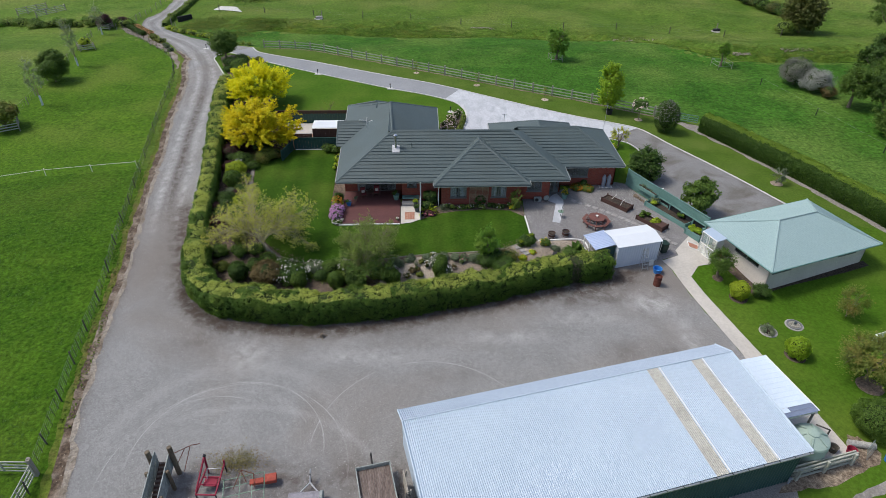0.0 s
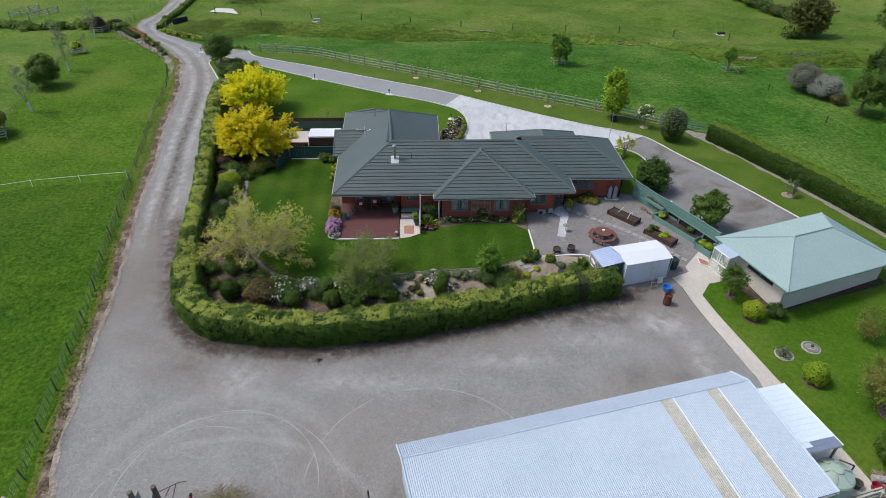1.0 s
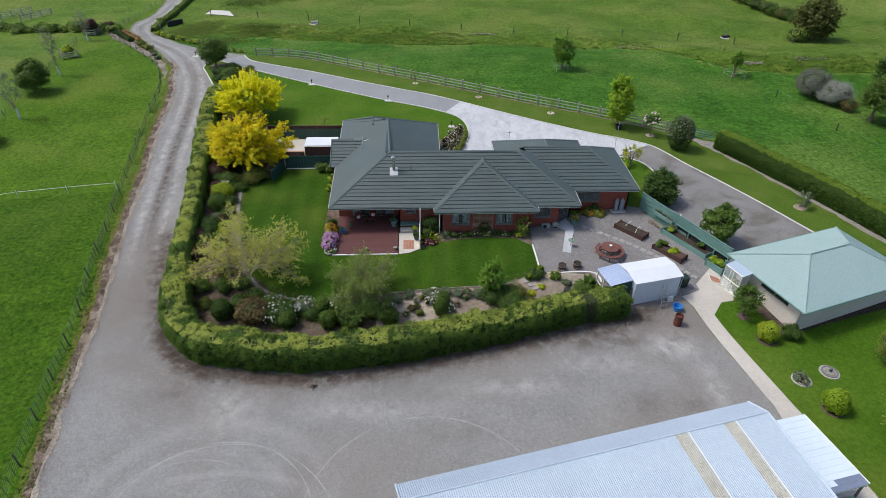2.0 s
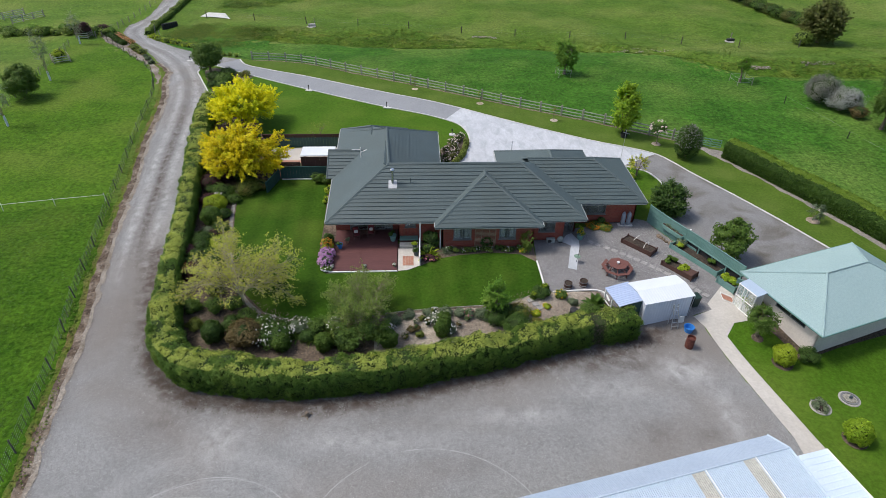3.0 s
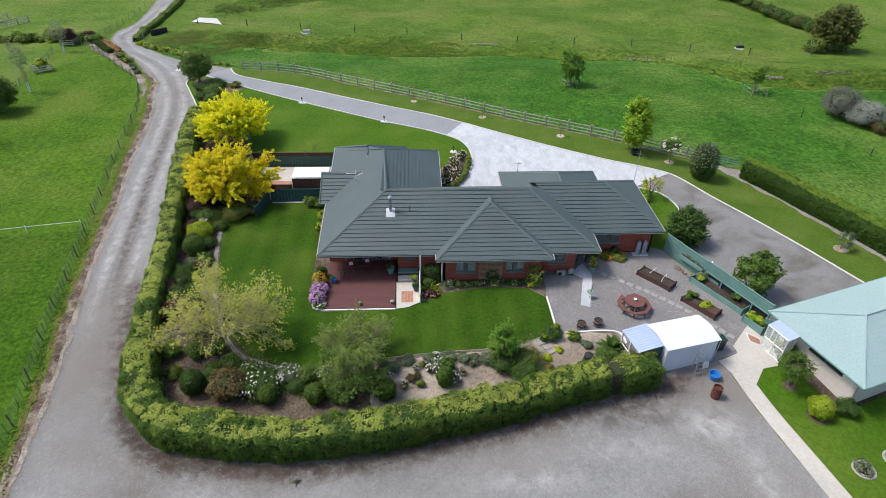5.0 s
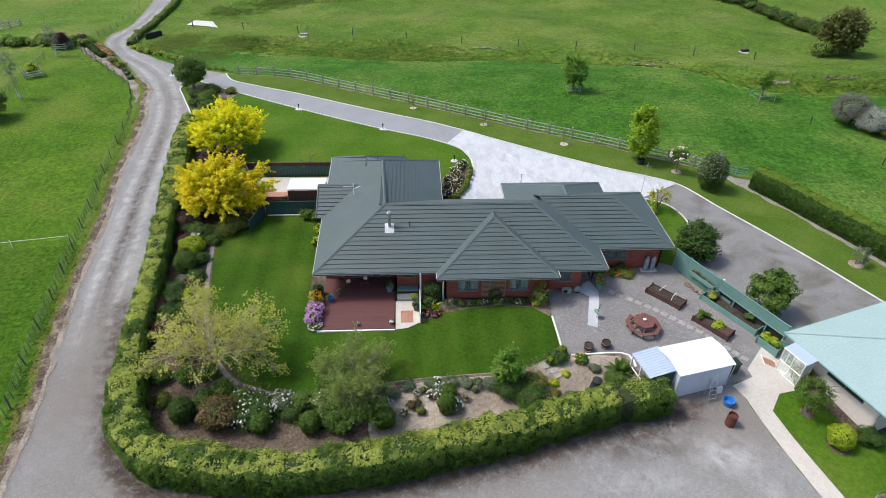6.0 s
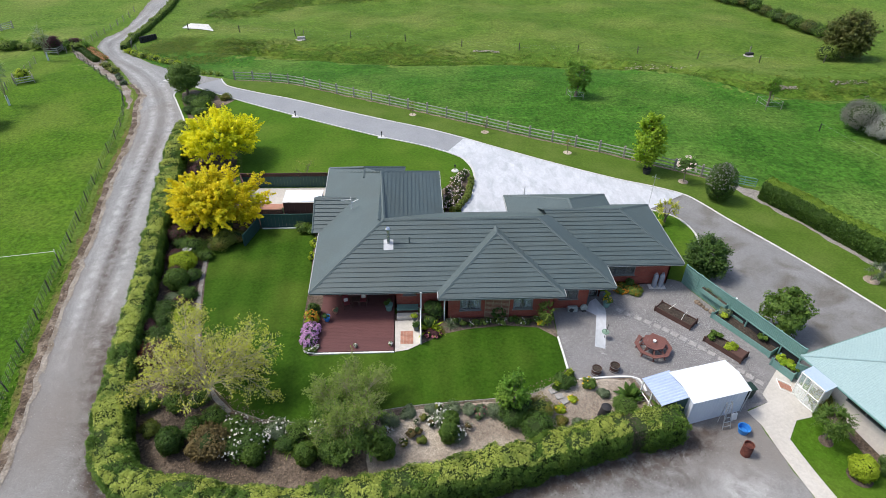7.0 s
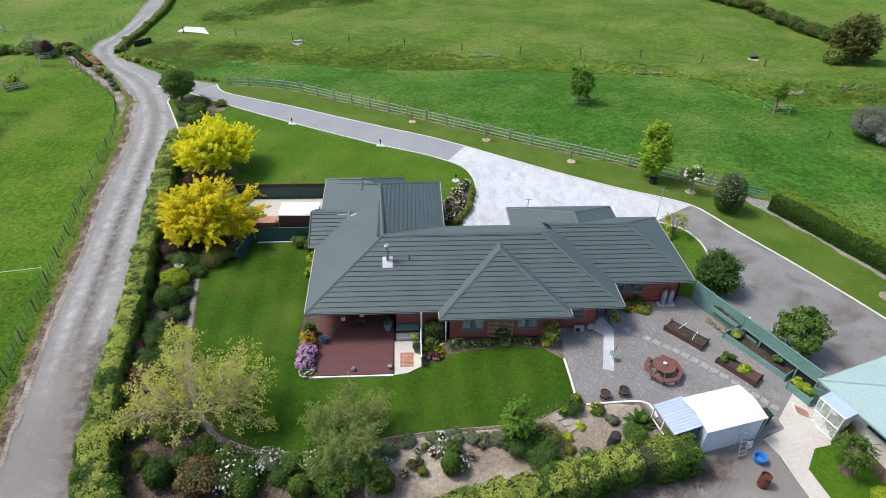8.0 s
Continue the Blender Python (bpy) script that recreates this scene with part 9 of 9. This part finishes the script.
part("body", lathe([(0.42, 0), (0.3, 0.8), (0.27, 0.85)], 20), M_BLACK, comp)
part("lid", lathe([(0.3, 0.85), (0.31, 0.9), (0.1, 0.97)], 20), M_BLACK, comp)
cf = thing("cold_frame", at(14.0, 40.1, 0.02, 15), "small timber framed bed of soil beside the lean-to", "garden frame")
for s in (-1, 1):
    part("board", cube(0, s * 0.5, 0.12, 1.3, 0.05, 0.24), M_WOOD, cf)
    part("board", cube(s * 0.63, 0, 0.12, 0.05, 0.95, 0.24), M_WOOD, cf)
part("soil", cube(0, 0, 0.08, 1.2, 0.9, 0.1), M_SOIL, cf)

dr = thing("steel_drum", at(19.3, 37.1), "rusty red steel drum standing in the yard", "drum")
part("shell", lathe([(0.3, 0), (0.3, 0.02), (0.29, 0.03), (0.29, 0.28), (0.305, 0.3), (0.29, 0.32), (0.29, 0.58), (0.305, 0.6), (0.29, 0.62), (0.29, 0.86), (0.3, 0.88), (0.275, 0.88), (0.27, 0.7)], 28), M_RUST, dr)
tb = thing("tub", at(19.75, 38.5), "round blue plastic tub", "tub")
part("shell", lathe([(0.27, 0), (0.35, 0.4), (0.375, 0.41), (0.375, 0.44), (0.33, 0.43), (0.26, 0.1)], 28), M_BLUE, tb)
ld = thing("step_ladder", at(18.75, 39.0, 0, 10), "aluminium ladder leaning on the shed wall", "ladder")
for s in (-0.18, 0.18):
    part("rail", rods([((s * 1.5, -0.32, 0), (s * 0.9, 0.2, 1.9))], 0.03, 5), M_STEEL, ld)
    part("back_leg", rods([((s * 1.4, 0.22, 0), (s * 0.9, 0.24, 1.85))], 0.022, 5), M_STEEL, ld)
for i in range(6):
    part("rung", rods([((-0.27 + 0.016 * i, -0.265 + 0.082 * i, 0.2 + 0.3 * i), (0.27 - 0.016 * i, -0.265 + 0.082 * i, 0.2 + 0.3 * i))], 0.026, 5), M_STEEL, ld)
bx = thing("wall_box", at(19.5, 39.35, 0, 12), "white box leaning against the shed", "box")
part("box", cube(0, 0, 0.25, 0.4, 0.1, 0.5, rx=-10, w=0.01), M_FASCIA, bx)
ac = thing("heat_pump", pose(11.6, 48.85, 0.04), "outdoor heat pump unit and reels against the wall", "heat pump")
part("case", cube(0, 0, 0.22, 0.7, 0.28, 0.44, w=0.02), M_DULL, ac)
part("fan_grille", lathe([(0.17, 0), (0.17, 0.02), (0.15, 0.03)], 18, pose(-0.1, -0.14, 0.22, 90)), M_BLACK, ac)
hr = thing("hose_reel", pose(12.45, 48.9, 0.04), "pale hose reel beside the wall", "hose reel")
part("reel", lathe([(0.26, -0.06), (0.26, -0.04), (0.15, -0.03), (0.15, 0.05), (0.26, 0.06), (0.26, 0.08)], 20, pose(0, 0, 0.3, 90)), M_DULL, hr)
part("stand", cube(0, 0, 0.05, 0.3, 0.3, 0.08), M_BLACK, hr)
flower_pot(14.25, 49.3, 0.04, 0.3, 0.5, M_TEAL, L_MID, F_YELLOW, "teal pot with a plant beside the back door")
flower_pot(14.4, 50.0, 0.04, 0.25, 0.5, M_TEAL, L_LIME, None, "green pot with lime leaves beside the back door")

# garden rings on the lawn
for x, y, lab, lf in ((25.7, 31.6, "stone ring with a clump of succulents", L_GREY), (27.95, 32.2, "round paved ring with a spiral centre", None)):
    ob = thing("garden_ring", at(x, y, 0.03) @ Matrix.Diagonal((0.87, 0.87, 1, 1)), lab, "garden ring", "garden rings")
    part("gravel_disc", lathe([(0.74, 0.0), (0.74, 0.04), (0.7, 0.05)], 30), M_STONE, ob)
    part("ring", ring(0.5, 0.62, 0.03, 0.11, 30), M_OLDRING if lf else M_FRAME, ob)
    part("centre", lathe([(0.45, 0.05), (0.4, 0.11), (0.1, 0.13)], 24), M_LOAM if lf else M_OLDRING, ob)
    if lf:
        c, p, nr = clumps(10, 60, (0.55, 0.55, 0.15), (0, 0, 0.15), 0.25)
        part_me("foliage", leaves("foliage", p, nr, 0.07, lf), None, ob)
    else:
        part("stub", cube(0.05, 0, 0.2, 0.2, 0.15, 0.2, w=0.02), M_POT, ob)
for x, y, r in ((24.5, 37.7, 0.42), (26.4, 29.15, 0.72), (29.9, 26.3, 0.85), (36.2, 51.7, 0.6), (25.2, 35.4, 0.7), (0.2, 84.2, 0.42), (8.4, 79.2, 0.46), (16.8, 74.0, 0.46), (27.1, 67.6, 0.5)):
    n = 16
    sheet("mulch_ring", [(x + r * math.cos(2 * math.pi * i / n), y + r * math.sin(2 * math.pi * i / n)) for i in range(n)], M_STRAW if y > 45 else M_MULCH, 0.045, "ring of dark mulch in the grass", "mulch", 0.5)
for x, y in ((0.2, 84.2), (8.4, 79.2), (16.8, 74.0)):
    tree("sapling", x, y, 1.8, 0.35, L_RUSSET, "thin newly planted sapling in the verge", 8, 14, 0.07, 0.2, 0.3, trunk=0.03, group="verge saplings")
for x, y, lab in ((-3.3, 78.1, "low black drive lamp on a white base"), (-13.7, 83.9, "low black drive lamp on a white base"), (4.4, 70.3, "low black drive lamp on a round white base"), (-32.8, 96.4, "low black drive lamp on a white base")):
    ob = thing("drive_lamp", at(x, y, 0.04), lab, "lamp", "drive lamps")
    part("base", lathe([(0.38, 0), (0.36, 0.06), (0.1, 0.08)], 14) if x == 4.4 else prism([(-0.45, -0.3), (0.5, -0.5), (0.2, 0.35), (-0.35, 0.2)], 0, 0.07), M_KERB, ob)
    part("stem", lathe([(0.04, 0.05), (0.04, 0.5)], 10), M_BLACK, ob)
    part("head", lathe([(0.08, 0.5), (0.09, 0.53), (0.09, 0.66), (0.03, 0.7)], 12), M_BLACK, ob)

tb2 = thing("tree_tub", at(23.95, 69.4, 0.02), "black plastic tub at the foot of the upright tree", "tub")
part("shell", lathe([(0.34, 0), (0.42, 0.55), (0.45, 0.56), (0.38, 0.55), (0.32, 0.2)], 18), M_BLACK, tb2)

gb2 = thing("bird_bath", at(-18.0, 56.2, 0.03), "grey stone bird bath in the west border", "bird bath")
part("stem", lathe([(0.2, 0), (0.11, 0.15), (0.09, 0.7), (0.15, 0.78)], 14), M_STONE, gb2)
part("bowl", lathe([(0.12, 0.78), (0.34, 0.88), (0.36, 0.95), (0.28, 0.92), (0.1, 0.86)], 18), M_STONE, gb2)

# troughs and pad in the far paddock
for x, y, lab in ((56.9, 114.1, "concrete water trough on a bare patch"), (-18.7, 120.5, "concrete water trough on a bare patch")):
    ob = thing("water_trough", at(x, y, 0.02, 10), lab, "trough")
    part("pad", lathe([(0.9, 0), (0.8, 0.04)], 14), M_STONE, ob)
    part("trough", cube(0.2, 0.2, 0.22, 1.3, 0.6, 0.4, w=0.05), M_STONE if x < 0 else M_BLACK, ob)
    part("post", cube(0.7, 0.9, 0.6, 0.12, 0.12, 1.3), M_WOOD, ob)
sheet("culvert_pad", [(-40.5, 127.2), (-34.2, 124.6), (-36.3, 129.0), (-40.0, 130.5)], M_KERB, 0.1, "pale concrete crossing in the gully", "concrete", 0.8)
cv = thing("culvert_wall", at(-44.4, 121.6, 0), "dark timber culvert wall beside the lane", "culvert")
for i in range(7):
    part("pole", lathe([(0.24, -0.6), (0.24, rng.uniform(0.5, 0.9)), (0.2, 0.95)], 8, Matrix.Translation((-1.0 + i * 0.3, -0.8 + i * 0.3, 0))), M_BLACK, cv)
sheet("bare_scar", [(33.2, 105.2), (34.0, 105.0), (34.6, 106.0), (33.9, 106.9), (33.3, 106.6)], M_BANKTAN, 0.06, "pale slip of bare clay in the gully bank", "soil", 0.5, 0.9)
for pts_, n_ in (([(32.8, 104.9), (34.8, 104.8), (35.2, 106.2), (42.8, 104.2), (43, 104.7), (35, 107.9), (32.8, 107)], 150), ([(50.6, 93.8), (53.4, 93.5), (53.8, 94.6), (51.0, 94.9)], 130), ([(58.6, 94.9), (64.6, 95.3), (64.3, 96.0), (59, 95.9)], 110), ([(10.2, 115.0), (14.8, 114.7), (14.6, 115.5), (10.6, 115.9)], 90)):
    scatter("clay_bits", pts_, n_, 0.15, M_STRAWBIT, "pale stones and clods on the worn gully bank", "stones", 0.08)
for x, y, rz in ((-76, 127.2, 60), (-71.5, 125.5, 60)):
    ob = thing("stock_rails", at(x, y, 0, rz), "weathered timber stock yard rails", "fence")
    for z in (0.3, 0.6, 0.9, 1.2):
        part("rail", cube(0, 0, z, 6, 0.05, 0.1), M_POST, ob)
    for s in (-3, -1, 1, 3):
        part("post", cube(s, 0.1, 0.65, 0.16, 0.16, 1.4), M_WOOD, ob)

# ---- machinery in the yard ----
M_POLE = mat("old brown pole", (0.09, 0.07, 0.05), (0.2, 0.165, 0.12), 1.5, 9.0, 0.9, bump=0.4)
M_WEED = leafy("dry weeds", (0.14, 0.15, 0.04), (0.3, 0.24, 0.09), (0.2, 0.11, 0.06), 0.2)
rc = thing("loading_race", pose(-13.7, 20.7, SG, 0, 0, 4), "weathered timber stock loading ramp with tall round posts", "loading ramp")
for i in range(15):
    part("cleat", cube(0, 0.55 - i * 0.24, 1.0 - i * 0.055, 0.66, 0.12, 0.06), M_TRAILER, rc)
part("ramp", cube(0, -1.1, 0.58, 0.66, 3.5, 0.05, rx=13), M_DARKWOOD, rc)
for s in (-0.4, 0.4):
    for k in range(4):
        part("side_board", cube(s, -1.0, 0.75 + 0.27 * k, 0.05, 3.4, 0.24, rx=8), M_DULL, rc)
    for y, h, r in ((0.3 if s < 0 else 0.5, 2.4, 0.13), (-0.5, 1.7, 0.1), (-1.9, 1.5, 0.1)):
        part("post", lathe([(r * 1.05, 0), (r, h - 0.03), (r * 0.8, h)], 12, Matrix.Translation((s * 1.35, y, 0))), M_POLE, rc)
part("chain_arm", rods([((0.6, 0.6, 1.7), (1.35, 1.2, 1.5)), ((1.35, 1.2, 1.5), (1.8, 1.3, 1.45)), ((1.3, 1.15, 1.5), (0.9, 0.4, 0.3)), ((1.05, 0.95, 1.55), (0.7, 0.5, 1.0))], 0.022, 5), M_RUST, rc)
rd = thing("red_implement", pose(-11.15, 20.45, SG, 0, 0, -3), "crimson three-point farm implement", "implement")
part("mast", rods([((-0.45, 0.7, 0.1), (-0.4, 0.75, 1.5)), ((-0.4, 0.75, 1.5), (-0.5, -0.8, 0.6))], 0.06, 6), M_RED, rd)
part("mast_head", cube(-0.4, 0.78, 1.52, 0.12, 0.16, 0.2, w=0.02), M_BLACK, rd)
part("side_bar", rods([((-0.5, -0.9, 0.5), (-0.45, 0.7, 0.55)), ((0.55, -0.9, 0.5), (0.55, 0.8, 0.8)), ((0.55, 0.8, 0.8), (0.55, 0.85, 1.05))], 0.055, 6), M_RED, rd)
part("cross_bar", rods([((-0.5, -0.3, 0.5), (0.55, -0.3, 0.55)), ((-0.5, -0.9, 0.5), (0.55, -0.9, 0.5)), ((-0.45, 0.15, 0.5), (0.55, 0.1, 0.6))], 0.05, 6), M_RED, rd)
part("bed", cube(0.05, -0.15, 0.5, 0.7, 0.5, 0.06, w=0.015), M_RED, rd)
part("link", rods([((-0.2, 0.0, 0.5), (-0.25, 0.4, 0.9)), ((-0.25, 0.4, 0.9), (0.5, 0.5, 0.85))], 0.025, 5), M_STEEL, rd)
part("foot", rods([((-0.5, -0.9, 0), (-0.5, -0.9, 0.5)), ((0.55, -0.9, 0), (0.55, -0.9, 0.5)), ((-0.45, 0.7, 0), (-0.45, 0.7, 0.3)), ((0.55, 0.8, 0), (0.55, 0.8, 0.8))], 0.04, 6), M_BLACK, rd)
hk = thing("hay_rake", pose(-8.95, 20.1, SG, 0, 0, 10), "faded green steel frame implement with orange boxes", "implement")
for y in (-1.0, -0.45, 0.1, 0.6):
    part("frame_bar", rods([((-1.5, y, 0.4), (0.75, y + 0.05, 0.5))], 0.024, 5), M_OLDGREEN, hk)
for x in (-1.4, -0.55, 0.1, 0.75):
    part("cross_bar", rods([((x, -1.1, 0.42), (x, 0.65, 0.48)), ((x, -0.9, 0), (x, -0.9, 0.45))], 0.026, 5), M_OLDGREEN, hk)
part("tine", rods([((-1.2 + 0.28 * i, 0.6, 0.45), (-1.3 + 0.28 * i, 0.95, 0.02)) for i in range(7)], 0.013, 4), M_RUST, hk)
part("seed_box", cube(0.35, 0.15, 0.42, 0.75, 0.32, 0.2, w=0.03), M_ORANGE, hk, "faded orange steel box")
part("seed_box", cube(1.1, 0.2, 0.42, 0.62, 0.5, 0.28, w=0.03), M_ORANGE, hk, "faded orange steel box")
part("lever", rods([((-0.9, -0.1, 0.45), (-0.45, 0.75, 0.85)), ((-0.2, 0.2, 0.45), (-0.45, 0.75, 0.85)), ((-0.45, 0.75, 0.85), (0.2, 0.5, 0.7)), ((0.2, 0.5, 0.7), (0.25, -0.2, 0.5))], 0.02, 5), M_RUST, hk)
wd = thing("weed_patch", pose(-10.1, 21.8, SG), "straggling dry weeds behind the old implements", "weeds", kind="stuff")
wc = rng.normal(0, 1, (2600, 3)) * np.array((0.8, 0.42, 0.22)) + np.array((0, 0, 0.2))
part_me("leaves", leaves("leaves", np.abs(wc) * np.array((0, 0, 1)) + wc * np.array((1, 1, 0)), np.tile((0, 0, 0.6), (2600, 1)).astype(float), 0.035, M_WEED), None, wd)
cy = thing("field_roller", pose(-5.75, 19.3, SG, 0, 0, 2), "grey steel field roller with a drawbar", "roller")
part("drum", lathe([(0.05, -0.95), (0.36, -0.95), (0.36, 0.7), (0.05, 0.7)], 26, pose(0, -0.1, 0.4, 0, 90, 0)), M_ROLLER, cy)
part("band", lathe([(0.4, 0.7), (0.4, 0.85), (0.36, 0.86)], 26, pose(0, -0.1, 0.4, 0, 90, 0)), M_DULL, cy)
part("drawbar", rods([((-0.6, 0.1, 0.35), (0.05, 0.9, 0.35)), ((0.7, 0.1, 0.35), (0.05, 0.9, 0.35)), ((0.05, 0.9, 0.35), (0.05, 1.5, 0.75))], 0.045, 6), M_STEEL, cy)
part("jack", rods([((0.05, 1.2, 0), (0.05, 1.2, 0.7))], 0.03, 6), M_BLACK, cy)
tr = thing("trailer", pose(-1.92, 19.04, SG, 0, 0, 12), "flat timber-decked farm trailer with low steel sides", "trailer")
for i in range(13):
    part("deck_board", cube(-0.84 + i * 0.14, 0, 0.62, 0.13, 3.6, 0.04), M_TRAILER, tr)
for s in (-1, 1):
    part("side", cube(s * 0.95, 0, 0.72, 0.06, 3.7, 0.28, w=0.01), M_DULL, tr)
    wh = part("wheel", lathe([(0.1, -0.1), (0.3, -0.1), (0.33, -0.05), (0.33, 0.05), (0.3, 0.1), (0.1, 0.1)], 20, pose(s * 1.12, -0.3, 0.33, 0, 90, 0)), M_BLACK, tr)
    part("rim", lathe([(0.05, -0.11), (0.17, -0.11), (0.17, 0.11), (0.05, 0.11)], 14, pose(s * 1.12, -0.3, 0.33, 0, 90, 0)), M_STEEL, wh)
part("headboard", cube(0, 1.85, 0.74, 1.95, 0.06, 0.32, w=0.01), M_DULL, tr)
part("drawbar", rods([((0, 1.8, 0.5), (0, 2.7, 0.5)), ((0, 2.6, 0), (0, 2.6, 0.9))], 0.045, 6), M_BLACK, tr)
jk = thing("pallet_stack", pose(-0.35, 19.7, SG, 0, 0, 12), "grey timber pallet leaning on the shed end", "pallet")
for i in range(6):
    part("slat", cube(-0.15, -0.2, 0.25 + 0.3 * i * 0.7, 0.06, 1.3, 0.12, ry=8), M_WOOD, jk)
for y in (-0.8, 0.4):
    part("bearer", cube(-0.08, y, 0.7, 0.09, 0.09, 1.4, ry=8), M_WOOD, jk)
hs = thing("hose_coil", pose(-0.4, 18.6, SG + 0.4), "coil of black pipe on the shed wall", "hose")
v, f = [], []
for k in range(4):
    tube(v, f, [(0.06 * k, (0.5 - 0.03 * k) * math.cos(a), 0.25 + (0.55 - 0.03 * k) * math.sin(a)) for a in np.linspace(0, 2 * math.pi, 22)], [0.03] * 22, 5)
part_me("coil", quads("coil", v, f, M_BLACK), None, hs)
wp = thing("timber_stack", pose(23.15, 20.3, SG, 0, 0, 13.3), "low stack of grey weathered timber rails", "timber stack")
for i in range(7):
    part("rail", cube(0.1 * (i % 2), 0.12 * (i % 3) - 0.1, 0.12 + 0.13 * i, 4.3, 0.09, 0.13, rz=rng.uniform(-1, 1), w=0.01), M_POST, wp)
for x in (-1.9, 0, 1.9):
    part("post", cube(x, -0.2, 0.45, 0.14, 0.14, 1.1), M_POST, wp)
for x, y, r, h, mt, lab in ((24.5, 21.5, 0.27, 0.4, M_DARKPOST, "dark old pot of soil on the path"), (25.5, 21.3, 0.28, 0.35, M_RED, "red plastic bucket on the path"), (27.4, 20.7, 0.3, 0.6, M_BLUE, "blue plastic drum beside the fence")):
    ob = thing("bucket", pose(x, y, SG + 0.06), lab, "bucket")
    part("shell", lathe([(r * 0.8, 0), (r, h), (r * 1.05, h), (r * 0.9, h - 0.02), (r * 0.7, 0.06)], 20), mt, ob)
gh = thing("wire_cage", at(33.3, 29.7, 0.0, 15), "small white netting cage on the lawn", "cage")
part("frame", rods([((x, y, 0), (x, y, 0.9)) for x in (-0.7, 0.7) for y in (-0.7, 0.7)] + [((-0.7, y, 0.9), (0.7, y, 0.9)) for y in (-0.7, 0.7)] + [((x, -0.7, 0.9), (x, 0.7, 0.9)) for x in (-0.7, 0.7)], 0.03, 5), M_FASCIA, gh)
net = part("netting", cube(0, 0, 0.45, 1.36, 1.36, 0.86), M_CLEAR, gh)
net.visible_shadow = False

rl = thing("netting_roll", pose(26.4, 21.75, SG + 0.2, 0, 0, -12), "rolled pale shade netting lying by the path", "netting roll")
part("roll", lathe([(0.05, -0.75), (0.2, -0.74), (0.2, 0.74), (0.05, 0.75)], 16, pose(0, 0, 0, 0, 90, 0)), M_STONE, rl)
hd = thing("wire_hurdle", pose(26.6, 21.1, SG, 0, 0, 35), "grey wire hurdle leaning beside the path", "hurdle")
for i in range(9):
    part("bar", rods([((-0.5 + i * 0.125, 0, 0.02), (-0.5 + i * 0.125, 0.25, 0.8))], 0.012, 4), M_STEEL, hd)
for z in (0.02, 0.4, 0.8):
    part("rail", rods([((-0.52, z * 0.31, z + 0.01), (0.52, z * 0.31, z + 0.01))], 0.016, 4), M_STEEL, hd)

wb = thing("wheelie_bin", at(20.95, 40.85, 0.02, 15), "dark green wheeled refuse bin beside the shed", "bin")
part("body", lathe([(0.02, 0.06), (0.33, 0.06), (0.36, 0.3), (0.4, 0.92), (0.42, 0.95), (0.36, 0.95), (0.34, 0.5)], 4, pose(0, 0, 0, 0, 0, 45)), M_BINGREEN, wb)
part("lid", cube(0, -0.02, 0.985, 0.6, 0.66, 0.06, rx=4, w=0.02), M_BINGREEN, wb)
part("handle", rods([((-0.22, 0.36, 0.92), (0.22, 0.36, 0.92))], 0.018, 6), M_BLACK, wb)
for x in (-0.24, 0.24):
    part("wheel", lathe([(0.03, -0.03), (0.1, -0.03), (0.1, 0.03), (0.03, 0.03)], 14, pose(x, 0.28, 0.1, 0, 90, 0)), M_BLACK, wb)

st = thing("tree_stump", at(-6.6, 32.0), "small dark cut stump at the foot of the hedge", "stump")
part("stump", lathe([(0.2, -0.05), (0.15, 0.08), (0.12, 0.3), (0.1, 0.34), (0.0, 0.33)], 9), M_BARK, st)
for a in (0.4, 1.9, 3.3, 4.9):
    part("root", rods([((0.1 * math.cos(a), 0.1 * math.sin(a), 0.09), (0.36 * math.cos(a), 0.36 * math.sin(a), 0.0))], 0.045, 6), M_BARK, st)
